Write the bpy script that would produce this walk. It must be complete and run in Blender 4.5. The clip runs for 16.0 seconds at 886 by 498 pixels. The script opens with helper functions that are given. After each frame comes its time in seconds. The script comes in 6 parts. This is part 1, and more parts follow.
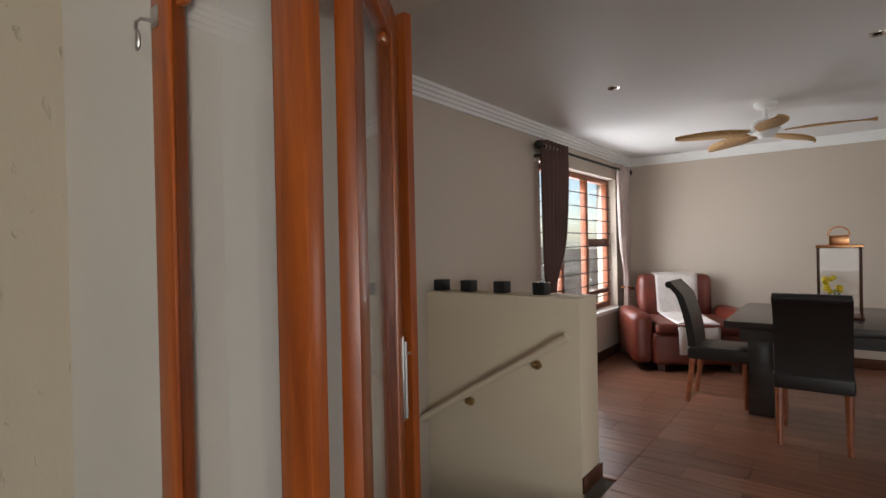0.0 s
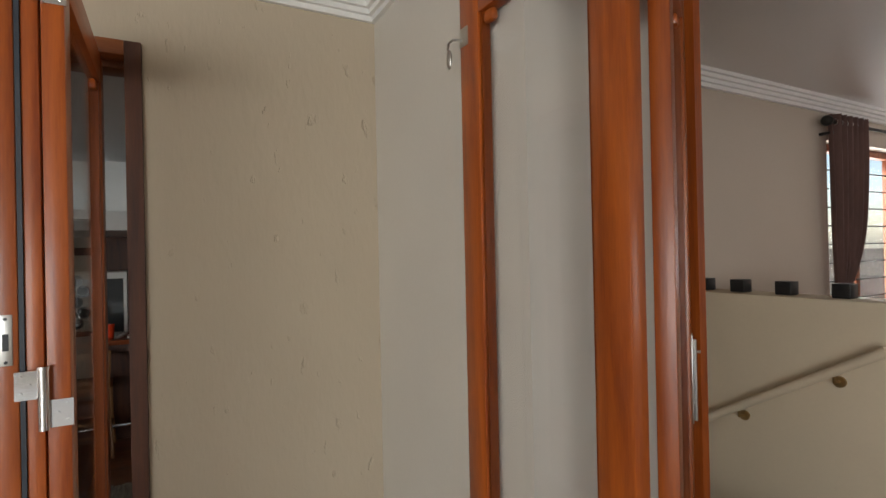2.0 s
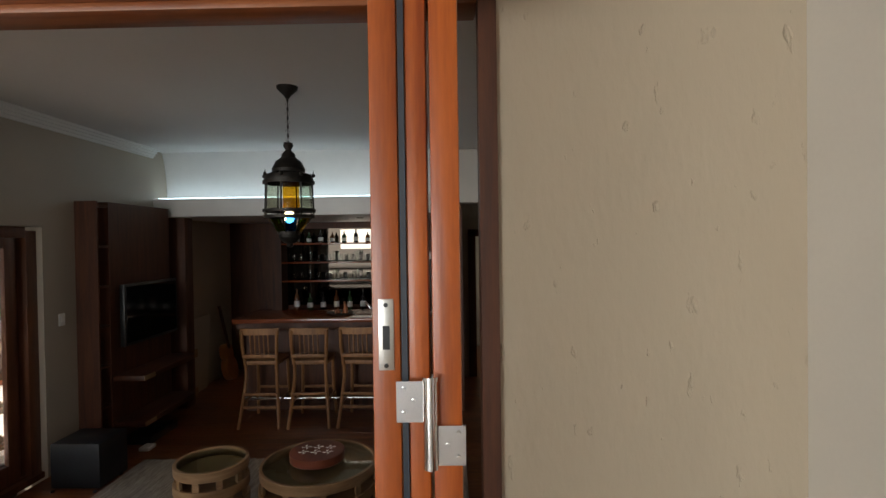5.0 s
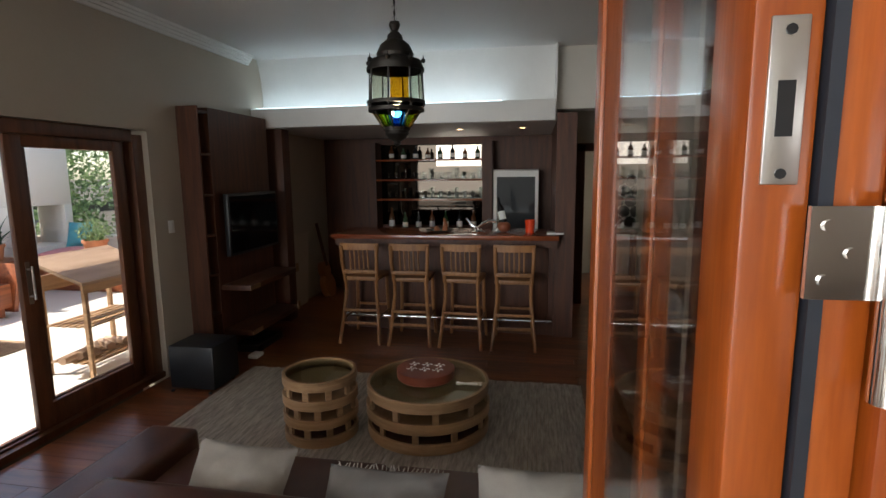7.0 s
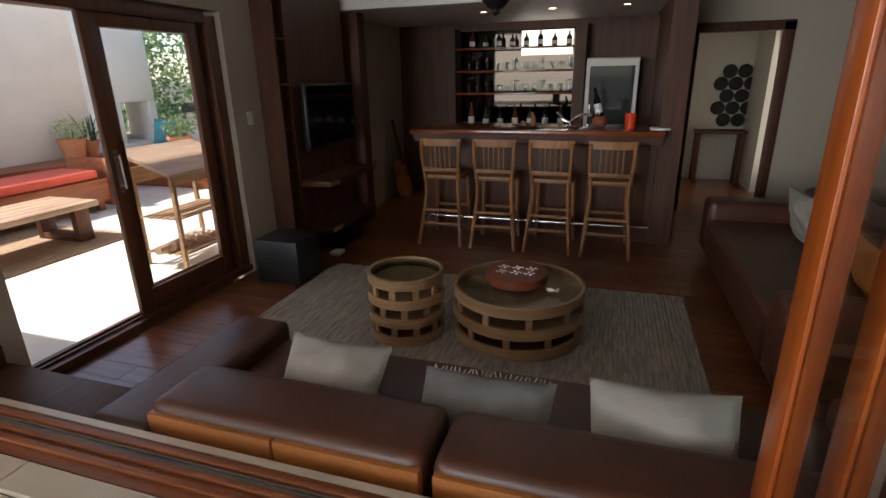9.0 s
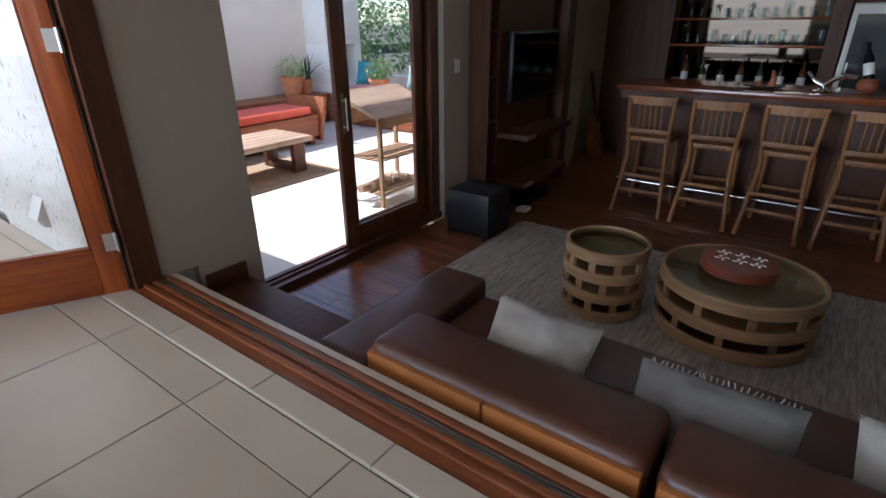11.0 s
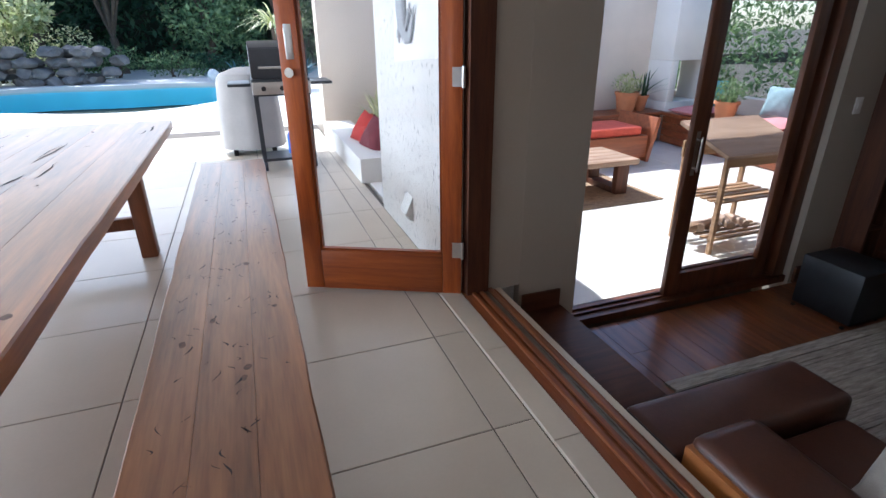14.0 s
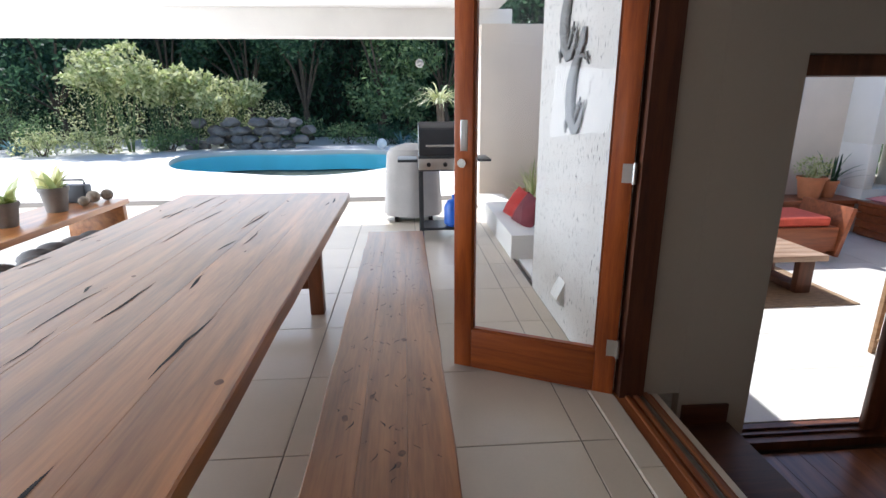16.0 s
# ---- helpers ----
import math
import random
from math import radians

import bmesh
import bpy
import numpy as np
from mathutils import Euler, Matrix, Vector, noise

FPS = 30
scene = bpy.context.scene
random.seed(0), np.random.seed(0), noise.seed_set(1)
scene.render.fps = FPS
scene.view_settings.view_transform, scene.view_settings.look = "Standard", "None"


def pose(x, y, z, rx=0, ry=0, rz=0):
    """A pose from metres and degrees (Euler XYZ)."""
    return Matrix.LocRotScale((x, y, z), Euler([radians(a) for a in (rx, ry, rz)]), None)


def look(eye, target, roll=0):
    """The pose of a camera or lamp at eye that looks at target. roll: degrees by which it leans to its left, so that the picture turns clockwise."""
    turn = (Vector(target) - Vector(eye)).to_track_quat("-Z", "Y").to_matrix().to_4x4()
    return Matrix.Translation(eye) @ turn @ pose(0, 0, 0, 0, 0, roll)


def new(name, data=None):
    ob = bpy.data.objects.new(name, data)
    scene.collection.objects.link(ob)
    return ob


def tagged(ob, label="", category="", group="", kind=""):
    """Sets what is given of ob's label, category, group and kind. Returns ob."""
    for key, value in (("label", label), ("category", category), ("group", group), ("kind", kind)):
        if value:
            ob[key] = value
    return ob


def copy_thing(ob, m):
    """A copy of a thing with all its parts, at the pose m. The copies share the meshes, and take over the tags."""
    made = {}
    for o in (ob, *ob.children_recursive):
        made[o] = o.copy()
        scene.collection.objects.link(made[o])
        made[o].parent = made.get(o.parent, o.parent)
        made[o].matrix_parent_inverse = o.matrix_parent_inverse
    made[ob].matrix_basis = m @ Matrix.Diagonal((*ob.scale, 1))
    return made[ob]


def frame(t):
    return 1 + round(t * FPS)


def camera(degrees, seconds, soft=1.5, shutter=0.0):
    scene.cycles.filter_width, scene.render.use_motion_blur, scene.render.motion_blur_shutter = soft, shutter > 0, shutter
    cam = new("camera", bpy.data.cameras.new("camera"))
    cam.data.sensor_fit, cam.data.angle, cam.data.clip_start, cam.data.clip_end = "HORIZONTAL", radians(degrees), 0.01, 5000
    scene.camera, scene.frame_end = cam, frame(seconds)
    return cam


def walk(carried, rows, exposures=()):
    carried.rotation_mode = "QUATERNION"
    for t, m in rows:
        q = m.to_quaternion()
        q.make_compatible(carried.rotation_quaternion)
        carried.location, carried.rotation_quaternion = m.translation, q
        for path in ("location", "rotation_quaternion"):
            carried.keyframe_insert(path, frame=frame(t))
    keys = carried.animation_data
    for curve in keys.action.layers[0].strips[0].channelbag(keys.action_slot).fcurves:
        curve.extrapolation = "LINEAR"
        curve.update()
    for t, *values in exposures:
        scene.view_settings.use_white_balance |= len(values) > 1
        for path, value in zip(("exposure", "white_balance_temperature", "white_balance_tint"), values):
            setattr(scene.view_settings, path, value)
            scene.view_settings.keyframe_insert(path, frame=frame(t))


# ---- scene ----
cam = camera(81.5, 16.0)
PATH = [
    (0, (-1.412, -0.510, 1.609), (-0.194, -2.096, 1.598), -1.2),
    (0.5, (-1.398, -0.465, 1.596), (0.017, -1.878, 1.598), -1.4),
    (1, (-1.386, -0.432, 1.580), (0.171, -1.688, 1.596), -1.4),
    (1.5, (-1.352, -0.386, 1.577), (0.312, -1.495, 1.594), -1.3),
    (2, (-1.307, -0.318, 1.587), (0.452, -1.269, 1.593), -1.2),
    (2.5, (-1.228, -0.275, 1.581), (0.607, -1.070, 1.589), -1.2),
    (3, (-1.151, -0.269, 1.599), (0.756, -0.873, 1.594), -1.1),
    (3.5, (-1.040, -0.205, 1.588), (0.900, -0.690, 1.584), -1.0),
    (4, (-0.904, -0.172, 1.576), (1.061, -0.547, 1.567), -0.9),
    (4.5, (-0.749, -0.140, 1.573), (1.243, -0.320, 1.561), -0.8),
    (5, (-0.614, -0.097, 1.552), (1.386, -0.063, 1.523), -0.8),
    (7.5, (-0.079, 0.250, 1.310), (1.840, 0.674, 0.940), -1.0),
    (8, (0.017, 0.294, 1.280), (1.896, 0.780, 0.796), -1.1),
    (8.2, (0.043, 0.318, 1.261), (1.909, 0.819, 0.744), -1.0),
    (10.3, (0.076, 0.597, 1.211), (1.698, 1.453, 0.412), -0.8),
    (10.5, (0.084, 0.632, 1.213), (1.664, 1.561, 0.413), -0.6),
    (11, (0.062, 0.711, 1.250), (1.533, 1.799, 0.443), -0.4),
    (11.5, (0.055, 0.755, 1.295), (1.405, 1.986, 0.482), -0.3),
    (12, (0.031, 0.796, 1.332), (1.262, 2.146, 0.519), -0.1),
    (12.5, (0.034, 0.871, 1.337), (1.129, 2.333, 0.524), -0.4),
    (13, (0.011, 0.908, 1.369), (0.956, 2.469, 0.550), -0.3),
    (13.5, (0.003, 0.957, 1.380), (0.789, 2.607, 0.568), -0.4),
    (14, (-0.015, 0.968, 1.405), (0.618, 2.694, 0.618), -0.4),
    (14.5, (-0.049, 0.986, 1.439), (0.450, 2.773, 0.694), -0.2),
    (15, (-0.095, 0.990, 1.473), (0.269, 2.835, 0.793), 0.1),
    (15.5, (-0.111, 1.008, 1.498), (0.129, 2.896, 0.882), 0.2),
    (16, (-0.098, 1.019, 1.524), (0.041, 2.937, 0.972), -0.3),
]
EXPOSURES = [(0, 0.2, 6500, 10), (2.5, 0.42, 6700, 10), (4, 0.45, 6700, 10), (5, 0.65, 6750, 10), (7.5, 1.15, 6600, 10), (8.2, 1.1, 6700, 10), (10.5, 1.1, 5700, 10), (12.5, 1.1, 5250, 10), (14, 0.95, 5400, 10), (16, 0.58, 5750, 10)]
walk(cam, [(t, look(e, g, r)) for t, e, g, r in PATH], EXPOSURES)

import mathutils
# ---- world, sun, large lights ----
world = bpy.data.worlds.new("sky")
scene.world = world
world.use_nodes = True
wn = world.node_tree.nodes
sky = wn.new("ShaderNodeTexSky")
sky.sky_type, sky.sun_disc = "NISHITA", False
sky.sun_elevation, sky.sun_rotation = radians(52), radians(-20)
world.node_tree.links.new(sky.outputs[0], wn["Background"].inputs[0])
wn["Background"].inputs[1].default_value = 0.15
sun = bpy.data.lights.new("sun", "SUN")
sun.energy, sun.angle, sun.color = 5.0, radians(0.5), (1, 0.95, 0.87)
new("sun", sun).matrix_world = look((-4, 12, 20), (-4 + 0.342 * 12.3, 12 - 0.94 * 12.3, 20 - 15.75))


def lamp(name, kind, at, energy, color, size=0.05, aim=None, spread=None):
    li = bpy.data.lights.new(name, kind)
    li.energy, li.color = energy, color
    if kind == "AREA":
        li.shape, li.size, li.size_y = "RECTANGLE", size[0], size[1]
    else:
        li.shadow_soft_size = size
    if kind == "SPOT":
        li.spot_size, li.spot_blend = radians(spread), 0.6
    ob = new(name, li)
    ob.matrix_world = look(at, aim) if aim else Matrix.Translation(at)
    return ob


# area lamps that stand in for the sky light at the open west and north sides of the patio and at the dining window
lamp("sky_west", "AREA", (-6.9, 5.2, 1.45), 270, (0.93, 0.97, 1.0), (6.6, 2.5), (0, 5.2, 1.2))
lamp("sky_north", "AREA", (-2.9, 9.15, 1.3), 55, (0.95, 0.98, 1.0), (7.6, 2.0), (-2.9, 0, 1.0))
lamp("sky_window", "AREA", (1.12, -6.04, 1.55), 80, (0.93, 0.96, 1.0), (2.1, 1.5), (-3, -6.04, 1.2))
# added fill for the dining room; no window stands on this side
lamp("sky_dining_west", "AREA", (-5.0, -5.0, 1.5), 22, (0.95, 0.97, 1.0), (2.4, 1.5), (0, -5.0, 1.2))
# added warm fill that brightens the passage, at an unseen side opening
lamp("sky_passage", "AREA", (7.7, -1.6, 0.8), 2.5, (1.0, 0.9, 0.75), (0.8, 1.9), (7.7, 0, 0.7))


# ---- materials ----
def material(name):
    m = bpy.data.materials.new(name)
    m.use_nodes = True
    nt = m.node_tree
    return m, nt.nodes, nt.links, nt.nodes["Principled BSDF"]


def plain(name, color, rough=0.5, metal=0.0, vary=0.12, scale=6.0, bump=0.0, fine=60.0, coat=0.0, stretch=(1, 1, 1), rnd=0.0):
    """A surface with broad tone changes, fine grain and relief."""
    m, n, l, b = material(name)
    tc, mp = n.new("ShaderNodeTexCoord"), n.new("ShaderNodeMapping")
    mp.inputs["Scale"].default_value = stretch
    l.new(tc.outputs["Object"], mp.inputs[0])
    a, f = n.new("ShaderNodeTexNoise"), n.new("ShaderNodeTexNoise")
    a.inputs["Scale"].default_value, a.inputs["Detail"].default_value = scale, 4
    f.inputs["Scale"].default_value, f.inputs["Detail"].default_value = fine, 3
    l.new(mp.outputs[0], a.inputs[0]), l.new(mp.outputs[0], f.inputs[0])
    add = n.new("ShaderNodeMath")
    add.operation = "MULTIPLY_ADD"
    add.inputs[1].default_value = 0.4
    l.new(f.outputs[0], add.inputs[0]), l.new(a.outputs[0], add.inputs[2])
    r = n.new("ShaderNodeMapRange")
    r.inputs[1].default_value, r.inputs[2].default_value = 0.4, 1.0
    r.inputs[3].default_value, r.inputs[4].default_value = 1 - vary, 1 + vary
    l.new(add.outputs[0], r.inputs[0])
    mul = n.new("ShaderNodeVectorMath")
    mul.operation = "SCALE"
    mul.inputs[0].default_value = color
    fac = r.outputs[0]
    if rnd:
        oi, rr, mm = n.new("ShaderNodeObjectInfo"), n.new("ShaderNodeMapRange"), n.new("ShaderNodeMath")
        rr.inputs[3].default_value, rr.inputs[4].default_value = 1 - rnd, 1 + rnd
        mm.operation = "MULTIPLY"
        l.new(oi.outputs["Random"], rr.inputs[0]), l.new(rr.outputs[0], mm.inputs[0]), l.new(fac, mm.inputs[1])
        fac = mm.outputs[0]
    l.new(fac, mul.inputs["Scale"])
    l.new(mul.outputs[0], b.inputs["Base Color"])
    b.inputs["Roughness"].default_value, b.inputs["Metallic"].default_value = rough, metal
    b.inputs["Coat Weight"].default_value = coat
    if bump:
        bp = n.new("ShaderNodeBump")
        bp.inputs["Strength"].default_value, bp.inputs["Distance"].default_value = bump, 0.01
        l.new(add.outputs[0], bp.inputs["Height"]), l.new(bp.outputs[0], b.inputs["Normal"])
    return m


def wood(name, dark, light, rough=0.35, grain=(1, 1, 14), scale=2.2, coat=0.0, bump=0.15, rnd=0.12):
    """Timber: long streaks along the axis that grain leaves small, with finer pores."""
    m, n, l, b = material(name)
    tc, mp = n.new("ShaderNodeTexCoord"), n.new("ShaderNodeMapping")
    mp.inputs["Scale"].default_value = grain
    oi = n.new("ShaderNodeObjectInfo")
    sh = n.new("ShaderNodeVectorMath")
    sh.operation = "ADD"
    l.new(tc.outputs["Object"], sh.inputs[0])
    of = n.new("ShaderNodeMath")
    of.operation = "MULTIPLY"
    of.inputs[1].default_value = 7.0
    l.new(oi.outputs["Random"], of.inputs[0]), l.new(of.outputs[0], sh.inputs[1])
    l.new(sh.outputs[0], mp.inputs[0])
    a, f = n.new("ShaderNodeTexNoise"), n.new("ShaderNodeTexNoise")
    a.inputs["Scale"].default_value, a.inputs["Detail"].default_value, a.inputs["Distortion"].default_value = scale, 5, 0.6
    f.inputs["Scale"].default_value, f.inputs["Detail"].default_value = scale * 9, 3
    l.new(mp.outputs[0], a.inputs[0]), l.new(mp.outputs[0], f.inputs[0])
    add = n.new("ShaderNodeMath")
    add.operation = "MULTIPLY_ADD"
    add.inputs[1].default_value = 0.35
    l.new(f.outputs[0], add.inputs[0]), l.new(a.outputs[0], add.inputs[2])
    ramp = n.new("ShaderNodeValToRGB")
    ramp.color_ramp.elements[0].position, ramp.color_ramp.elements[1].position = 0.45, 0.9
    ramp.color_ramp.elements[0].color, ramp.color_ramp.elements[1].color = (*dark, 1), (*light, 1)
    l.new(add.outputs[0], ramp.inputs[0])
    rr, mul = n.new("ShaderNodeMapRange"), n.new("ShaderNodeVectorMath")
    rr.inputs[3].default_value, rr.inputs[4].default_value = 1 - rnd, 1 + rnd
    mul.operation = "SCALE"
    l.new(oi.outputs["Random"], rr.inputs[0]), l.new(ramp.outputs[0], mul.inputs[0]), l.new(rr.outputs[0], mul.inputs["Scale"])
    l.new(mul.outputs[0], b.inputs["Base Color"])
    b.inputs["Roughness"].default_value, b.inputs["Coat Weight"].default_value = rough, coat
    b.inputs["Coat Roughness"].default_value = 0.15
    bp = n.new("ShaderNodeBump")
    bp.inputs["Strength"].default_value, bp.inputs["Distance"].default_value = bump, 0.004
    l.new(add.outputs[0], bp.inputs["Height"]), l.new(bp.outputs[0], b.inputs["Normal"])
    return m


def sheen(n, l, least, most=0.9):
    """How strongly a thin sheet mirrors: little face-on, fully at a grazing angle."""
    lw, pw, ad = n.new("ShaderNodeLayerWeight"), n.new("ShaderNodeMath"), n.new("ShaderNodeMath")
    lw.inputs[0].default_value = 0.5
    pw.operation, ad.operation, ad.use_clamp = "POWER", "MULTIPLY_ADD", True
    pw.inputs[1].default_value, ad.inputs[1].default_value, ad.inputs[2].default_value = 5.0, most, least
    l.new(lw.outputs["Facing"], pw.inputs[0]), l.new(pw.outputs[0], ad.inputs[0])
    return ad.outputs[0]


def glass(name, tint=(1, 1, 1), gloss=1.0, rough=0.0):
    m, n, l, b = material(name)
    tr, gl, mx, fr = n.new("ShaderNodeBsdfTransparent"), n.new("ShaderNodeBsdfGlossy"), n.new("ShaderNodeMixShader"), sheen(n, l, 0.035)
    tr.inputs[0].default_value = (*tint, 1)
    gl.inputs["Roughness"].default_value = rough
    l.new(fr, mx.inputs[0]), l.new(tr.outputs[0], mx.inputs[1]), l.new(gl.outputs[0], mx.inputs[2])
    l.new(mx.outputs[0], n["Material Output"].inputs[0])
    return m


def glow(name, color, strength):
    m, n, l, b = material(name)
    b.inputs["Base Color"].default_value = (*color, 1)
    b.inputs["Emission Color"].default_value, b.inputs["Emission Strength"].default_value = (*color, 1), strength
    return m


def leafy(name, dark, light):
    m, n, l, b = material(name)
    g, ramp = n.new("ShaderNodeNewGeometry"), n.new("ShaderNodeValToRGB")
    ramp.color_ramp.elements[0].color, ramp.color_ramp.elements[1].color = (*dark, 1), (*light, 1)
    l.new(g.outputs["Random Per Island"], ramp.inputs[0]), l.new(ramp.outputs[0], b.inputs["Base Color"])
    b.inputs["Roughness"].default_value = 0.55
    tl, mx = n.new("ShaderNodeBsdfTranslucent"), n.new("ShaderNodeMixShader")
    mx.inputs[0].default_value = 0.45
    l.new(ramp.outputs[0], tl.inputs[0]), l.new(b.outputs[0], mx.inputs[1]), l.new(tl.outputs[0], mx.inputs[2])
    l.new(mx.outputs[0], n["Material Output"].inputs[0])
    return m


def plaster(name, color, pits=0.665, pit_shade=1.0, grain=19.0):
    """Bagged plaster: broad swells with pits and trowel drags. The pits can carry painted shade."""
    m, n, l, b = material(name)
    tc = n.new("ShaderNodeTexCoord")
    mp = n.new("ShaderNodeMapping")
    mp.inputs["Scale"].default_value = (1, 1, 0.42)
    l.new(tc.outputs["Object"], mp.inputs[0])
    a, v, s = n.new("ShaderNodeTexNoise"), n.new("ShaderNodeTexNoise"), n.new("ShaderNodeTexNoise")
    a.inputs["Scale"].default_value, v.inputs["Scale"].default_value, s.inputs["Scale"].default_value = 3.0, grain, 46.0
    a.inputs["Detail"].default_value = v.inputs["Detail"].default_value = s.inputs["Detail"].default_value = 4
    for q in (a, v, s):
        l.new(mp.outputs[0], q.inputs[0])
    pit = n.new("ShaderNodeMapRange")
    pit.inputs[1].default_value, pit.inputs[2].default_value, pit.inputs[3].default_value, pit.inputs[4].default_value = pits, pits + 0.10, 0.0, -1.0
    l.new(v.outputs[0], pit.inputs[0])
    mx, my = n.new("ShaderNodeMath"), n.new("ShaderNodeMath")
    mx.operation = my.operation = "MULTIPLY_ADD"
    mx.inputs[1].default_value, my.inputs[1].default_value = 0.6, 0.22
    l.new(a.outputs[0], mx.inputs[0]), l.new(pit.outputs[0], mx.inputs[2])
    l.new(s.outputs[0], my.inputs[0]), l.new(mx.outputs[0], my.inputs[2])
    bp = n.new("ShaderNodeBump")
    bp.inputs["Strength"].default_value, bp.inputs["Distance"].default_value = 0.7, 0.011
    l.new(my.outputs[0], bp.inputs["Height"]), l.new(bp.outputs[0], b.inputs["Normal"])
    r, mul = n.new("ShaderNodeMapRange"), n.new("ShaderNodeVectorMath")
    r.inputs[3].default_value, r.inputs[4].default_value = 0.93, 1.06
    mul.operation = "SCALE"
    mul.inputs[0].default_value = color
    l.new(a.outputs[0], r.inputs[0])
    # darkens the colour inside the pits, for the shade they hold
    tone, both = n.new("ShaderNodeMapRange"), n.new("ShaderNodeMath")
    tone.inputs[1].default_value, tone.inputs[2].default_value, tone.inputs[3].default_value, tone.inputs[4].default_value = -0.6, 0.0, pit_shade, 1.0
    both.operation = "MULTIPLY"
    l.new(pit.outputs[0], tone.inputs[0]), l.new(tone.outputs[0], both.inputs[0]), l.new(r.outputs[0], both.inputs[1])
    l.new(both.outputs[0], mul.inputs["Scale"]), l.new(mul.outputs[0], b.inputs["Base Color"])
    b.inputs["Roughness"].default_value = 0.75
    return m


M_PLASTER = plaster("plaster_rough", (0.50, 0.42, 0.31))
# white plaster whose pits have their shadow painted in
M_PITTED = plaster("plaster_white", (0.72, 0.70, 0.66), 0.615, 0.35, 48.0)
M_WALLPALE = plain("paint_pale", (0.62, 0.58, 0.51), 0.6, vary=0.04, scale=1.5, bump=0.03)
M_WALLLOUNGE = plain("paint_lounge", (0.46, 0.40, 0.32), 0.6, vary=0.04, scale=1.5, bump=0.03)
M_WALLDINE = plain("paint_dining", (0.50, 0.42, 0.34), 0.6, vary=0.04, scale=1.2, bump=0.03)
M_CREAM = plain("paint_cream", (0.66, 0.55, 0.40), 0.55, vary=0.04, scale=2, bump=0.03)
M_CEIL = plain("paint_ceiling", (0.72, 0.70, 0.68), 0.6, vary=0.03, scale=1.0)
M_WHITE = plain("paint_white", (0.8, 0.79, 0.76), 0.5, vary=0.03)
M_OUTWALL = plain("outdoor_wall", (0.74, 0.64, 0.53), 0.7, vary=0.07, scale=2.0, bump=0.1)
M_OUTWHITE = plain("outdoor_white", (0.76, 0.73, 0.68), 0.7, vary=0.05, scale=2.0, bump=0.08)
M_GROUT = plain("grout", (0.12, 0.10, 0.08), 0.9, vary=0.15)
M_TILE = plain("porcelain_tile", (0.60, 0.52, 0.42), 0.28, vary=0.05, scale=3.0, bump=0.02, rnd=0.04)
M_TILEOUT = plain("patio_tile", (0.70, 0.66, 0.60), 0.35, vary=0.06, scale=3.0, bump=0.03, rnd=0.05)
M_PAVE = plain("terrace_paving", (0.74, 0.70, 0.64), 0.7, vary=0.10, scale=1.2, bump=0.2)
M_DOOR = wood("door_timber", (0.225, 0.040, 0.005), (0.43, 0.098, 0.011), 0.36, (10, 10, 0.8), 2.2, coat=0.25)
M_DOORH = wood("door_timber_rail", (0.225, 0.040, 0.005), (0.43, 0.098, 0.011), 0.36, (0.8, 0.8, 12), 2.2, coat=0.25)
M_DARK = wood("dark_timber", (0.050, 0.015, 0.006), (0.115, 0.036, 0.013), 0.55, (10, 10, 0.8), 2.0)
M_DARKH = wood("dark_timber_rail", (0.050, 0.015, 0.006), (0.115, 0.036, 0.013), 0.5, (0.8, 12, 12), 2.0)
M_FRAME = wood("slider_timber", (0.07, 0.024, 0.010), (0.16, 0.055, 0.022), 0.4, (10, 10, 0.8), 2.0)
M_TRACK = wood("track_timber", (0.20, 0.055, 0.016), (0.36, 0.12, 0.04), 0.4, (12, 0.8, 12), 2.0)
M_PLANK = wood("floor_plank", (0.11, 0.030, 0.009), (0.25, 0.080, 0.024), 0.30, (9, 0.7, 9), 2.5, coat=0.25, rnd=0.22)
M_PLANKD = wood("dining_plank", (0.13, 0.05, 0.028), (0.28, 0.125, 0.075), 0.28, (0.7, 9, 9), 2.5, rnd=0.25)
M_TABLE = wood("rustic_pine", (0.16, 0.055, 0.014), (0.43, 0.17, 0.048), 0.33, (7, 0.5, 7), 1.6, coat=0.4, bump=0.12)
M_LEG = wood("rustic_pine_leg", (0.12, 0.035, 0.012), (0.26, 0.085, 0.03), 0.35, (8, 8, 0.6), 1.6)
M_CRACK = plain("crack_dark", (0.015, 0.008, 0.004), 0.8)
M_GLASS = glass("pane_glass")
M_METAL = plain("steel", (0.55, 0.53, 0.50), 0.35, 1.0, vary=0.08)
M_CHROME = plain("chrome", (0.75, 0.74, 0.72), 0.12, 1.0, vary=0.04)
M_IRON = plain("dark_iron", (0.03, 0.026, 0.022), 0.5, 0.7, vary=0.3)
M_BLACK = plain("black_plastic", (0.012, 0.012, 0.013), 0.35, vary=0.15)
M_RUBBER = plain("rubber_seal", (0.02, 0.025, 0.035), 0.5, vary=0.1)
M_LEATHER = plain("brown_leather", (0.085, 0.030, 0.016), 0.35, vary=0.3, scale=5, bump=0.12, fine=90)
M_LEATHERT = plain("tan_leather", (0.36, 0.13, 0.03), 0.45, vary=0.15, scale=5, bump=0.12, fine=90)
M_LINEN = plain("linen", (0.36, 0.335, 0.30), 0.9, vary=0.14, scale=8, bump=0.5, fine=220)
M_GREYLINEN = plain("grey_linen", (0.20, 0.19, 0.18), 0.9, vary=0.16, scale=8, bump=0.5, fine=220)
M_ASH = wood("pale_ash", (0.25, 0.14, 0.065), (0.44, 0.27, 0.14), 0.5, (0.8, 0.8, 9), 2.5)
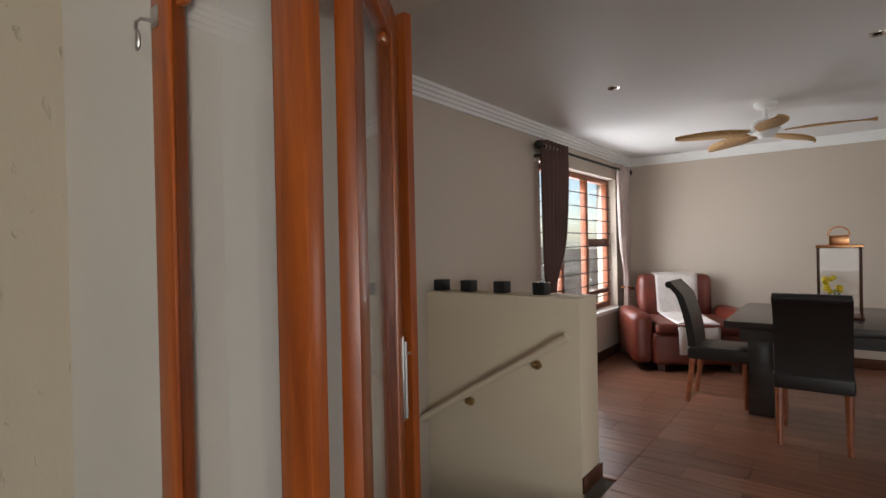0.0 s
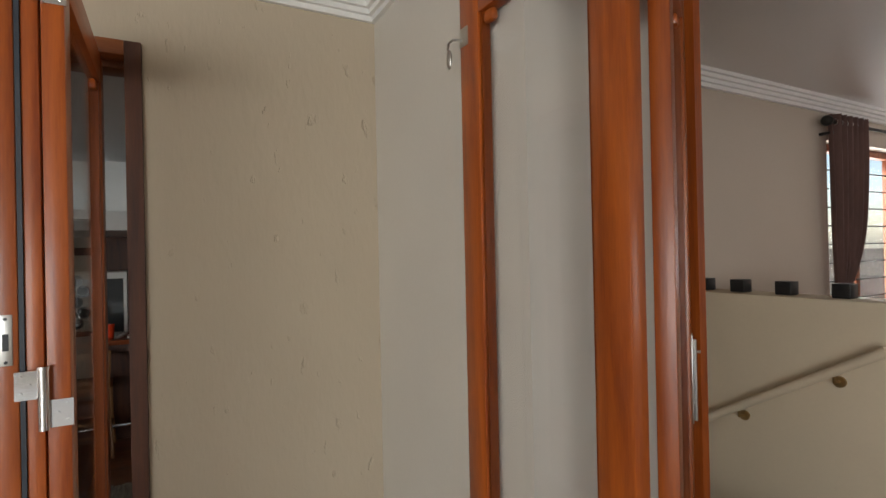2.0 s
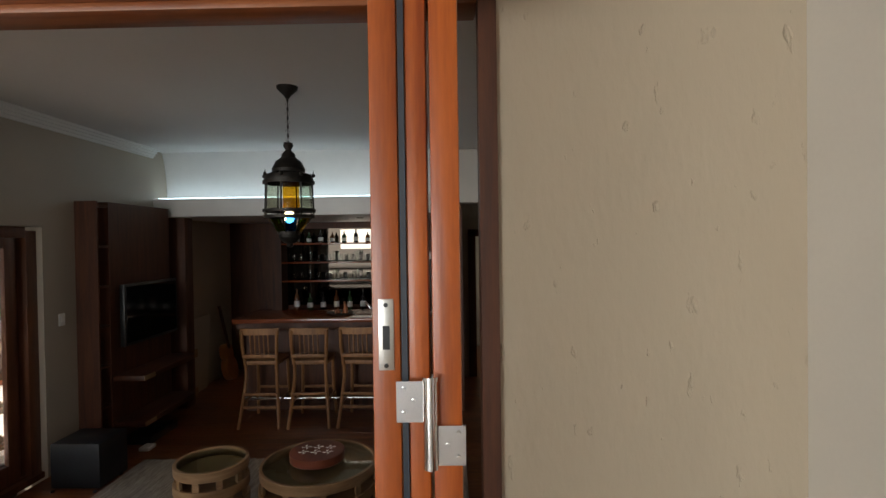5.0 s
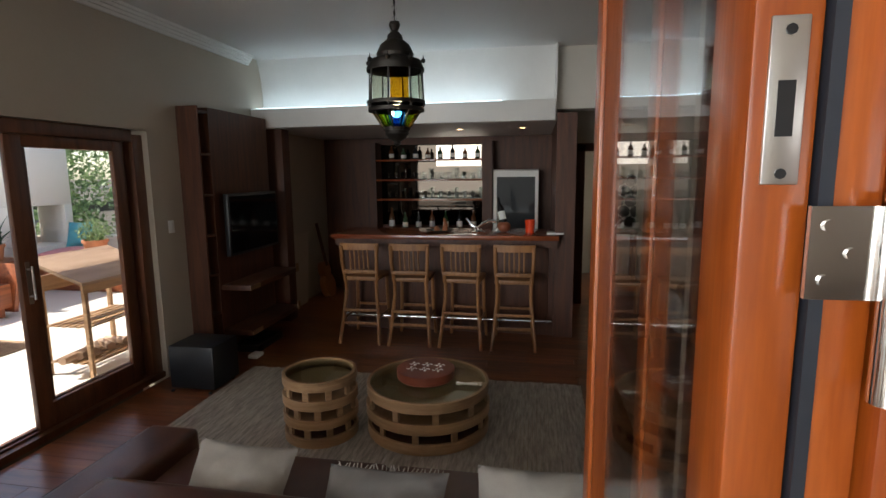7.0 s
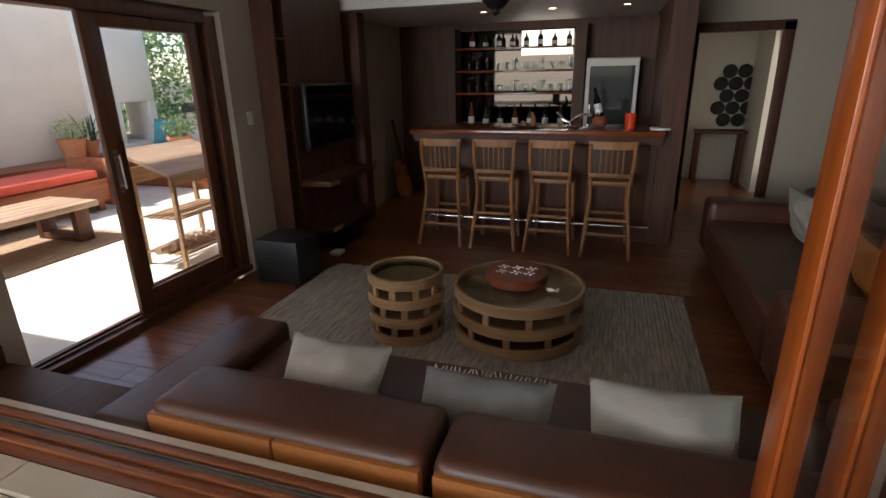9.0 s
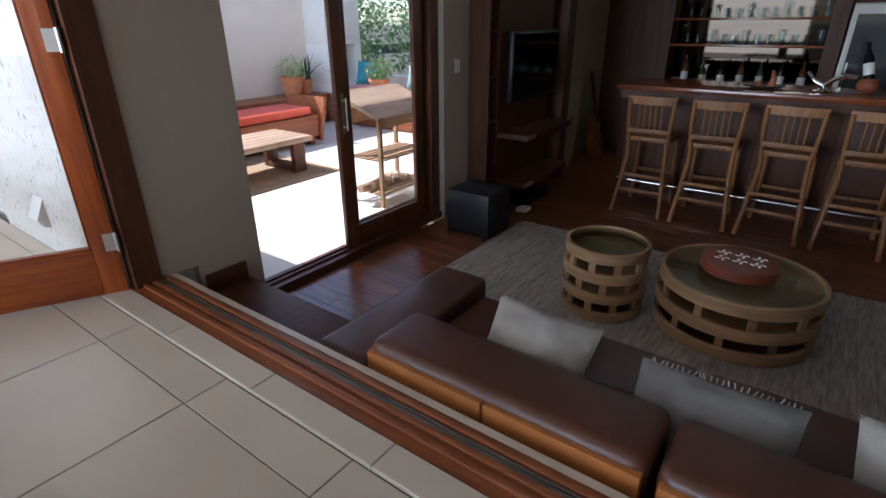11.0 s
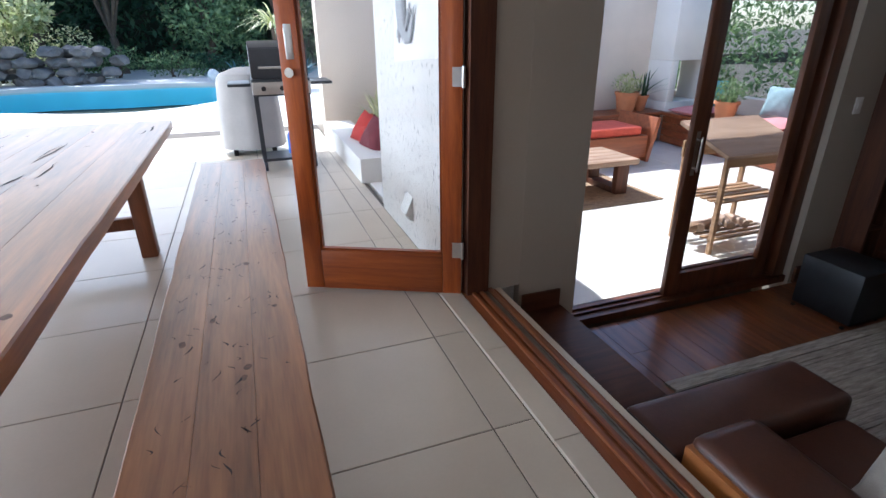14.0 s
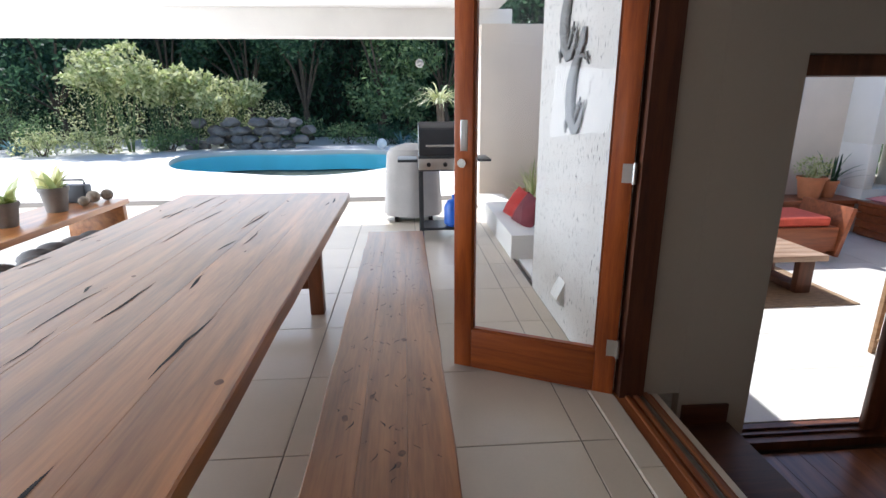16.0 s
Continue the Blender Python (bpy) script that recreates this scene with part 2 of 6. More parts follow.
M_STOOL = wood("oak_stool", (0.19, 0.078, 0.024), (0.34, 0.15, 0.05), 0.5, (9, 9, 0.8), 2.5)
M_BARTOP = wood("bar_top", (0.16, 0.035, 0.012), (0.30, 0.08, 0.03), 0.2, (9, 0.6, 9), 2.0, coat=0.5)
M_REDWOOD = wood("red_timber", (0.17, 0.045, 0.015), (0.34, 0.10, 0.035), 0.4, (0.8, 9, 9), 2.0)


# ---- building helpers ----
def box(bm, x0, y0, z0, x1, y1, z1, bev=0.0, m=None):
    mat = Matrix.Translation(((x0 + x1) / 2, (y0 + y1) / 2, (z0 + z1) / 2)) @ Matrix.Diagonal((abs(x1 - x0), abs(y1 - y0), abs(z1 - z0), 1))
    got = bmesh.ops.create_cube(bm, size=1, matrix=(m @ mat) if m else mat)["verts"]
    if bev:
        es = {e for v in got for e in v.link_edges}
        bmesh.ops.bevel(bm, geom=list(es), offset=bev, segments=2, profile=0.5, affect="EDGES", clamp_overlap=True)
    return got


def rod(bm, p, q, r, r2=None, n=12, cap=True):
    p, q = Vector(p), Vector(q)
    d = q - p
    m = Matrix.Translation((p + q) / 2) @ d.to_track_quat("Z", "Y").to_matrix().to_4x4()
    bmesh.ops.create_cone(bm, cap_ends=cap, segments=n, radius1=r, radius2=r if r2 is None else r2, depth=d.length, matrix=m)


def lathe(bm, profile, n=24, at=(0, 0, 0), m=None):
    rings = []
    for r, z in profile:
        ring = []
        for i in range(n):
            a = 2 * math.pi * i / n
            p = Vector((at[0] + r * math.cos(a), at[1] + r * math.sin(a), at[2] + z))
            ring.append(bm.verts.new(m @ p if m else p))
        rings.append(ring)
    for a, b in zip(rings, rings[1:]):
        for i in range(n):
            bm.faces.new((a[i], a[(i + 1) % n], b[(i + 1) % n], b[i]))
    for ring, r in ((rings[0], profile[0][0]), (rings[-1], profile[-1][0])):
        if r > 0.0005:
            bm.faces.new(ring)


def tube(bm, pts, r, n=8, taper=None):
    pts = [Vector(p) for p in pts]
    rings = []
    for i, p in enumerate(pts):
        d = (pts[min(i + 1, len(pts) - 1)] - pts[max(i - 1, 0)]).normalized()
        u = d.cross(Vector((0.13, 0.31, 0.94))).normalized()
        w = d.cross(u)
        rr = r if taper is None else r + (taper - r) * i / (len(pts) - 1)
        rings.append([bm.verts.new(p + rr * (math.cos(2 * math.pi * k / n) * u + math.sin(2 * math.pi * k / n) * w)) for k in range(n)])
    for a, b in zip(rings, rings[1:]):
        for i in range(n):
            bm.faces.new((a[i], a[(i + 1) % n], b[(i + 1) % n], b[i]))
    bm.faces.new(rings[0]), bm.faces.new(rings[-1])


def ball(bm, c, r, sx=1, sy=1, sz=1, n=12):
    bmesh.ops.create_uvsphere(bm, u_segments=n, v_segments=max(6, n * 2 // 3), radius=1, matrix=Matrix.Translation(c) @ Matrix.Diagonal((r * sx, r * sy, r * sz, 1)))


def part(name, bm, mat, parent=None, label="", shadow=True):
    bmesh.ops.recalc_face_normals(bm, faces=bm.faces)
    for f in bm.faces:
        f.smooth = True
    for e in bm.edges:
        if len(e.link_faces) == 2 and e.calc_face_angle(0) > 0.6:
            e.smooth = False
    me = bpy.data.meshes.new(name)
    bm.to_mesh(me)
    bm.free()
    me.materials.append(mat)
    ob = new(name, me)
    if parent:
        ob.parent = parent
    if label:
        ob["label"] = label
    if not shadow:
        ob.visible_shadow = False
    return ob


def quick(name, mat, *boxes, parent=None, label="", bev=0.0, shadow=True):
    bm = bmesh.new()
    for b in boxes:
        box(bm, *b, bev=bev)
    return part(name, bm, mat, parent, label, shadow)


def thing(name, at, label, category, group="", turn=0.0):
    ob = new(name)
    ob.matrix_world = pose(*at, 0, 0, turn)
    return tagged(ob, label, category, group)


def setting(name, mat, label, *boxes, bev=0.0):
    return tagged(quick(name, mat, *boxes, bev=bev), label, name.split("_")[0], kind="structure")


# ---- the large structure ----
LF, DF, PC, LC, DC, HEAD = -0.40, 0.21, 2.80, 2.66, 2.72, 2.37

# covered patio
floor = setting("floor_patio", M_GROUT, "dark grouted bed under cream tiles", (-7, -1.235, -0.3, 0.985, 9.6, -0.004))
wall_e = setting("wall_patio_east", M_PLASTER, "rough bagged beige plaster wall", (1.05, -1.235, -0.3, 1.30, -0.25, PC), (1.05, -0.25, HEAD + 0.06, 1.30, 3.42, PC))
wall_pillar = setting("wall_pillar", M_PITTED, "pale textured outside pillar wall with the pits' shade in its colour", (0.96, 3.42, -0.5, 1.34, 5.10, PC))
wall_s = setting("wall_patio_south", M_WALLPALE, "smooth pale painted wall", (-0.13, -1.95, -0.3, 1.30, -1.235, PC)); setting("wall_patio_lintel", M_WALLPALE, "smooth pale painted lintel", (-4.0, -1.95, 2.46, -0.13, -1.235, PC)); setting("wall_patio_southwest", M_WALLPALE, "smooth pale painted wall", (-7.2, -1.95, -0.3, -4.0, -1.235, PC))
wall_w = setting("wall_patio_west", M_OUTWALL, "cream outside pillar at the open patio side", (-7.2, -1.235, -0.3, -7.0, -0.4, PC))
ceiling = setting("ceiling_patio", M_CEIL, "white painted patio ceiling", (-7.2, -2.0, PC, 1.30, 9.3, PC + 0.2))
beam = setting("beam_patio", M_OUTWHITE, "white plastered roof beam over the patio edge", (-7.2, 9.0, 2.42, 1.5, 9.3, PC))
bm = bmesh.new()
for k in range(4):
    d = 0.02 + 0.02 * k
    box(bm, 1.05 - d, -1.235, PC - 0.10 + 0.025 * k, 1.0499, -0.3, PC - 0.075 + 0.025 * k)
    box(bm, -4.0, -1.2349, PC - 0.10 + 0.025 * k, 1.05 - d, -1.235 + d, PC - 0.075 + 0.025 * k)
tagged(part("trim_patio_cornice", bm, M_WHITE), "white stepped ceiling cornice", "cornice", kind="structure")

# sunken lounge
setting("floor_lounge", M_GROUT, "dark bed under the timber floor", (1.2155, -2.6, LF - 0.25, 9.2, 3.36, LF - 0.016))
setting("wall_lounge_north", M_WALLLOUNGE, "taupe painted lounge wall with a sliding door opening", (1.34, 3.36, LF - 0.2, 1.735, 3.63, LC), (1.735, 3.36, 1.725, 3.67, 3.63, LC), (3.67, 3.36, LF - 0.2, 9.2, 3.63, LC), (1.05, 3.418, HEAD + 0.06, 1.34, 3.63, LC))
setting("wall_lounge_south", M_WALLLOUNGE, "taupe painted lounge wall", (1.30, -2.8, LF - 0.2, 9.2, -2.6, LC))
setting("wall_lounge_east", M_WALLLOUNGE, "taupe wall with a passage doorway", (6.8, -0.38, LF - 0.2, 6.95, -0.2, LC), (6.8, -1.3, 1.62, 6.95, -0.38, LC), (6.8, -2.6, LF - 0.2, 6.95, -1.3, LC))
setting("wall_bar_back", M_DARK, "dark timber wall behind the bar", (7.35, -0.2, LF - 0.2, 7.5, 3.36, LC))
setting("wall_bar_side", M_DARK, "dark timber side panel of the bar", (5.30, -0.22, LF, 6.8, -0.02, 1.95))
setting("wall_passage", M_WALLPALE, "pale passage wall", (6.95, -0.38, LF, 9.2, -0.25, LC), (9.0, -1.5, LF, 9.2, -0.38, LC), (6.95, -1.62, LF, 7.3, -1.5, LC), (8.1, -1.62, LF, 9.2, -1.5, LC))
setting("ceiling_lounge", M_CEIL, "white painted lounge ceiling", (1.30, -2.8, LC, 9.2, 3.63, LC + 0.2))
setting("wall_lounge_west", M_WALLLOUNGE, "taupe painted lounge wall", (1.302, -2.8, LF - 0.2, 1.42, -0.25, LC), (1.302, -0.25, HEAD + 0.06, 1.40, 3.36, LC))
bm = bmesh.new()
for k in range(4):
    d = 0.02 + 0.02 * k
    box(bm, 1.40, 3.3599 - d, LC - 0.10 + 0.025 * k, 5.3, 3.3599, LC - 0.075 + 0.025 * k)
tagged(part("trim_lounge_cornice", bm, M_WHITE), "white stepped ceiling cornice", "cornice", kind="structure")
# bulkhead over the bar: a lip with the strip light behind it and a curved cove above
bm = bmesh.new()
box(bm, 5.30, 0.0, 1.88, 5.42, 3.36, 2.09, bev=0.008)
box(bm, 5.42, 0.0, 1.88, 7.35, 3.36, 1.96)
rows_, NC = [], 10
for k in range(NC + 1):
    a = k / NC * math.pi / 2
    rows_.append([bm.verts.new((5.60 - 0.10 * (1 - math.cos(a)) ** 2, y, 1.96 + (LC - 1.96) * k / NC)) for y in (0.0, 3.36)])
for a, b in zip(rows_, rows_[1:]):
    bm.faces.new((a[0], a[1], b[1], b[0]))
tagged(part("ceiling_bulkhead", bm, M_WHITE), "white curved bulkhead over the bar", "bulkhead", kind="structure")
setting("ceiling_bulkhead_end", M_WHITE, "white end panel of the bulkhead", (5.42, -0.02, 1.88, 7.35, -0.001, LC))
setting("ceiling_beam", M_WALLPALE, "pale beam across the passage side", (5.60, -2.6, 2.02, 5.85, -0.021, LC - 0.001))

# threshold and steps between patio and lounge
bm = bmesh.new()
box(bm, 0.985, -0.25, LF - 0.2, 1.185, 3.42, 0.012)
for x in (1.03, 1.075, 1.14):
    box(bm, x, -0.25, 0.012, x + 0.024, 3.42, 0.026, bev=0.004)
tagged(part("trim_threshold", bm, M_TRACK), "reddish timber threshold of the folding doors", "threshold", kind="structure")
tagged(quick("trim_door_track", plain("worn_channel", (0.22, 0.19, 0.16), 0.6, 0.6, vary=0.3), (1.102, -0.25, 0.0125, 1.118, 3.42, 0.018), (1.122, -0.25, 0.0125, 1.128, 3.42, 0.022)), "worn metal channel in the threshold", "track", kind="structure")
setting("trim_threshold_edge", M_TILE, "pale tiled edge strip behind the threshold", (1.185, -0.25, LF - 0.2, 1.215, 3.36, 0.016))
setting("steps_lounge", M_DARKH, "dark timber step down into the lounge", (1.2155, 2.42, LF, 1.62, 3.359, -0.205), (1.2155, 2.42, -0.205, 1.64, 3.359, -0.18), bev=0.004)
setting("baseboard_lounge", M_DARKH, "dark timber skirting board", (1.36, 3.34, -0.18, 1.62, 3.36, -0.06), (1.64, 3.34, LF, 1.735, 3.36, LF + 0.13), (3.70, 3.34, LF, 5.3, 3.36, LF + 0.13), bev=0.004)

# dining room, one step up, with the stair well behind the low wall
setting("floor_dining", M_GROUT, "dark bed under the laminate floor", (-5.2, -7.7, -0.1, -0.36, -1.951, DF - 0.013), (-0.36, -7.7, -0.1, 0.84, -3.26, DF - 0.013))
setting("wall_dining_south", M_WALLDINE, "taupe painted dining room wall", (-5.4, -7.77, -0.1, 1.09, -7.57, DC))
WY0, WY1, WZ0, WZ1 = -7.1, -4.98, 0.80, 2.41
setting("wall_dining_east", M_WALLDINE, "taupe painted dining wall with a window", (0.84, WY1, -1.6, 1.09, -1.951, DC), (0.84, -7.57, -0.1, 1.09, WY0, DC), (0.84, WY0, -0.1, 1.09, WY1, WZ0), (0.84, WY0, WZ1, 1.09, WY1, DC))
setting("wall_dining_west", M_WALLDINE, "taupe painted dining room wall", (-5.4, -7.57, -0.1, -5.2, -1.951, DC))
setting("ceiling_dining", M_CEIL, "white painted dining room ceiling", (-5.4, -7.77, DC, 1.09, -1.951, DC + 0.2))
setting("wall_stair_half", M_CREAM, "cream plastered half wall beside the stair", (-0.265, -3.50, -1.6, 0.839, -3.24, 1.30), bev=0.006)
setting("floor_stairwell", M_GROUT, "dark stair well floor", (-0.36, -3.24, -1.7, 0.84, -1.951, -1.6))
setting("wall_stair_end", M_CREAM, "cream wall of the stair well", (-0.40, -3.23, -1.6, -0.361, -1.96, DF - 0.02))
bm = bmesh.new()
for k in range(4):
    d = 0.03 + 0.022 * k
    z0 = DC - 0.10 + 0.025 * k
    box(bm, 0.84 - d, -7.57, z0, 0.8399, -2.09, z0 + 0.025)
    box(bm, -5.2, -7.5699, z0, 0.84 - d, -7.57 + d, z0 + 0.025)
tagged(part("trim_dining_cornice", bm, M_WHITE), "white stepped ceiling cornice", "cornice", kind="structure")
setting("baseboard_dining", M_DARKH, "dark timber skirting board", (0.82, -7.57, DF, 0.84, -3.42, DF + 0.11), (-5.2, -7.57, DF, 0.82, -7.55, DF + 0.11), (-0.28, -3.51, DF, -0.266, -3.23, DF + 0.09), bev=0.003)

# outside: ground, terrace with the pool, low patio beside the lounge
setting("ground", plain("garden_soil", (0.06, 0.05, 0.03), 0.95, vary=0.3, scale=0.8, bump=0.3), "dark garden soil", (-300, 25.5, -0.7, 300, 500, -0.06), (-300, -200, -0.9, 300, 25.5, -0.62))
POOL = (-2.9, 15.65)


def pool_r(a):
    return 3.35 + 0.42 * math.cos(2 * a + 0.4) + 0.28 * math.sin(3 * a) + 0.15 * math.cos(5 * a)


def ring_points(scale, z, n=72):
    return [(POOL[0] + (pool_r(2 * math.pi * i / n) + scale) * math.cos(2 * math.pi * i / n), POOL[1] + 1.0 * (pool_r(2 * math.pi * i / n) + scale) * math.sin(2 * math.pi * i / n), z) for i in range(n)]


def to_rect(p, x0, x1, y0, y1):
    dx, dy = p[0] - POOL[0], p[1] - POOL[1]
    s = min(((x1 if dx > 0 else x0) - POOL[0]) / dx if dx else 1e9, ((y1 if dy > 0 else y0) - POOL[1]) / dy if dy else 1e9)
    return (POOL[0] + dx * s, POOL[1] + dy * s, p[2])


def ring_mesh(name, mat, loops, cap=False):
    bm = bmesh.new()
    vs = [[bm.verts.new(p) for p in lp] for lp in loops]
    n = len(vs[0])
    for a, b in zip(vs, vs[1:]):
        for i in range(n):
            bm.faces.new((a[i], a[(i + 1) % n], b[(i + 1) % n], b[i]))
    if cap:
        bm.faces.new(vs[-1])
    return part(name, bm, mat)


inner = ring_points(0.32, -0.02)
tagged(ring_mesh("pavement_terrace", M_PAVE, [inner, [to_rect(p, -14, 1.2, 9.6, 25.5) for p in inner], [(x, y, -0.62) for x, y, z in [to_rect(p, -14, 1.2, 9.6, 25.5) for p in inner]]]), "sunlit pale terrace paving", "terrace", kind="structure")
setting("pavement_side", M_PAVE, "pale terrace paving", (-14, 4.0, -0.62, -7.0, 9.6, -0.02), (-7.0, -1.235, -0.62, 0.985, 9.6, -0.3))
setting("pavement_garden", M_PAVE, "pale garden paving", (1.2, 8.9, -0.62, 9.5, 25.5, -0.05))
tagged(ring_mesh("pavement_coping", M_OUTWHITE, [ring_points(0.0, -0.14), ring_points(0.0, 0.0), ring_points(0.30, 0.0), ring_points(0.33, -0.03)]), "pale rounded pool coping", "coping", kind="structure")
M_POOLWALL = plain("pool_plaster", (0.30, 0.86, 0.97), 0.6, vary=0.08, scale=1.5)
tagged(ring_mesh("pool_basin", M_POOLWALL, [ring_points(0.0, -0.14), ring_points(-0.02, -0.9)], cap=True), "turquoise plastered pool basin", "pool", kind="structure")
m, n, l, b = material("pool_water")
nz, bp = n.new("ShaderNodeTexNoise"), n.new("ShaderNodeBump")
nz.inputs["Scale"].default_value, nz.inputs["Detail"].default_value = 1.6, 3
bp.inputs["Strength"].default_value, bp.inputs["Distance"].default_value = 0.25, 0.08
l.new(n.new("ShaderNodeTexCoord").outputs["Object"], nz.inputs[0]), l.new(nz.outputs[0], bp.inputs["Height"])
tr, gl, mx, fr = n.new("ShaderNodeBsdfTransparent"), n.new("ShaderNodeBsdfGlossy"), n.new("ShaderNodeMixShader"), sheen(n, l, 0.02, 0.18)
tr.inputs[0].default_value, gl.inputs["Roughness"].default_value = (0.72, 0.95, 1.0, 1), 0.05
l.new(bp.outputs[0], gl.inputs["Normal"])
l.new(fr, mx.inputs[0]), l.new(tr.outputs[0], mx.inputs[1]), l.new(gl.outputs[0], mx.inputs[2]), l.new(mx.outputs[0], n["Material Output"].inputs[0])
bm = bmesh.new()
bm.faces.new([bm.verts.new(p) for p in ring_points(-0.005, -0.10)])
tagged(part("water", bm, m, shadow=False), "clear turquoise pool water", "water", kind="structure")

setting("floor_low_patio", M_GROUT, "bed under the low patio tiles", (1.34, 3.63, LF - 0.25, 7.6, 8.6, LF - 0.014))
setting("wall_low_patio", M_OUTWALL, "cream outside wall round the low patio", (1.0, 8.6, -0.6, 7.2, 8.85, 2.55), (7.5, 3.45, -0.6, 7.75, 5.2, 2.55), (7.5, 5.2, -0.6, 7.75, 8.85, 0.35), (7.2, 8.6, -0.6, 7.5, 8.85, 0.35))
setting("ledge_low_patio", M_OUTWHITE, "white plastered ledge at the patio edge", (0.94, 5.9, -0.6, 1.30, 8.3, 0.24), (1.02, 5.101, -0.6, 1.34, 5.9, -0.004), bev=0.006)
# unseen slab, added to keep sun patches off the lounge floor
setting("ceiling_low_patio", M_CEIL, "unseen white slab over the sliding door, added to block the sun", (1.34, 3.63, 2.30, 7.75, 5.45, 2.45))
setting("chimney", M_OUTWHITE, "white plastered outdoor fireplace", (6.6, 8.05, LF, 7.45, 8.6, 0.25), (6.6, 8.05, 0.9, 7.45, 8.6, 2.4), (6.6, 8.05, 0.25, 6.75, 8.6, 0.9), (7.3, 8.05, 0.25, 7.45, 8.6, 0.9), bev=0.01)


# ---- doors and windows ----
def door_leaf(name, hinge, free, z1, label, group="", rail=0.24, st=0.105):
    """A glazed timber leaf between two plan points."""
    hinge, free = Vector((*hinge, 0)), Vector((*free, 0))
    d = free - hinge
    L = d.length
    t = thing(name, (hinge.x, hinge.y, 0.012), label, "door", group, math.degrees(math.atan2(d.y, d.x)))
    th, H = 0.048, z1 - 0.012
    for x in (0, L - st):
        bm = bmesh.new()
        box(bm, x, -th / 2, 0, x + st, th / 2, H, bev=0.004)
        for s in (-1, 1):
            box(bm, (x + st) if x == 0 else x - 0.012, -0.012 * 1.3, rail, (x + st + 0.012) if x == 0 else x, 0.012 * 1.3, H - 0.11)
        part("stile", bm, M_DOOR, t)
    bm = bmesh.new()
    box(bm, st, -th / 2 + 0.001, 0, L - st, th / 2 - 0.001, rail, bev=0.004)
    box(bm, st + 0.012, -0.015, rail, L - st - 0.012, 0.015, rail + 0.012)
    part("bottom_rail", bm, M_DOORH, t)
    bm = bmesh.new()
    box(bm, st, -th / 2 + 0.001, H - 0.11, L - st, th / 2 - 0.001, H, bev=0.004)
    for sx, x in ((1, st + 0.012), (-1, L - st - 0.012)):
        box(bm, x, -0.014, H - 0.15, x + sx * 0.05, 0.014, H - 0.11, bev=0.012)
    part("top_rail", bm, M_DOORH, t)
    quick("pane", M_GLASS, (st + 0.004, -0.003, rail + 0.004, L - st - 0.004, 0.003, H - 0.112), parent=t, shadow=False)
    return t, L, H


# folding leaf at the north jamb, swung out onto the patio
leaf, L, H = door_leaf("glazed_door", (0.985, 3.395), (0.175, 3.80), HEAD, "open glazed orange-brown timber folding door on cream tiles")
bm = bmesh.new()
for z in (0.27, 1.18, 2.05):
    rod(bm, (-0.006, 0.03, z - 0.05), (-0.006, 0.03, z + 0.05), 0.009)
    box(bm, 0.0, 0.022, z - 0.045, 0.05, 0.026, z + 0.045)
part("hinge", bm, M_METAL, leaf, "brushed steel hinge leaves")
bm = bmesh.new()
box(bm, L - 0.075, 0.021, 1.26, L - 0.035, 0.026, 1.42, bev=0.002)
box(bm, L - 0.066, 0.0255, 1.29, L - 0.044, 0.0285, 1.39)
part("flush_pull", bm, M_METAL, leaf)
bm = bmesh.new()
rod(bm, (L - 0.055, 0.02, 1.20), (L - 0.055, 0.05, 1.20), 0.018)
rod(bm, (L - 0.055, 0.05, 1.20), (L - 0.055, 0.062, 1.20), 0.024)
part("thumb_turn", bm, M_CHROME, leaf)
setting("door_frame_north", M_DARK, "dark timber door jamb", (1.0, 3.34, 0.012, 1.13, 3.418, HEAD + 0.06))
setting("wall_lounge_return", M_WALLLOUNGE, "taupe painted wall return", (1.13, 3.362, 0.012, 1.345, 3.419, HEAD + 0.055))
setting("door_frame_south", M_DARK, "dark timber door jamb", (1.03, -0.248, 0.012, 1.16, -0.19, HEAD + 0.06))
setting("door_frame_head", M_TRACK, "reddish timber door head", (1.02, -0.19, HEAD, 1.31, 3.34, HEAD + 0.058), (1.10, -0.19, HEAD - 0.03, 1.22, 3.34, HEAD), bev=0.004)

# stack of folded leaves at the south jamb
stack = []
for k, y in enumerate((-0.089, 0.031)):
    t, L, H = door_leaf("folding_door", (1.13, y), (0.235 + 0.012 * (k % 2), y + (0.002, -0.016)[k]), HEAD - 0.002, "folded-back glazed timber door leaf stacked at the jamb", "stacked folding doors", st=0.085)
    stack.append((t, L, H))
t, L, H = stack[0]
bm = bmesh.new()
for z in (0.26, 1.238, 2.26):
    rod(bm, (L + 0.012, -0.028, z - 0.07), (L + 0.012, -0.028, z + 0.075), 0.0125)
    rod(bm, (L + 0.012, -0.028, z + 0.075), (L + 0.012, -0.028, z + 0.082), 0.014)
    box(bm, L + 0.0005, -0.028, z - 0.068, L + 0.0055, 0.029, z - 0.002)
    box(bm, L + 0.0005, -0.085, z + 0.004, L + 0.0055, -0.028, z + 0.072)
    for dy, dz in ((0.017, -0.055), (0.017, -0.015), (-0.001, -0.035), (-0.073, 0.018), (-0.073, 0.058), (-0.057, 0.038)):
        rod(bm, (L + 0.0055, dy, z + dz), (L + 0.008, dy, z + dz), 0.0045, n=8)
part("offset_hinge", bm, M_CHROME, t, "pale satin steel double hinge with screws")
quick("seal", M_RUBBER, (L - 0.03, -0.076, 0.05, L - 0.006, -0.066, H - 0.05), parent=t, label="blue-black rubber seal strip")
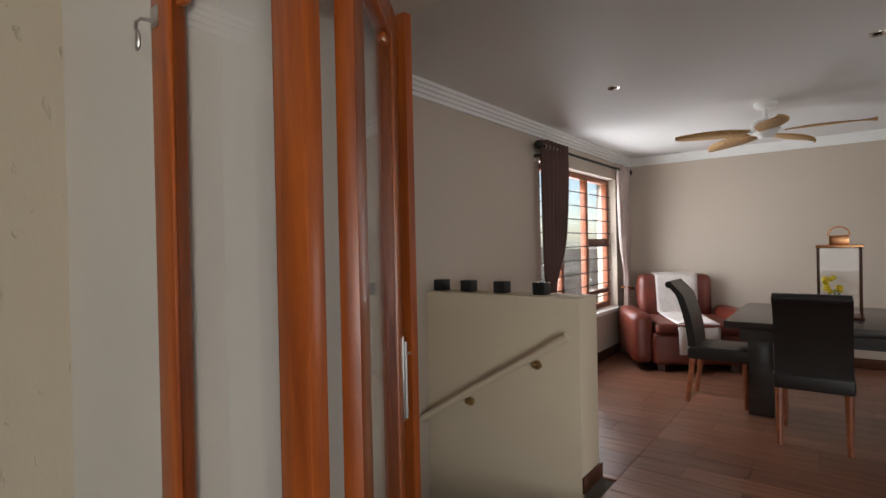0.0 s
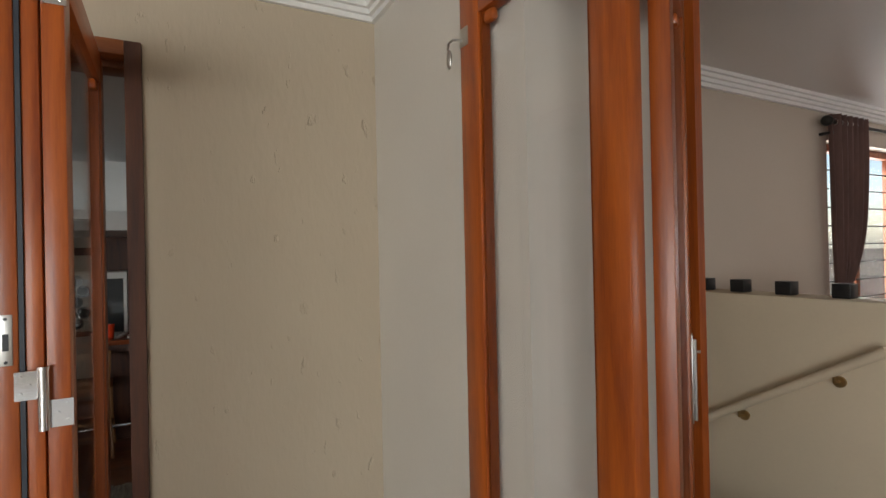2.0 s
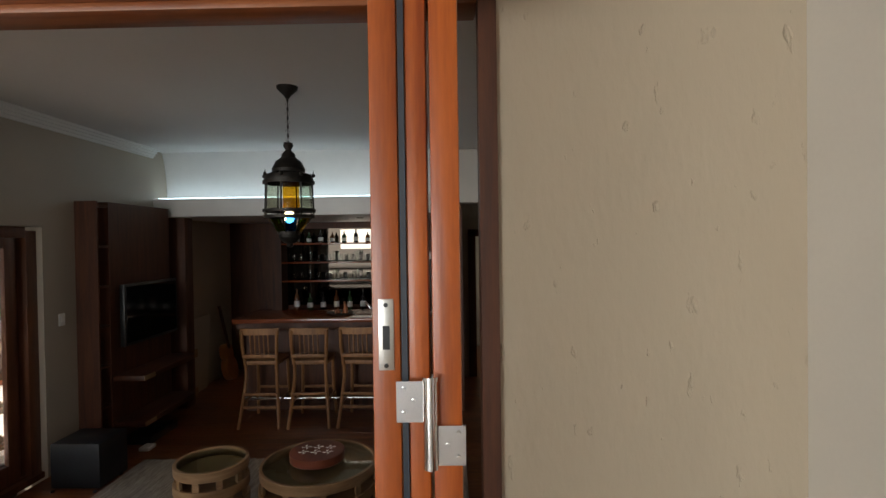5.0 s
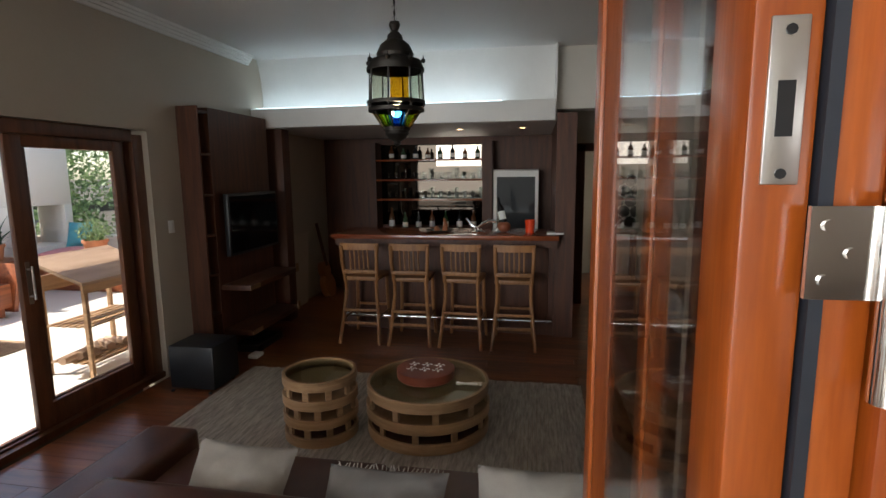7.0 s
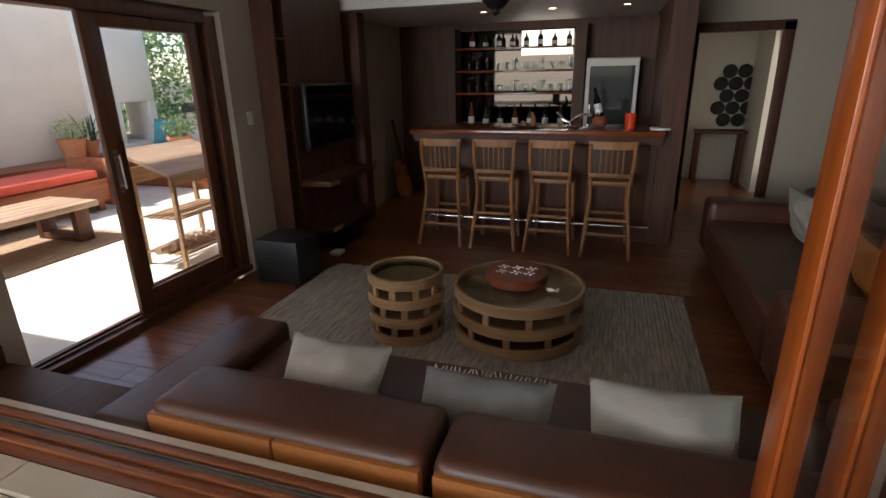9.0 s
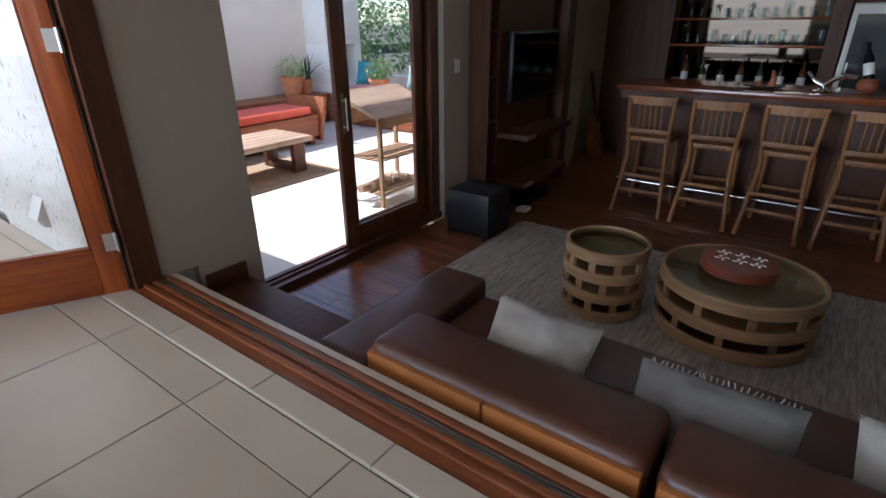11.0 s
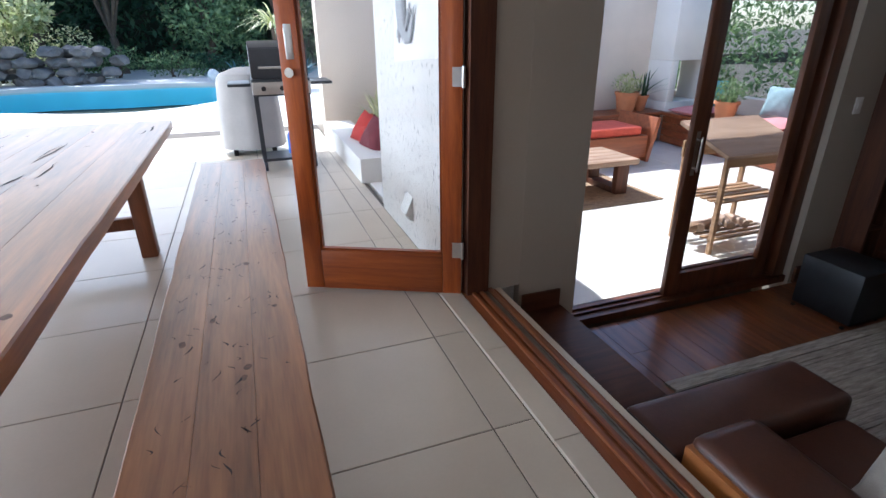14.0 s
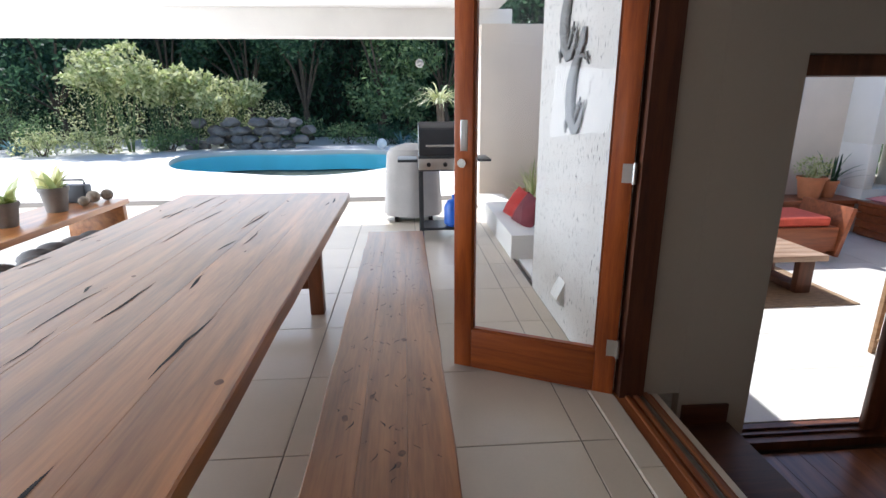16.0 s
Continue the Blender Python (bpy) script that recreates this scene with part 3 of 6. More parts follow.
quick("meeting_strip", M_DOOR, (L - 0.06, -0.066, 0.0, L - 0.012, -0.030, H), (L - 0.07, -0.092, 0.0, L - 0.02, -0.0765, H), parent=t, bev=0.003)
t, L, H = stack[1]
bm = bmesh.new()
box(bm, L, -0.013, 1.325, L + 0.003, 0.013, 1.445, bev=0.001)
part("strike_plate", bm, M_METAL, t)
bm = bmesh.new()
box(bm, L + 0.003, -0.006, 1.36, L + 0.0036, 0.006, 1.40)
for z in (1.333, 1.435):
    rod(bm, (L + 0.003, 0, z), (L + 0.0045, 0, z), 0.004, n=8)
part("latch_slot", bm, M_BLACK, t)

# pair of folded leaves at the dining room opening
Q, P, J = (0.135, -1.20), (-0.535, -1.212), (-0.15, -1.87)
leafa, L, H = door_leaf("folding_door", P, Q, 2.43, "half-folded glazed timber door leaf beside a pale wall", "dining room folding doors")
bm = bmesh.new()
tube(bm, [(L - 0.02, 0.026, 2.25), (L + 0.0, 0.05, 2.255), (L + 0.03, 0.05, 2.255), (L + 0.045, 0.045, 2.24)], 0.005)
ball(bm, (L + 0.035, 0.045, 2.205), 0.016, 0.9, 0.5, 2.0)
box(bm, L - 0.05, 0.022, 2.23, L - 0.005, 0.027, 2.29)
part("hook", bm, M_METAL, leafa, "tarnished metal hook and stay")
leafb, L, H = door_leaf("folding_door", (-0.51, -1.325), J, 2.43, "half-folded glazed timber door leaf edge-on at the opening", "dining room folding doors")
bm = bmesh.new()
box(bm, L - 0.035, -0.028, 0.98, L - 0.01, -0.0245, 1.28, bev=0.001)
rod(bm, (L - 0.022, -0.034, 0.99), (L - 0.022, -0.034, 1.26), 0.006, n=8)
rod(bm, (L - 0.022, -0.034, 1.22), (L - 0.022, -0.052, 1.22), 0.005, n=8)
part("flush_bolt", bm, M_METAL, leafb, "brassy flush bolt")
bm = bmesh.new()
box(bm, -0.03, -0.05, 2.40, 0.07, 0.05, 2.45, bev=0.004)
rod(bm, (0.0, 0, 2.33), (0.0, 0, 2.46), 0.010)
box(bm, -0.02, -0.03, 2.28, 0.0, 0.03, 2.38)
part("top_carrier", bm, M_IRON, leafb, "dark metal folding door carrier")
setting("door_frame_dining", M_DOOR, "timber frame of the dining room opening", (-0.18, -1.95, DF, -0.132, -1.915, 2.46))
setting("floor_step_dining", M_TRACK, "timber threshold step up to the dining room", (-4.0, -1.955, -0.05, -0.18, -1.87, DF - 0.002))

# sliding door to the low patio
sl = thing("sliding_door", (0.03, -0.09, LF), "half-open dark timber sliding door with clear glass", "door")
quick("frame", M_FRAME, (1.706, 3.52, 0, 1.722, 3.64, 2.09), (3.53, 3.50, 0, 3.638, 3.64, 2.09), (1.722, 3.50, 2.03, 3.53, 3.64, 2.122), parent=sl, bev=0.003)
quick("sill", M_FRAME, (1.706, 3.475, 0.0, 3.638, 3.65, 0.05), (1.75, 3.53, 0.05, 3.53, 3.545, 0.065), (1.75, 3.585, 0.05, 3.53, 3.60, 0.065), parent=sl)
for nm, x0, x1, y in (("fixed_leaf", 2.58, 3.528, 3.60), ("moving_leaf", 2.51, 3.45, 3.545)):
    bm = bmesh.new()
    for a, b in ((x0, x0 + 0.11), (x1 - 0.10, x1)):
        box(bm, a, y - 0.02, 0.066, b, y + 0.02, 2.028, bev=0.004)
    box(bm, x0 + 0.11, y - 0.019, 0.066, x1 - 0.10, y + 0.019, 0.22, bev=0.004)
    box(bm, x0 + 0.11, y - 0.019, 1.95, x1 - 0.10, y + 0.019, 2.028, bev=0.004)
    lf = part(nm, bm, M_FRAME, sl)
    quick("pane", M_GLASS, (x0 + 0.108, y - 0.003, 0.218, x1 - 0.098, y + 0.003, 1.952), parent=lf, shadow=False)
    if nm == "moving_leaf":
        bm = bmesh.new()
        for z in (0.98, 1.16):
            rod(bm, (x0 + 0.05, y - 0.02, z), (x0 + 0.05, y - 0.055, z), 0.009)
        box(bm, x0 + 0.035, y - 0.0215, 0.93, x0 + 0.065, y - 0.02, 1.21)
        rod(bm, (x0 + 0.05, y - 0.055, 0.96), (x0 + 0.05, y - 0.055, 1.18), 0.008)
        part("handle", bm, M_METAL, lf)

# dining room window with burglar bars, and curtains
win = thing("window_dining", (0.84, 0, 0), "timber framed window with burglar bars and open sash", "window")
win["kind"] = "structure"
fx0, fx1, ym, zm = 0.10, 0.17, -5.75, 1.62
quick("window_frame", M_REDWOOD, (fx0, WY0, WZ0, fx1, WY0 + 0.06, WZ1), (fx0, WY1 - 0.06, WZ0, fx1, WY1, WZ1), (fx0, WY0 + 0.06, WZ0, fx1, WY1 - 0.06, WZ0 + 0.06), (fx0, WY0 + 0.06, WZ1 - 0.06, fx1, WY1 - 0.06, WZ1), (fx0, -6.42, WZ0 + 0.06, fx1, -6.35, WZ1 - 0.06), (fx0, -5.72, WZ0 + 0.06, fx1, -5.65, WZ1 - 0.06), parent=win, bev=0.004)
quick("transom", M_DARKH, (fx0, WY0 + 0.06, 1.56, fx1, -6.42, 1.66), (fx0, WY0 + 0.06, 0.98, fx1, -6.42, 1.03), parent=win)
quick("window_sill", M_WHITE, (-0.05, WY0, WZ0 - 0.05, fx0 - 0.003, WY1, WZ0 - 0.004), parent=win, bev=0.006)
bm = bmesh.new()
for k in range(9):
    z = WZ0 + 0.15 + k * 0.155
    rod(bm, (0.085, WY0, z), (0.085, WY1, z), 0.006, n=8)
part("burglar_bars", bm, M_IRON, win)
for a, b in ((WY0 + 0.06, -6.42), (-6.35, -5.72), (-5.65, WY1 - 0.06)):
    quick("pane", M_GLASS, (0.13, a, WZ0 + 0.06, 0.135, b, WZ1 - 0.06), parent=win, shadow=False)
rodo = thing("curtain_rail", (0, 0, 0), "dark iron curtain rail with ball finials", "curtain rail")
bm = bmesh.new()
rod(bm, (0.745, -7.32, 2.52), (0.745, -4.82, 2.52), 0.014)
part("rail", bm, M_IRON, rodo)
for y in (-7.35, -4.79):
    bm = bmesh.new()
    ball(bm, (0.745, y, 2.52), 0.042)
    part("finial", bm, M_IRON, rodo)
for y in (-7.25, -4.88):
    quick("bracket", M_IRON, (0.745, y - 0.012, 2.43, 0.84, y + 0.012, 2.45), parent=rodo)


def curtain(y0, y1, tie, mat, label):
    t = thing("curtain", (0, 0, 0), label, "curtain", "dining curtains")
    bm = bmesh.new()
    nz, ny = 26, 60
    grid = []
    zt, zb = 2.58, DF + 0.03
    for i in range(nz + 1):
        u = i / nz
        z = zt + (zb - zt) * u
        pinch = 1 - 0.62 * math.exp(-((z - 1.02) / 0.42) ** 2) - 0.18 * max(0, min(1, (2.3 - z) / 1.0))
        pinch = max(0.3, pinch)
        row = []
        for j in range(ny + 1):
            v = j / ny
            y = tie + ((y0 + (y1 - y0) * v) - tie) * pinch
            x = 0.745 + 0.035 * math.sin(v * 2 * math.pi * 6.5 + 0.4 * math.sin(u * 5)) * (0.6 + 0.4 * pinch)
            row.append(bm.verts.new((x, y, z)))
        grid.append(row)
    for a, b in zip(grid, grid[1:]):
        for j in range(ny):
            bm.faces.new((a[j], a[j + 1], b[j + 1], b[j]))
    c = part("drape", bm, mat, t)
    so = c.modifiers.new("thickness", "SOLIDIFY")
    so.thickness = 0.004
    for k in range(7):
        bm = bmesh.new()
        y = y0 + (y1 - y0) * (k + 0.5) / 7
        bmesh.ops.create_cone(bm, cap_ends=False, segments=14, radius1=0.024, radius2=0.024, depth=0.012, matrix=pose(0.745, y, 2.52, 90, 0, 0))
        part("eyelet", bm, M_METAL, t)
    bm = bmesh.new()
    tube(bm, [(0.745 + 0.07 * math.sin(a), tie + 0.12 * math.cos(a), 1.02 + 0.02 * math.cos(a)) for a in [k * math.pi / 6 for k in range(12)]], 0.014)
    part("tie_back", bm, M_REDWOOD, t)


curtain(-5.42, -4.86, -4.92, plain("brown_drape", (0.10, 0.05, 0.04), 0.85, vary=0.25, scale=9, bump=0.1, stretch=(1, 1, 0.3)), "brown patterned curtain tied back at the window")
curtain(-7.30, -6.95, -7.22, plain("sheer_drape", (0.42, 0.33, 0.30), 0.85, vary=0.2, scale=9, bump=0.1, stretch=(1, 1, 0.3)), "pale brown curtain tied back by the window")

# ---- patio furniture ----


def slab(name, x0, x1, y0, y1, z0, z1, mat, parent, boards):
    """A top of boards with slightly uneven, worn edges."""
    rnd = random.Random(3)
    w = (x1 - x0) / boards
    for k in range(boards):
        bm = bmesh.new()
        nseg = 18
        ea, eb = (0.006 if k == 0 else 0.0008), (0.006 if k == boards - 1 else 0.0008)
        top = []
        for i in range(nseg + 1):
            y = y0 + (y1 - y0) * i / nseg
            ja = rnd.uniform(-0.003, 0.003) if k == 0 else 0
            jb = rnd.uniform(-0.003, 0.003) if k == boards - 1 else 0
            xa, xb = x0 + k * w + 0.0002 + ja, x0 + (k + 1) * w - 0.0002 + jb
            top.append([bm.verts.new(p) for p in ((xa, y, z0), (xb, y, z0), (xb, y, z1 - eb), (xb - eb, y, z1), (xa + ea, y, z1), (xa, y, z1 - ea))])
        for a, b in zip(top, top[1:]):
            for i in range(6):
                bm.faces.new((a[i], a[(i + 1) % 6], b[(i + 1) % 6], b[i]))
        bm.faces.new(top[0]), bm.faces.new(top[-1])
        part(name, bm, mat, parent)


def cracks(parent, x0, x1, y0, y1, z, n, seed, long=0.35, fat=1.0):
    rnd = random.Random(seed)
    for k in range(n):
        bm = bmesh.new()
        x, y = rnd.uniform(x0 + 0.04, x1 - 0.04), rnd.uniform(y0 + 0.1, y1 - 0.4)
        ln, wd = rnd.uniform(0.03, long) * rnd.uniform(0.3, 1), fat * rnd.uniform(0.003, 0.008)
        pts = []
        m = 6
        for i in range(m + 1):
            u = i / m
            pts.append((x + 0.012 * math.sin(u * 3 + k) + 0.05 * ln * u * rnd.uniform(0.6, 1.4), y + ln * u, wd * math.sin(math.pi * min(1, u + 0.04))))
        left = [bm.verts.new((px - hw, py, z)) for px, py, hw in pts]
        right = [bm.verts.new((px + hw, py, z)) for px, py, hw in pts]
        for i in range(m):
            bm.faces.new((left[i], right[i], right[i + 1], left[i + 1]))
        part("crack", bm, M_CRACK, parent)


def knots(parent, x0, x1, y0, y1, z, n, seed, mat):
    rnd = random.Random(seed)
    for k in range(n):
        bm = bmesh.new()
        cx, cy, r = rnd.uniform(x0 + 0.05, x1 - 0.05), rnd.uniform(y0, y1), rnd.uniform(0.006, 0.014)
        bm.faces.new([bm.verts.new((cx + r * math.cos(a) * (1 + 0.25 * math.sin(2 * a + k)), cy + 1.5 * r * math.sin(a), z)) for a in [2 * math.pi * i / 14 for i in range(14)]])
        part("knot", bm, mat, parent)


M_KNOT = plain("pine_knot", (0.12, 0.045, 0.016), 0.6, vary=0.4, scale=60)
TX0, TX1, TY0, TY1, TZ = -1.96, -0.575, 1.5, 5.45, 0.78
table = thing("patio_table", (0, 0, 0), "long rustic varnished pine table with cracks on tiles", "table")
slab("tabletop_board", TX0, TX1, TY0, TY1, TZ - 0.062, TZ, M_TABLE, table, 6)
for x in (TX0 + 0.14, TX1 - 0.20):
    for y in (TY0 + 0.5, TY1 - 0.78):
        quick("leg", M_LEG, (x - 0.05, y - 0.05, 0, x + 0.05, y + 0.05, TZ - 0.063), parent=table, bev=0.008)
for y in (TY0 + 0.5, TY1 - 0.78):
    quick("cross_rail", M_LEG, (TX0 + 0.19, y - 0.03, 0.20, TX1 - 0.25, y + 0.03, 0.28), (TX0 + 0.19, y - 0.03, TZ - 0.19, TX1 - 0.25, y + 0.03, TZ - 0.064), parent=table, bev=0.006)
quick("stretcher", M_LEG, ((TX0 + TX1) / 2 - 0.04, TY0 + 0.53, 0.21, (TX0 + TX1) / 2 + 0.04, TY1 - 0.81, 0.27), parent=table, bev=0.006)
cracks(table, TX0, TX1, TY0, TY1, TZ + 0.0012, 30, 5, 0.75)
knots(table, TX0, TX1, TY0, TY1, TZ + 0.0004, 9, 8, M_KNOT)

BX0, BX1, BY0, BY1, BZ = -0.43, 0.045, 1.85, 5.40, 0.435
bench = thing("patio_bench", (0, 0, 0), "long worn pine bench beside the table", "bench")
slab("seat_board", BX0, BX1, BY0, BY1, BZ - 0.055, BZ, M_TABLE, bench, 3)
for y in (BY0 + 0.35, BY1 - 0.35):
    for x in (BX0 + 0.09, BX1 - 0.09):
        quick("leg", M_LEG, (x - 0.04, y - 0.045, 0, x + 0.04, y + 0.045, BZ - 0.056), parent=bench, bev=0.006)
    quick("cross_rail", M_LEG, (BX0 + 0.13, y - 0.025, 0.14, BX1 - 0.13, y + 0.025, 0.21), parent=bench, bev=0.005)
cracks(bench, BX0, BX1, BY0, BY1, BZ + 0.0012, 120, 11, 0.06, 0.45)
knots(bench, BX0, BX1, BY0, BY1, BZ + 0.0004, 8, 14, M_KNOT)

# ---- lounge ----


def cushiony(bm, cx, cy, cz, w, h, d, m=None, n=12, puff=0.5):
    """A pillow: two bulging faces that meet in a seam with drawn-out corners."""
    rows = {}
    for side in (0, 1):
        for i in range(n + 1):
            for j in range(n + 1):
                u, v = 2 * i / n - 1, 2 * j / n - 1
                edge = i in (0, n) or j in (0, n)
                k = (side, i, j) if not edge else (0, i, j)
                if k in rows:
                    continue
                b = (max(0, 1 - u * u) * max(0, 1 - v * v)) ** puff
                pull = 1 - 0.15 * (1 - abs(u * v)) * (abs(u) ** 3 + abs(v) ** 3) * 0.5
                wob = 0.10 * math.sin(3.1 * u + 1.7 * v + cx) * b + 0.05 * math.sin(9 * u - 5 * v)
                p = Vector((u * w / 2 * pull, (1 if side else -1) * d / 2 * b * (1 + wob), v * h / 2 * pull))
                rows[k] = bm.verts.new((m @ p) if m else p + Vector((cx, cy, cz)))
    for side in (0, 1):
        for i in range(n):
            for j in range(n):
                def g(a, b):
                    return rows[(0, a, b)] if a in (0, n) or b in (0, n) else rows[(side, a, b)]
                bm.faces.new((g(i, j), g(i + 1, j), g(i + 1, j + 1), g(i, j + 1)))


def soft_box(bm, x0, y0, z0, x1, y1, z1, r=0.05, seg=3):
    got = box(bm, x0, y0, z0, x1, y1, z1)
    es = {e for v in got for e in v.link_edges}
    bmesh.ops.bevel(bm, geom=list(es), offset=r, segments=seg, profile=0.6, affect="EDGES", clamp_overlap=True)


sofa = thing("leather_sofa", (-0.05, -0.06, LF + 0.0), "brown leather corner sofa with tan leather back", "sofa")
for y0, y1 in ((0.95, 2.06), (-0.45, 0.93)):
    bm = bmesh.new()
    soft_box(bm, 1.335, y0, 0.20, 1.65, y1, 0.485, 0.06, 4)
    part("backrest", bm, M_LEATHER, sofa)
    for a, b in ((y0 + 0.012, (y0 + y1) / 2 - 0.004), ((y0 + y1) / 2 + 0.004, y1 - 0.012)):
        bm = bmesh.new()
        soft_box(bm, 1.315, a, 0.05, 1.37, b, 0.445, 0.010, 2)
        part("back_panel", bm, M_LEATHERT, sofa, "tan leather rear panel")
    bm = bmesh.new()
    soft_box(bm, 1.60, y0, 0.10, 2.22, y1, 0.30, 0.05, 3)
    part("seat", bm, M_LEATHER, sofa)
bm = bmesh.new()
soft_box(bm, 1.31, 2.065, 0.03, 2.28, 2.37, 0.372, 0.045, 4)
part("arm", bm, M_LEATHER, sofa)
bm = bmesh.new()
soft_box(bm, 1.31, -0.76, 0.03, 2.28, -0.455, 0.372, 0.045, 4)
part("arm", bm, M_LEATHER, sofa)
bm = bmesh.new()
tube(bm, [(1.335, 2.352, 0.36), (1.7, 2.358, 0.362), (2.25, 2.352, 0.36)], 0.005)
tube(bm, [(1.318, 2.345, 0.36), (1.316, 2.2, 0.362), (1.318, 2.08, 0.36)], 0.005)
part("piping", bm, plain("dark_piping", (0.02, 0.01, 0.008), 0.5), sofa)
for y0 in (-0.4, 0.9, 1.95):
    for x0 in (1.40, 2.12):
        quick("foot", M_DARK, (x0, y0, 0, x0 + 0.06, y0 + 0.06, 0.11), parent=sofa)


def cushion(x, y, z, w, h, d, lean, turn, roll, mat, label):
    t = thing("cushion", (0, 0, 0), label, "cushion", "sofa cushions")
    t.matrix_world = pose(x, y, z, lean, roll, turn)
    bm = bmesh.new()
    cushiony(bm, 0, 0, 0, w, h, d, n=26)
    for v in bm.verts:
        q = Vector((v.co.x * 9 + x * 7, v.co.y * 5, v.co.z * 9 + y * 5))
        crease = mathutils.noise.noise(q) + 0.5 * abs(mathutils.noise.noise(q * 2.3))
        v.co.y += 0.018 * crease * (1 if v.co.y > 0 else -1) * min(1, abs(v.co.y) / (0.3 * d))
    part("cover", bm, mat, t)
    return t


cushion(1.71, 1.46, 0.005, 0.46, 0.36, 0.16, -42, -86, 4, M_LINEN, "pale linen scatter cushion on the leather sofa")
c = cushion(1.68, 0.80, -0.03, 0.54, 0.36, 0.14, -50, -92, -2, M_GREYLINEN, "grey linen cushion with a frayed seam on the sofa")
bm = bmesh.new()
rnd = random.Random(2)
for k in range(26):
    x = -0.24 + 0.48 * k / 25
    tube(bm, [(x, 0, 0.172), (x + rnd.uniform(-0.01, 0.01), rnd.uniform(-0.012, 0.012), 0.190)], 0.003, 5)
part("frayed_seam", bm, M_LINEN, c)
cushion(1.70, 0.16, 0.0, 0.51, 0.38, 0.16, -42, -94, -4, M_LINEN, "pale linen scatter cushion on the leather sofa")

# rug of woven strips
rug = thing("rug", (0, 0, LF), "pale woven textured rug on timber floor", "rug")
M_RUG = plain("woven_wool", (0.36, 0.32, 0.27), 0.95, vary=0.45, scale=22, bump=0.5, fine=70, stretch=(0.35, 2.5, 1))
bm = bmesh.new()
rnd = random.Random(9)
y, k = -0.20, 0
while y < 2.70:
    z = 0.012 + rnd.uniform(0, 0.004)
    e0, e1 = rnd.uniform(-0.012, 0.012), rnd.uniform(-0.012, 0.012)
    box(bm, 1.92 + e0, y, 0.0015, 3.98 + e1, y + 0.026, z)
    y += 0.0275
part("weave", bm, M_RUG, rug)


def drum(x, y, r, h, bands, label):
    t = thing("drum_table", (x, y, LF + 0.016), label, "coffee table", "slatted drum tables")
    hb = h / (bands + (bands - 1) * 0.95)
    for k in range(bands):
        z = k * hb * 1.95
        rr = r * (1 - 0.05 * abs(k - (bands - 1) / 2) / bands)
        bm = bmesh.new()
        lathe(bm, [(rr - 0.022, z), (rr - 0.003, z), (rr, z + 0.004), (rr, z + hb - 0.004), (rr - 0.003, z + hb), (rr - 0.022, z + hb), (rr - 0.022, z)], 48)
        bmesh.ops.remove_doubles(bm, verts=bm.verts, dist=1e-5)
        part("band", bm, M_ASH, t)
        if k < bands - 1:
            for j in range(10):
                a = 2 * math.pi * (j + 0.5 * (k % 2)) / 10
                bm = bmesh.new()
                box(bm, rr - 0.03, -0.02, z + hb, rr - 0.012, 0.02, z + hb * 1.95, m=Matrix.Rotation(a, 4, "Z"))
                part("spacer", bm, M_ASH, t)
    bm = bmesh.new()
    lathe(bm, [(r - 0.024, h - 0.016), (r - 0.024, h - 0.008)], 48)
    part("glass_top", bm, glass("table_glass", (0.86, 0.93, 0.90)), t, shadow=False)
    bm = bmesh.new()
    lathe(bm, [(r - 0.03, 0.006), (r - 0.03, 0.016)], 48)
    part("base_disc", bm, M_DARK, t)
    return t


drum(2.93, 1.60, 0.25, 0.44, 4, "tall slatted pale timber drum table with glass top")
drum(3.13, 0.90, 0.425, 0.34, 3, "low wide slatted pale timber drum table with glass top")

# bar counter
bar = thing("bar_counter", (0.03, 0.06, LF), "dark timber bar counter with polished reddish top", "bar")
quick("body", M_DARK, (5.32, -0.08, 0, 5.75, 2.26, 1.05), parent=bar)
for k in range(4):
    y = -0.02 + k * 0.57
    quick("front_panel", M_DARK, (5.306, y, 0.14, 5.32, y + 0.53, 0.98), parent=bar, bev=0.005)
quick("worktop", M_BARTOP, (5.08, -0.12, 1.06, 5.82, 2.33, 1.11), parent=bar, bev=0.008)
quick("apron", M_DARKH, (5.14, -0.10, 0.98, 5.318, 2.30, 1.058), parent=bar)
bm = bmesh.new()
rod(bm, (5.14, -0.06, 0.20), (5.14, 2.24, 0.20), 0.02)
for y in (0.0, 0.75, 1.5, 2.2):
    rod(bm, (5.14, y, 0.20), (5.31, y, 0.20), 0.012)
part("foot_rail", bm, M_CHROME, bar)


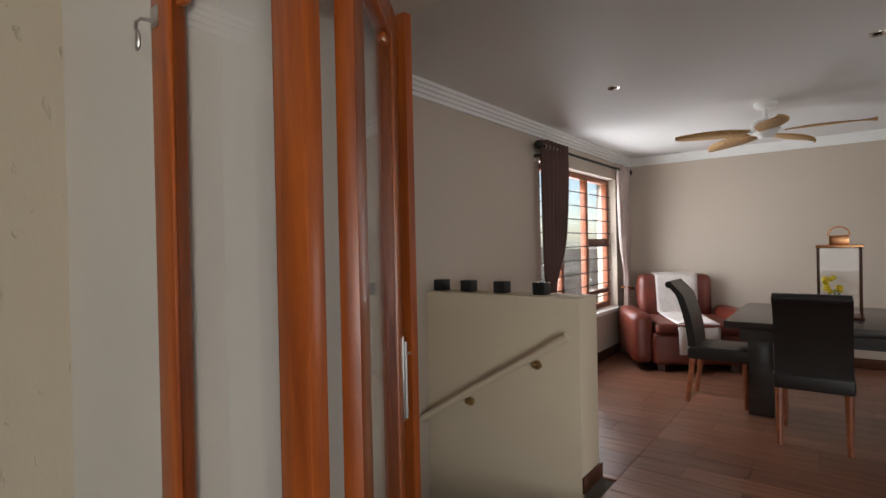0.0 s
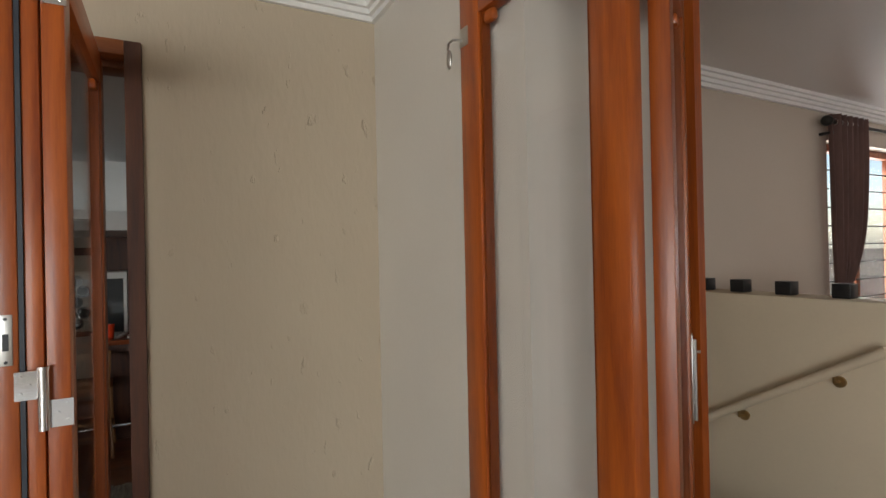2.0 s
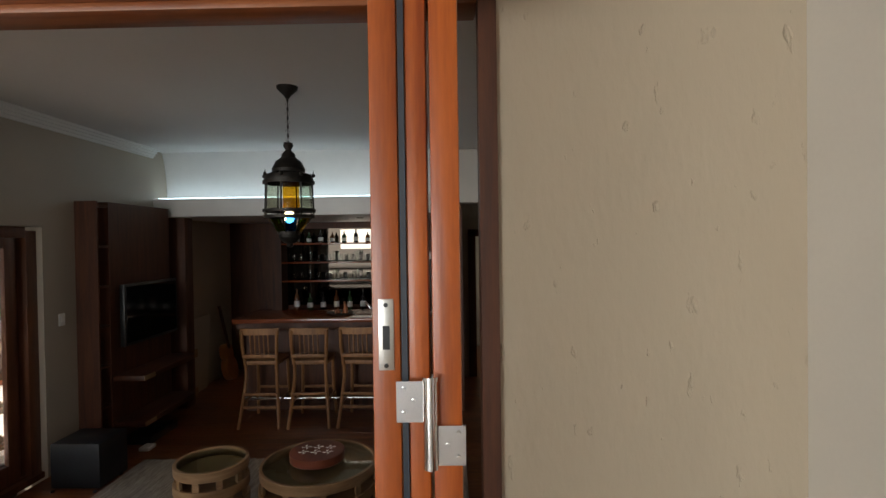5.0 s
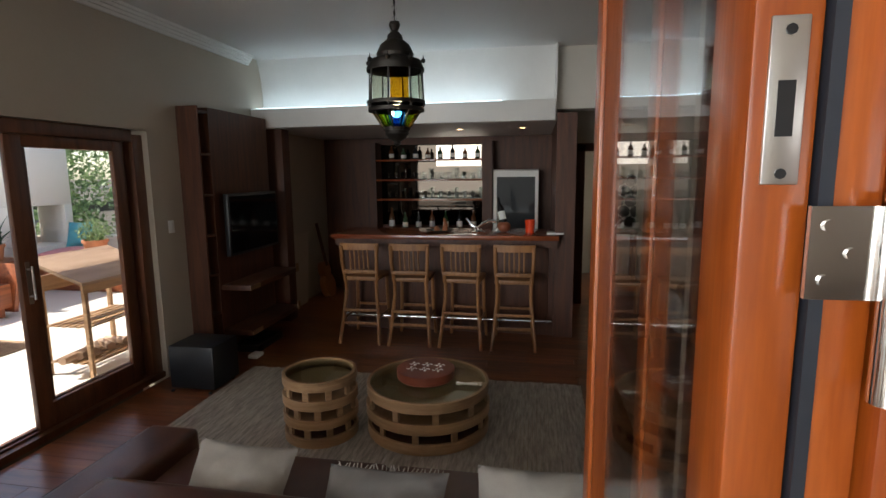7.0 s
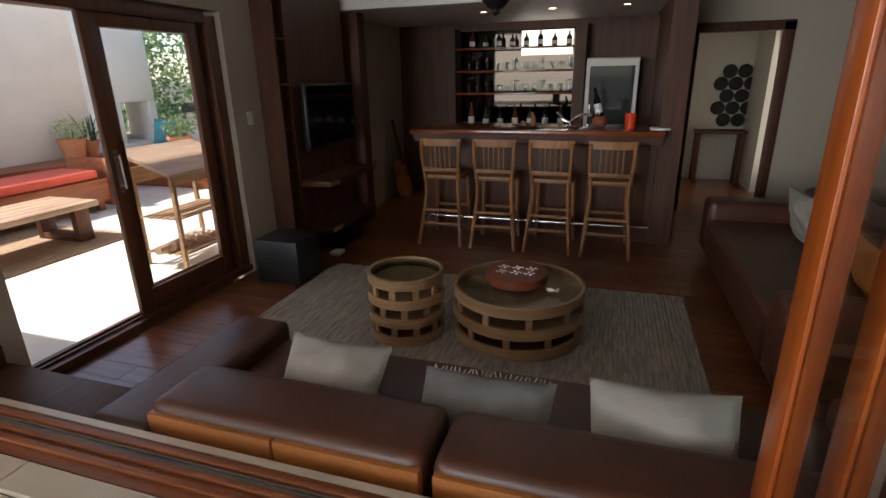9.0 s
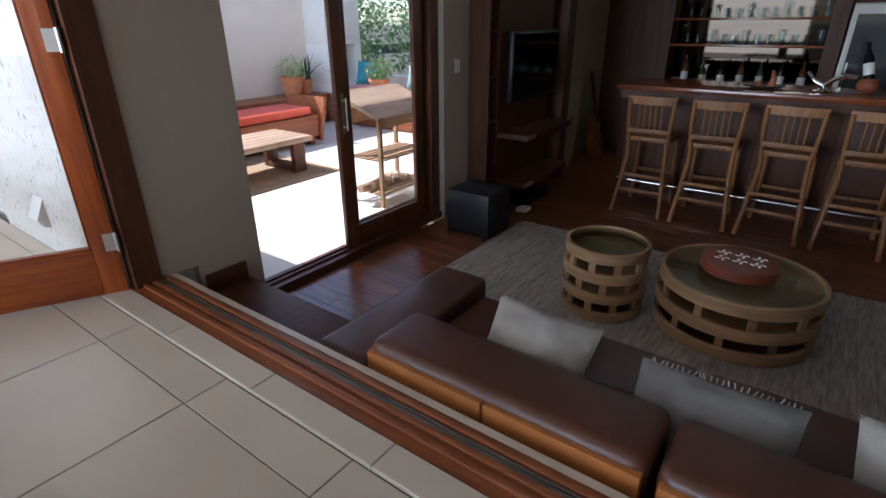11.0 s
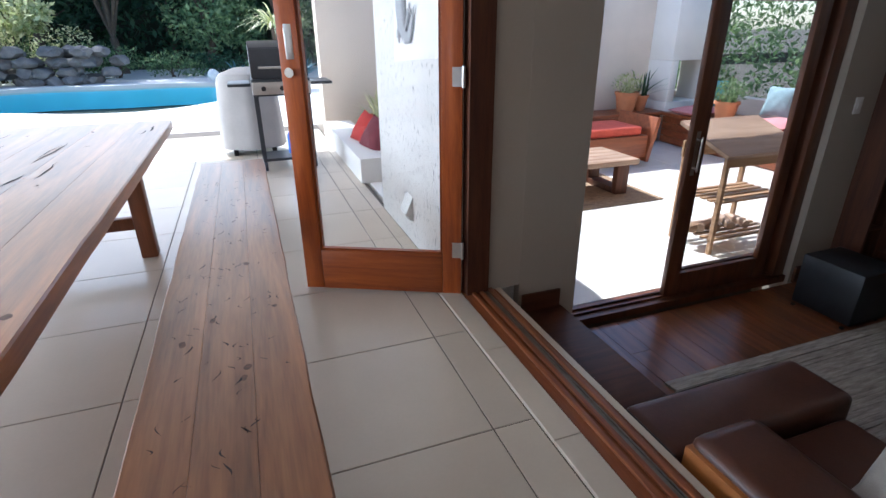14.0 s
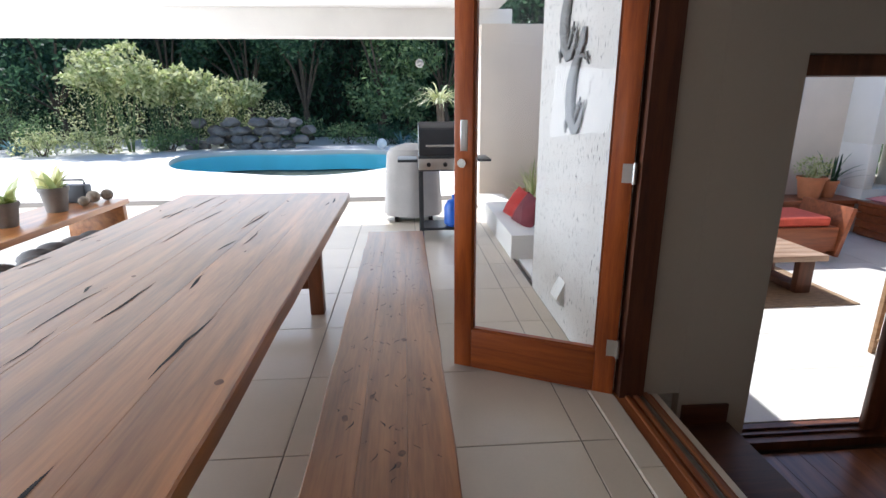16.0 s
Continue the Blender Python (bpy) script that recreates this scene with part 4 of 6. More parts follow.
def stool():
    t = thing("bar_stool", (4.84, 1.965, LF), "oak bar stool with slatted curved back at the bar", "stool", "bar stools")
    w = 0.185
    for s in (-1, 1):
        bm = bmesh.new()
        pts = [(-0.10, s * (w + 0.03), 0.0), (-0.03, s * (w + 0.005), 0.25), (0.02, s * (w - 0.02), 0.52), (0.015, s * (w - 0.02), 0.64), (-0.03, s * w, 0.86), (-0.035, s * (w + 0.004), 1.03)]
        tube(bm, pts, 0.019, 8)
        part("back_leg", bm, M_STOOL, t)
        bm = bmesh.new()
        tube(bm, [(0.42, s * (w + 0.01), 0.0), (0.385, s * (w - 0.01), 0.35), (0.37, s * (w - 0.015), 0.66)], 0.018, 8)
        part("front_leg", bm, M_STOOL, t)
    bm = bmesh.new()
    soft_box(bm, 0.0, -w - 0.01, 0.655, 0.41, w + 0.01, 0.70, 0.015, 2)
    part("seat", bm, M_STOOL, t)
    bm = bmesh.new()
    n = 12
    for i in range(n):
        a, b = -1 + 2 * i / n, -1 + 2 * (i + 1) / n
        xa, xb = -0.055 + 0.03 * a * a, -0.055 + 0.03 * b * b
        vs = [bm.verts.new(p) for p in ((xa, a * (w + 0.02), 0.985), (xa + 0.022, a * (w + 0.02), 0.985), (xa + 0.022, a * (w + 0.02), 1.055), (xa, a * (w + 0.02), 1.055), (xb, b * (w + 0.02), 0.985), (xb + 0.022, b * (w + 0.02), 0.985), (xb + 0.022, b * (w + 0.02), 1.055), (xb, b * (w + 0.02), 1.055))]
        for f in ((0, 1, 5, 4), (1, 2, 6, 5), (2, 3, 7, 6), (3, 0, 4, 7)):
            bm.faces.new([vs[q] for q in f])
        if i == 0:
            bm.faces.new(vs[:4])
        if i == n - 1:
            bm.faces.new(vs[4:])
    bmesh.ops.remove_doubles(bm, verts=bm.verts, dist=1e-5)
    part("top_rail", bm, M_STOOL, t)
    quick("back_rail", M_STOOL, (-0.03, -w, 0.735, -0.008, w, 0.775), parent=t, bev=0.004)
    for k in range(5):
        y = -0.095 + k * 0.0475
        bm = bmesh.new()
        tube(bm, [(-0.018, y, 0.76), (-0.03, y, 0.87), (-0.044, y, 1.0)], 0.0085, 6)
        part("slat", bm, M_STOOL, t)
    for z, x in ((0.20, 0.0), (0.34, -0.005)):
        quick("back_stretcher", M_STOOL, (x - 0.05, -w, z, x - 0.028, w, z + 0.028), parent=t, bev=0.003)
    for s in (-1, 1):
        bm = bmesh.new()
        rod(bm, (-0.035, s * w, 0.26), (0.39, s * w, 0.26), 0.012)
        part("side_stretcher", bm, M_STOOL, t)
    quick("foot_rest", M_STOOL, (0.385, -w, 0.30, 0.405, w, 0.33), parent=t, bev=0.003)
    return t


st = stool()
for k in range(1, 4):
    copy_thing(st, pose(4.84, 1.965 - 0.528 * k, LF, 0, 0, (2, -3, 1)[k - 1]))

# television wall unit
tv = thing("media_unit", (0, 0, LF), "dark timber wall unit with open shelves", "wall unit")
UX0, UX1 = 4.04, 5.24
quick("back_panel", M_DARK, (UX0 + 0.18, 3.15, 0.05, UX1, 3.359, 2.37), parent=tv)
quick("side_shelf_frame", M_DARK, (UX0, 3.15, 0.0, UX0 + 0.02, 3.357, 2.37), (UX0 + 0.16, 3.15, 0.0, UX0 + 0.18, 3.357, 2.37), (UX0 + 0.02, 3.34, 0, UX0 + 0.16, 3.357, 2.37), parent=tv)
for k in range(7):
    z = 0.06 + k * 0.376
    quick("shelf", M_DARKH, (UX0 + 0.02, 3.155, z, UX0 + 0.16, 3.34, z + 0.02), parent=tv)
for z in (0.22, 0.66):
    quick("ledge", M_DARKH, (UX0 + 0.18, 2.85, z, UX1, 3.149, z + 0.05), parent=tv, bev=0.003)
    quick("corner_block", M_ASH, (UX0 + 0.182, 2.844, z + 0.004, UX0 + 0.36, 2.85, z + 0.046), parent=tv)
    quick("corner_block", M_ASH, (UX1 - 0.06, 2.844, z + 0.004, UX1, 2.85, z + 0.10), parent=tv)
tvs = thing("television", (0, 0, LF), "black flat television on the timber wall unit", "television")
bm = bmesh.new()
box(bm, 4.26, 3.05, 0.98, 5.20, 3.10, 1.58, bev=0.008)
box(bm, 4.6, 3.10, 1.1, 4.95, 3.149, 1.35)
part("casing", bm, M_BLACK, tvs)
quick("screen", plain("dark_screen", (0.006, 0.007, 0.008), 0.08, vary=0.05), (4.285, 3.046, 1.01, 5.175, 3.049, 1.555), parent=tvs)
sub = thing("subwoofer", (0, 0, LF), "black subwoofer box on the timber floor", "speaker")
bm = bmesh.new()
box(bm, 3.42, 2.74, 0.015, 3.78, 3.14, 0.375, bev=0.01)
part("cabinet", bm, plain("black_ash", (0.014, 0.016, 0.02), 0.45, vary=0.2, scale=20), sub)
for a, b in ((3.38, 2.75), (3.70, 2.75), (3.38, 3.09), (3.70, 3.09)):
    quick("foot", M_RUBBER, (a, b, 0, a + 0.02, b + 0.02, 0.015), parent=sub)

# lantern
LX, LY, ROSE = 3.015, 1.05, (LC + 0.1316) / 1.042
lan = thing("moroccan_lantern", (LX, LY, -0.1316), "dark pierced metal lantern with coloured glass hanging on chain", "lantern")
lan.scale = (1.0, 1.0, 1.042)
bm = bmesh.new()
lathe(bm, [(0.0, ROSE), (0.075, ROSE), (0.07, ROSE - 0.02), (0.025, ROSE - 0.06), (0.012, ROSE - 0.08), (0.0, ROSE - 0.08)], 20)
part("ceiling_rose", bm, M_IRON, lan)
bm = bmesh.new()
for k in range(11):
    z = ROSE - 0.09 - k * 0.03
    bmesh.ops.create_cone(bm, cap_ends=False, segments=10, radius1=0.014, radius2=0.014, depth=0.007, matrix=pose(0, 0, z, 90, 0, 90 * (k % 2)))
rod(bm, (0, 0, ROSE - 0.08), (0, 0, 2.30), 0.003, n=6)
part("chain", bm, M_IRON, lan)
bm = bmesh.new()
lathe(bm, [(0.0, 2.305), (0.03, 2.30), (0.035, 2.28), (0.02, 2.25), (0.045, 2.225), (0.05, 2.20), (0.09, 2.17), (0.115, 2.12), (0.11, 2.10), (0.16, 2.08), (0.17, 2.05), (0.165, 2.03), (0.0, 2.03)], 24)
part("dome", bm, M_IRON, lan)
for k in range(8):
    a = 2 * math.pi * k / 8
    c, s = math.cos(a), math.sin(a)
    bm = bmesh.new()
    tube(bm, [(0.165 * c, 0.165 * s, 2.04), (0.175 * c, 0.175 * s, 1.82), (0.15 * c, 0.15 * s, 1.79), (0.07 * c, 0.07 * s, 1.68)], 0.006, 6)
    ball(bm, (0.175 * c, 0.175 * s, 2.075), 0.014)
    rod(bm, (0.175 * c, 0.175 * s, 2.08), (0.175 * c, 0.175 * s, 2.11), 0.006, 0.001, 6)
    part("rib", bm, M_IRON, lan)
    b2 = a + math.pi / 8
    m = pose(0.155 * math.cos(b2), 0.155 * math.sin(b2), 1.93, 0, 0, math.degrees(b2))
    col = ((0.85, 0.86, 0.8), (0.85, 0.86, 0.8), (0.9, 0.88, 0.8), (0.85, 0.86, 0.8), (0.9, 0.6, 0.10), (0.85, 0.86, 0.8), (0.9, 0.88, 0.8), (0.8, 0.85, 0.8))[k]
    bm = bmesh.new()
    box(bm, -0.002, -0.055, -0.10, 0.002, 0.055, 0.09, m=m)
    part("glass_panel", bm, glass("lantern_glass", col), lan, shadow=False)
    m = pose(0.118 * math.cos(b2), 0.118 * math.sin(b2), 1.745, 0, 35, math.degrees(b2))
    bm = bmesh.new()
    box(bm, -0.002, -0.035, -0.055, 0.002, 0.035, 0.05, m=m)
    part("glass_panel", bm, glass("lantern_glass", ((0.15, 0.5, 0.9), (0.9, 0.7, 0.3), (0.9, 0.9, 0.8), (0.5, 0.8, 0.15))[k % 4]), lan, shadow=False)
for z, r in ((2.03, 0.172), (1.84, 0.176), (1.80, 0.168), (1.69, 0.075)):
    bm = bmesh.new()
    lathe(bm, [(r - 0.004, z - 0.01), (r + 0.006, z - 0.01), (r + 0.006, z + 0.01), (r - 0.004, z + 0.01), (r - 0.004, z - 0.01)], 24)
    part("band", bm, M_IRON, lan)
bm = bmesh.new()
lathe(bm, [(0.07, 1.685), (0.075, 1.66), (0.05, 1.63), (0.02, 1.615), (0.025, 1.60), (0.0, 1.585)], 20)
part("base_tip", bm, M_IRON, lan)
bm = bmesh.new()
ball(bm, (0, 0, 1.80), 0.035, 1, 1, 1.3)
part("bulb", bm, glow("lamp_bulb", (1, 0.8, 0.5), 9), lan)
lamp("lantern_light", "POINT", (LX, LY, 1.745), 1.5, (1, 0.75, 0.45), 0.035)


# ---- dining room furniture ----
dt = thing("dining_table", (0, 0, DF), "dark square dining table with thick block legs", "table")
M_ESPRESSO = wood("espresso_timber", (0.018, 0.014, 0.012), (0.045, 0.035, 0.03), 0.3, (0.8, 9, 9), 2, coat=0.2)
quick("tabletop", M_ESPRESSO, (-2.3, -6.55, 0.70, -0.68, -5.1, 0.76), parent=dt, bev=0.006)
quick("apron", M_ESPRESSO, (-2.2, -6.45, 0.60, -0.78, -5.2, 0.699), parent=dt)
for x in (-2.15, -1.0):
    for y in (-6.38, -5.42):
        quick("leg", M_ESPRESSO, (x, y, 0, x + 0.17, y + 0.17, 0.60), parent=dt, bev=0.004)
M_CHAIR = plain("black_leather", (0.016, 0.014, 0.013), 0.35, vary=0.2, scale=6, bump=0.1, fine=120)


def dining_chair():
    t = thing("dining_chair", (-1.27, -4.86, DF), "black leather high-back dining chair with timber legs", "chair", "dining chairs", 180)
    bm = bmesh.new()
    n = 14
    prev = None
    pts = [(-0.20 - 0.13 * (i / n) ** 2 - (0.05 * max(0, i / n - 0.85) / 0.15), 0.40 + 0.62 * i / n) for i in range(n + 1)]
    for x, z in pts:
        ring = [bm.verts.new(p) for p in ((x - 0.03, -0.215, z), (x + 0.03, -0.215, z), (x + 0.03, 0.215, z), (x - 0.03, 0.215, z))]
        if prev:
            for i in range(4):
                bm.faces.new((prev[i], prev[(i + 1) % 4], ring[(i + 1) % 4], ring[i]))
        else:
            bm.faces.new(ring)
        prev = ring
    bm.faces.new(prev)
    bmesh.ops.bevel(bm, geom=[e for e in bm.edges if e.calc_face_angle(0) > 1], offset=0.012, segments=2, affect="EDGES")
    part("backrest", bm, M_CHAIR, t)
    bm = bmesh.new()
    soft_box(bm, -0.24, -0.225, 0.38, 0.24, 0.225, 0.49, 0.025, 3)
    part("seat", bm, M_CHAIR, t)
    bm = bmesh.new()
    rod(bm, (-0.385, -0.21, 1.015), (-0.385, 0.21, 1.015), 0.03)
    part("head_roll", bm, M_CHAIR, t)
    for x in (-0.2, 0.2):
        for y in (-0.19, 0.19):
            bm = bmesh.new()
            tube(bm, [(x * (1.25 if x < 0 else 1.0), y, 0), (x, y, 0.385)], 0.017, 8, 0.026)
            part("leg", bm, M_REDWOOD, t)
    return t


dc = dining_chair()
dc.matrix_world = pose(-1.27, -4.92, DF, 0, 0, -90)
for x, y, r in ((-0.60, -5.55, 180), (-2.0, -4.9, -92)):
    copy_thing(dc, pose(x, y, DF, 0, 0, r))
ds = thing("recliner_sofa", (-0.02, -6.85, DF), "reddish brown leather sofa draped with white throw", "sofa", turn=118)
M_RED = plain("oxblood_leather", (0.13, 0.025, 0.014), 0.35, vary=0.3, scale=5, bump=0.1)
for nm, b, r in (("base", (-0.5, -0.45, 0.08, 0.45, 0.45, 0.42), 0.05), ("backrest", (-0.65, -0.42, 0.35, -0.36, 0.42, 1.0), 0.11), ("arm", (-0.5, -0.66, 0.08, 0.42, -0.44, 0.62), 0.09), ("arm", (-0.5, 0.44, 0.08, 0.42, 0.66, 0.62), 0.09), ("seat", (-0.36, -0.43, 0.40, 0.47, 0.43, 0.52), 0.05)):
    bm = bmesh.new()
    soft_box(bm, *b, r, 4)
    part(nm, bm, M_RED, ds)
for corner in ((-0.45, -0.4, 0, -0.38, -0.33, 0.08), (0.33, 0.33, 0, 0.40, 0.40, 0.08), (0.33, -0.4, 0, 0.40, -0.33, 0.08), (-0.45, 0.33, 0, -0.38, 0.40, 0.08)):
    quick("foot", M_DARK, corner, parent=ds)
th = thing("throw", (-0.02, -6.85, DF), "white fringed throw over the leather sofa", "throw", turn=118)
bm = bmesh.new()
prof = [(-0.69, 0.75), (-0.67, 0.98), (-0.52, 1.02), (-0.36, 0.99), (-0.33, 0.75), (-0.32, 0.55), (0.0, 0.535), (0.44, 0.53), (0.49, 0.45), (0.495, 0.20)]
ws = [0.26 - 0.06 * i / 9 for i in range(10)]
cols = [[bm.verts.new((x + 0.004 * math.sin(7 * v + i), v * w, z + 0.006 * math.sin(9 * v + 2 * i))) for v in [-1 + 2 * j / 12 for j in range(13)]] for i, ((x, z), w) in enumerate(zip(prof, ws))]
for a, b in zip(cols, cols[1:]):
    for j in range(12):
        bm.faces.new((a[j], a[j + 1], b[j + 1], b[j]))
o = part("cloth", bm, plain("white_cotton", (0.68, 0.62, 0.58), 0.9, vary=0.1, scale=14, bump=0.3), th)
o.modifiers.new("thickness", "SOLIDIFY").thickness = 0.008

# candle lantern and flowers on the dining table
cl = thing("candle_lantern", (-1.42, -5.72, DF + 0.76), "tall copper-topped glass candle lantern on the table", "lantern")
M_COPPER = plain("copper", (0.70, 0.36, 0.18), 0.25, 1.0, vary=0.1)
for x in (-0.14, 0.13):
    for y in (-0.14, 0.13):
        quick("post", M_DARK, (x, y, 0, x + 0.014, y + 0.014, 0.56), parent=cl)
quick("base", M_DARK, (-0.15, -0.15, 0, 0.15, 0.15, 0.02), parent=cl)
quick("roof", M_COPPER, (-0.15, -0.15, 0.56, 0.15, 0.15, 0.585), (-0.065, -0.065, 0.585, 0.065, 0.065, 0.66), parent=cl, bev=0.004)
bm = bmesh.new()
tube(bm, [(0.07 * math.cos(a), 0, 0.66 + 0.07 * math.sin(a)) for a in [math.pi * k / 10 for k in range(11)]], 0.006)
part("handle", bm, M_COPPER, cl)
for b in ((-0.126, -0.137, 0.03, 0.13, -0.134, 0.55), (-0.126, 0.134, 0.03, 0.13, 0.137, 0.55), (-0.137, -0.126, 0.03, -0.134, 0.13, 0.55), (0.134, -0.126, 0.03, 0.137, 0.13, 0.55)):
    quick("pane", M_GLASS, b, parent=cl, shadow=False)
vs = thing("flower_vase", (-1.38, -5.50, DF + 0.76), "glass vase with yellow flowers on the dining table", "vase")
bm = bmesh.new()
lathe(bm, [(0.04, 0), (0.05, 0.02), (0.055, 0.16), (0.06, 0.18)], 18)
part("vessel", bm, glass("blue_glass", (0.35, 0.45, 0.65)), vs)
rnd = random.Random(4)
bm = bmesh.new()
for k in range(14):
    ball(bm, (rnd.uniform(-0.06, 0.06), rnd.uniform(-0.06, 0.06), 0.20 + rnd.uniform(0, 0.14)), 0.022, 1, 1, 0.8, 8)
part("blooms", bm, plain("yellow_petal", (0.75, 0.55, 0.03), 0.7, vary=0.15), vs)
bm = bmesh.new()
for k in range(8):
    tube(bm, [(rnd.uniform(-0.02, 0.02), rnd.uniform(-0.02, 0.02), 0.01), (rnd.uniform(-0.05, 0.05), rnd.uniform(-0.05, 0.05), 0.24)], 0.003, 5)
part("stems", bm, plain("stem_green", (0.08, 0.16, 0.03), 0.6), vs)

# ceiling fan
fan = thing("ceiling_fan", (-0.96, -5.45, DC), "white ceiling fan with woven leaf-shaped blades", "fan")
bm = bmesh.new()
lathe(bm, [(0.0, 0), (0.085, 0), (0.085, -0.025), (0.06, -0.05), (0.0, -0.05)], 24)
part("canopy", bm, M_WHITE, fan)
bm = bmesh.new()
rod(bm, (0, 0, -0.05), (0, 0, -0.15), 0.015)
part("downrod", bm, M_WHITE, fan)
bm = bmesh.new()
lathe(bm, [(0.0, -0.14), (0.08, -0.145), (0.10, -0.17), (0.10, -0.23), (0.07, -0.26), (0.045, -0.29), (0.0, -0.295)], 24)
part("motor", bm, M_WHITE, fan)
M_RATTAN = plain("rattan", (0.42, 0.24, 0.09), 0.6, vary=0.35, scale=40, bump=0.3, fine=120)
for k in range(5):
    a = 2 * math.pi * k / 5 + 0.5
    R = Matrix.Rotation(a, 4, "Z")
    bm = bmesh.new()
    n = 14
    up = []
    for i in range(n + 1):
        u = i / n
        w = 0.105 * math.sin(math.pi * min(1, 0.12 + 0.88 * u)) ** 0.7 + 0.004
        x = 0.14 + 0.56 * u
        up.append([bm.verts.new(R @ Vector((x, s * w, -0.235 + 0.012 * s - 0.02 * u * u))) for s in (-1, 0, 1)])
    for p, q in zip(up, up[1:]):
        for j in range(2):
            bm.faces.new((p[j], p[j + 1], q[j + 1], q[j]))
    o = part("blade", bm, M_RATTAN, fan)
    o.modifiers.new("thickness", "SOLIDIFY").thickness = 0.008
    bm = bmesh.new()
    box(bm, 0.07, -0.02, -0.24, 0.20, 0.02, -0.232, m=R)
    part("blade_arm", bm, M_WHITE, fan)
for x, y in ((-0.15, -4.2), (-0.6, -6.6), (-1.6, -4.2)):
    dl = thing("downlight", (x, y, DC), "small recessed chrome ceiling downlight", "downlight", "ceiling downlights")
    bm = bmesh.new()
    lathe(bm, [(0.024, -0.002), (0.042, -0.006), (0.044, 0.0), (0.024, 0.0), (0.024, -0.002)], 20)
    part("ring", bm, M_CHROME, dl)
    bm = bmesh.new()
    lathe(bm, [(0.0, -0.001), (0.024, -0.001)], 16)
    part("lens", bm, M_WHITE, dl)
# stair rail on the half wall, and candle blocks on top of it
hr = thing("stair_handrail", (0, 0, 0), "cream painted sloping handrail on brass brackets", "handrail")
bm = bmesh.new()
tube(bm, [(-0.22, -3.17, 1.095), (-0.19, -3.17, 1.075), (0.84, -3.17, 0.445)], 0.024, 12)
part("rail", bm, M_CREAM, hr)
for x in (0.0, 0.48):
    z = 1.075 - (x + 0.19) * 0.612
    bm = bmesh.new()
    rod(bm, (x, -3.239, z - 0.06), (x, -3.225, z - 0.06), 0.028)
    tube(bm, [(x, -3.23, z - 0.06), (x, -3.18, z - 0.055), (x, -3.17, z - 0.02)], 0.008)
    part("bracket", bm, plain("brass", (0.45, 0.32, 0.16), 0.35, 1.0, vary=0.1), hr)
for k, x in enumerate((0.03, 0.31, 0.57, 0.80)):
    cb = thing("candle_block", (x, -3.37, 1.301), "small black cube candle holder on the half wall", "candle holder", "candle blocks on the wall")
    bm = bmesh.new()
    box(bm, -0.042, -0.042, 0, 0.042, 0.042, 0.075, bev=0.004)
    part("block", bm, M_BLACK, cb)

# ---- bar back ----
M_MIRROR = plain("smoked_mirror", (0.03, 0.024, 0.019), 0.03, 1.0, vary=0.02)
unit = thing("bar_shelves", (0, 0, LF), "lit mirrored bar back with glass shelves", "shelves")
quick("mirror", M_MIRROR, (7.335, 0.93, 1.0, 7.348, 2.46, 2.18), parent=unit)
for y in (0.92, 2.60):
    quick("post", M_DARK, (7.05, y - 0.14, 0, 7.348, y, 2.20), parent=unit)
for z in (1.38, 1.66, 1.94):
    quick("glass_shelf", glass("shelf_glass", (0.9, 0.97, 0.94)), (7.08, 0.922, z, 7.334, 2.458, z + 0.01), parent=unit, shadow=False)
for z in (1.38, 1.66, 1.94):
    quick("shelf_edge", M_BARTOP, (7.055, 0.922, z - 0.008, 7.078, 2.458, z + 0.018), parent=unit, bev=0.002)
# emissive patch that imitates a bright window mirrored in the bar back
quick("light_panel", glow("reflection_glow", (1, 0.90, 0.78), 0.8), (7.31, 0.96, 1.86, 7.33, 1.62, 2.16), parent=unit, label="glowing patch for a window's reflection in the bar mirror")
quick("back_counter", M_BARTOP, (6.85, 0.80, 0.90, 7.348, 2.9, 0.94), parent=unit, bev=0.004)
quick("back_cabinet", M_DARK, (6.9, 0.82, 0, 7.345, 2.88, 0.90), parent=unit)
rnd = random.Random(21)
M_CLEAR = glass("clear_glassware", (0.93, 0.96, 0.96))


def tumbler(x, y, z, r, h):
    t = thing("drinking_glass", (x, y, z), "clear drinking glass on the bar shelf", "glass", "bar glassware")
    bm = bmesh.new()
    lathe(bm, [(r * 0.8, 0), (r * 0.85, 0.004), (r, h), (r * 0.93, h), (r * 0.78, 0.012), (0.0, 0.012)], 12)
    part("bowl", bm, M_CLEAR, t, shadow=False)


for z in (1.39, 1.67):
    for k in range(12):
        tumbler(7.2 + rnd.uniform(-0.06, 0.06), 0.98 + k * 0.12, LF + z, 0.032, 0.11 + 0.05 * (k % 3 == 0))


def bottle(x, y, z, r, h, mat, label):
    t = thing("bottle", (x, y, z), label, "bottle", "bar bottles")
    bm = bmesh.new()
    lathe(bm, [(r, 0), (r, h * 0.58), (r * 0.8, h * 0.68), (r * 0.34, h * 0.78), (r * 0.32, h), (0.0, h)], 14)
    part("bottle_body", bm, mat, t)
    bm = bmesh.new()
    lathe(bm, [(r * 1.02, h * 0.18), (r * 1.02, h * 0.45)], 14)
    part("paper_label", bm, M_WHITE, t)


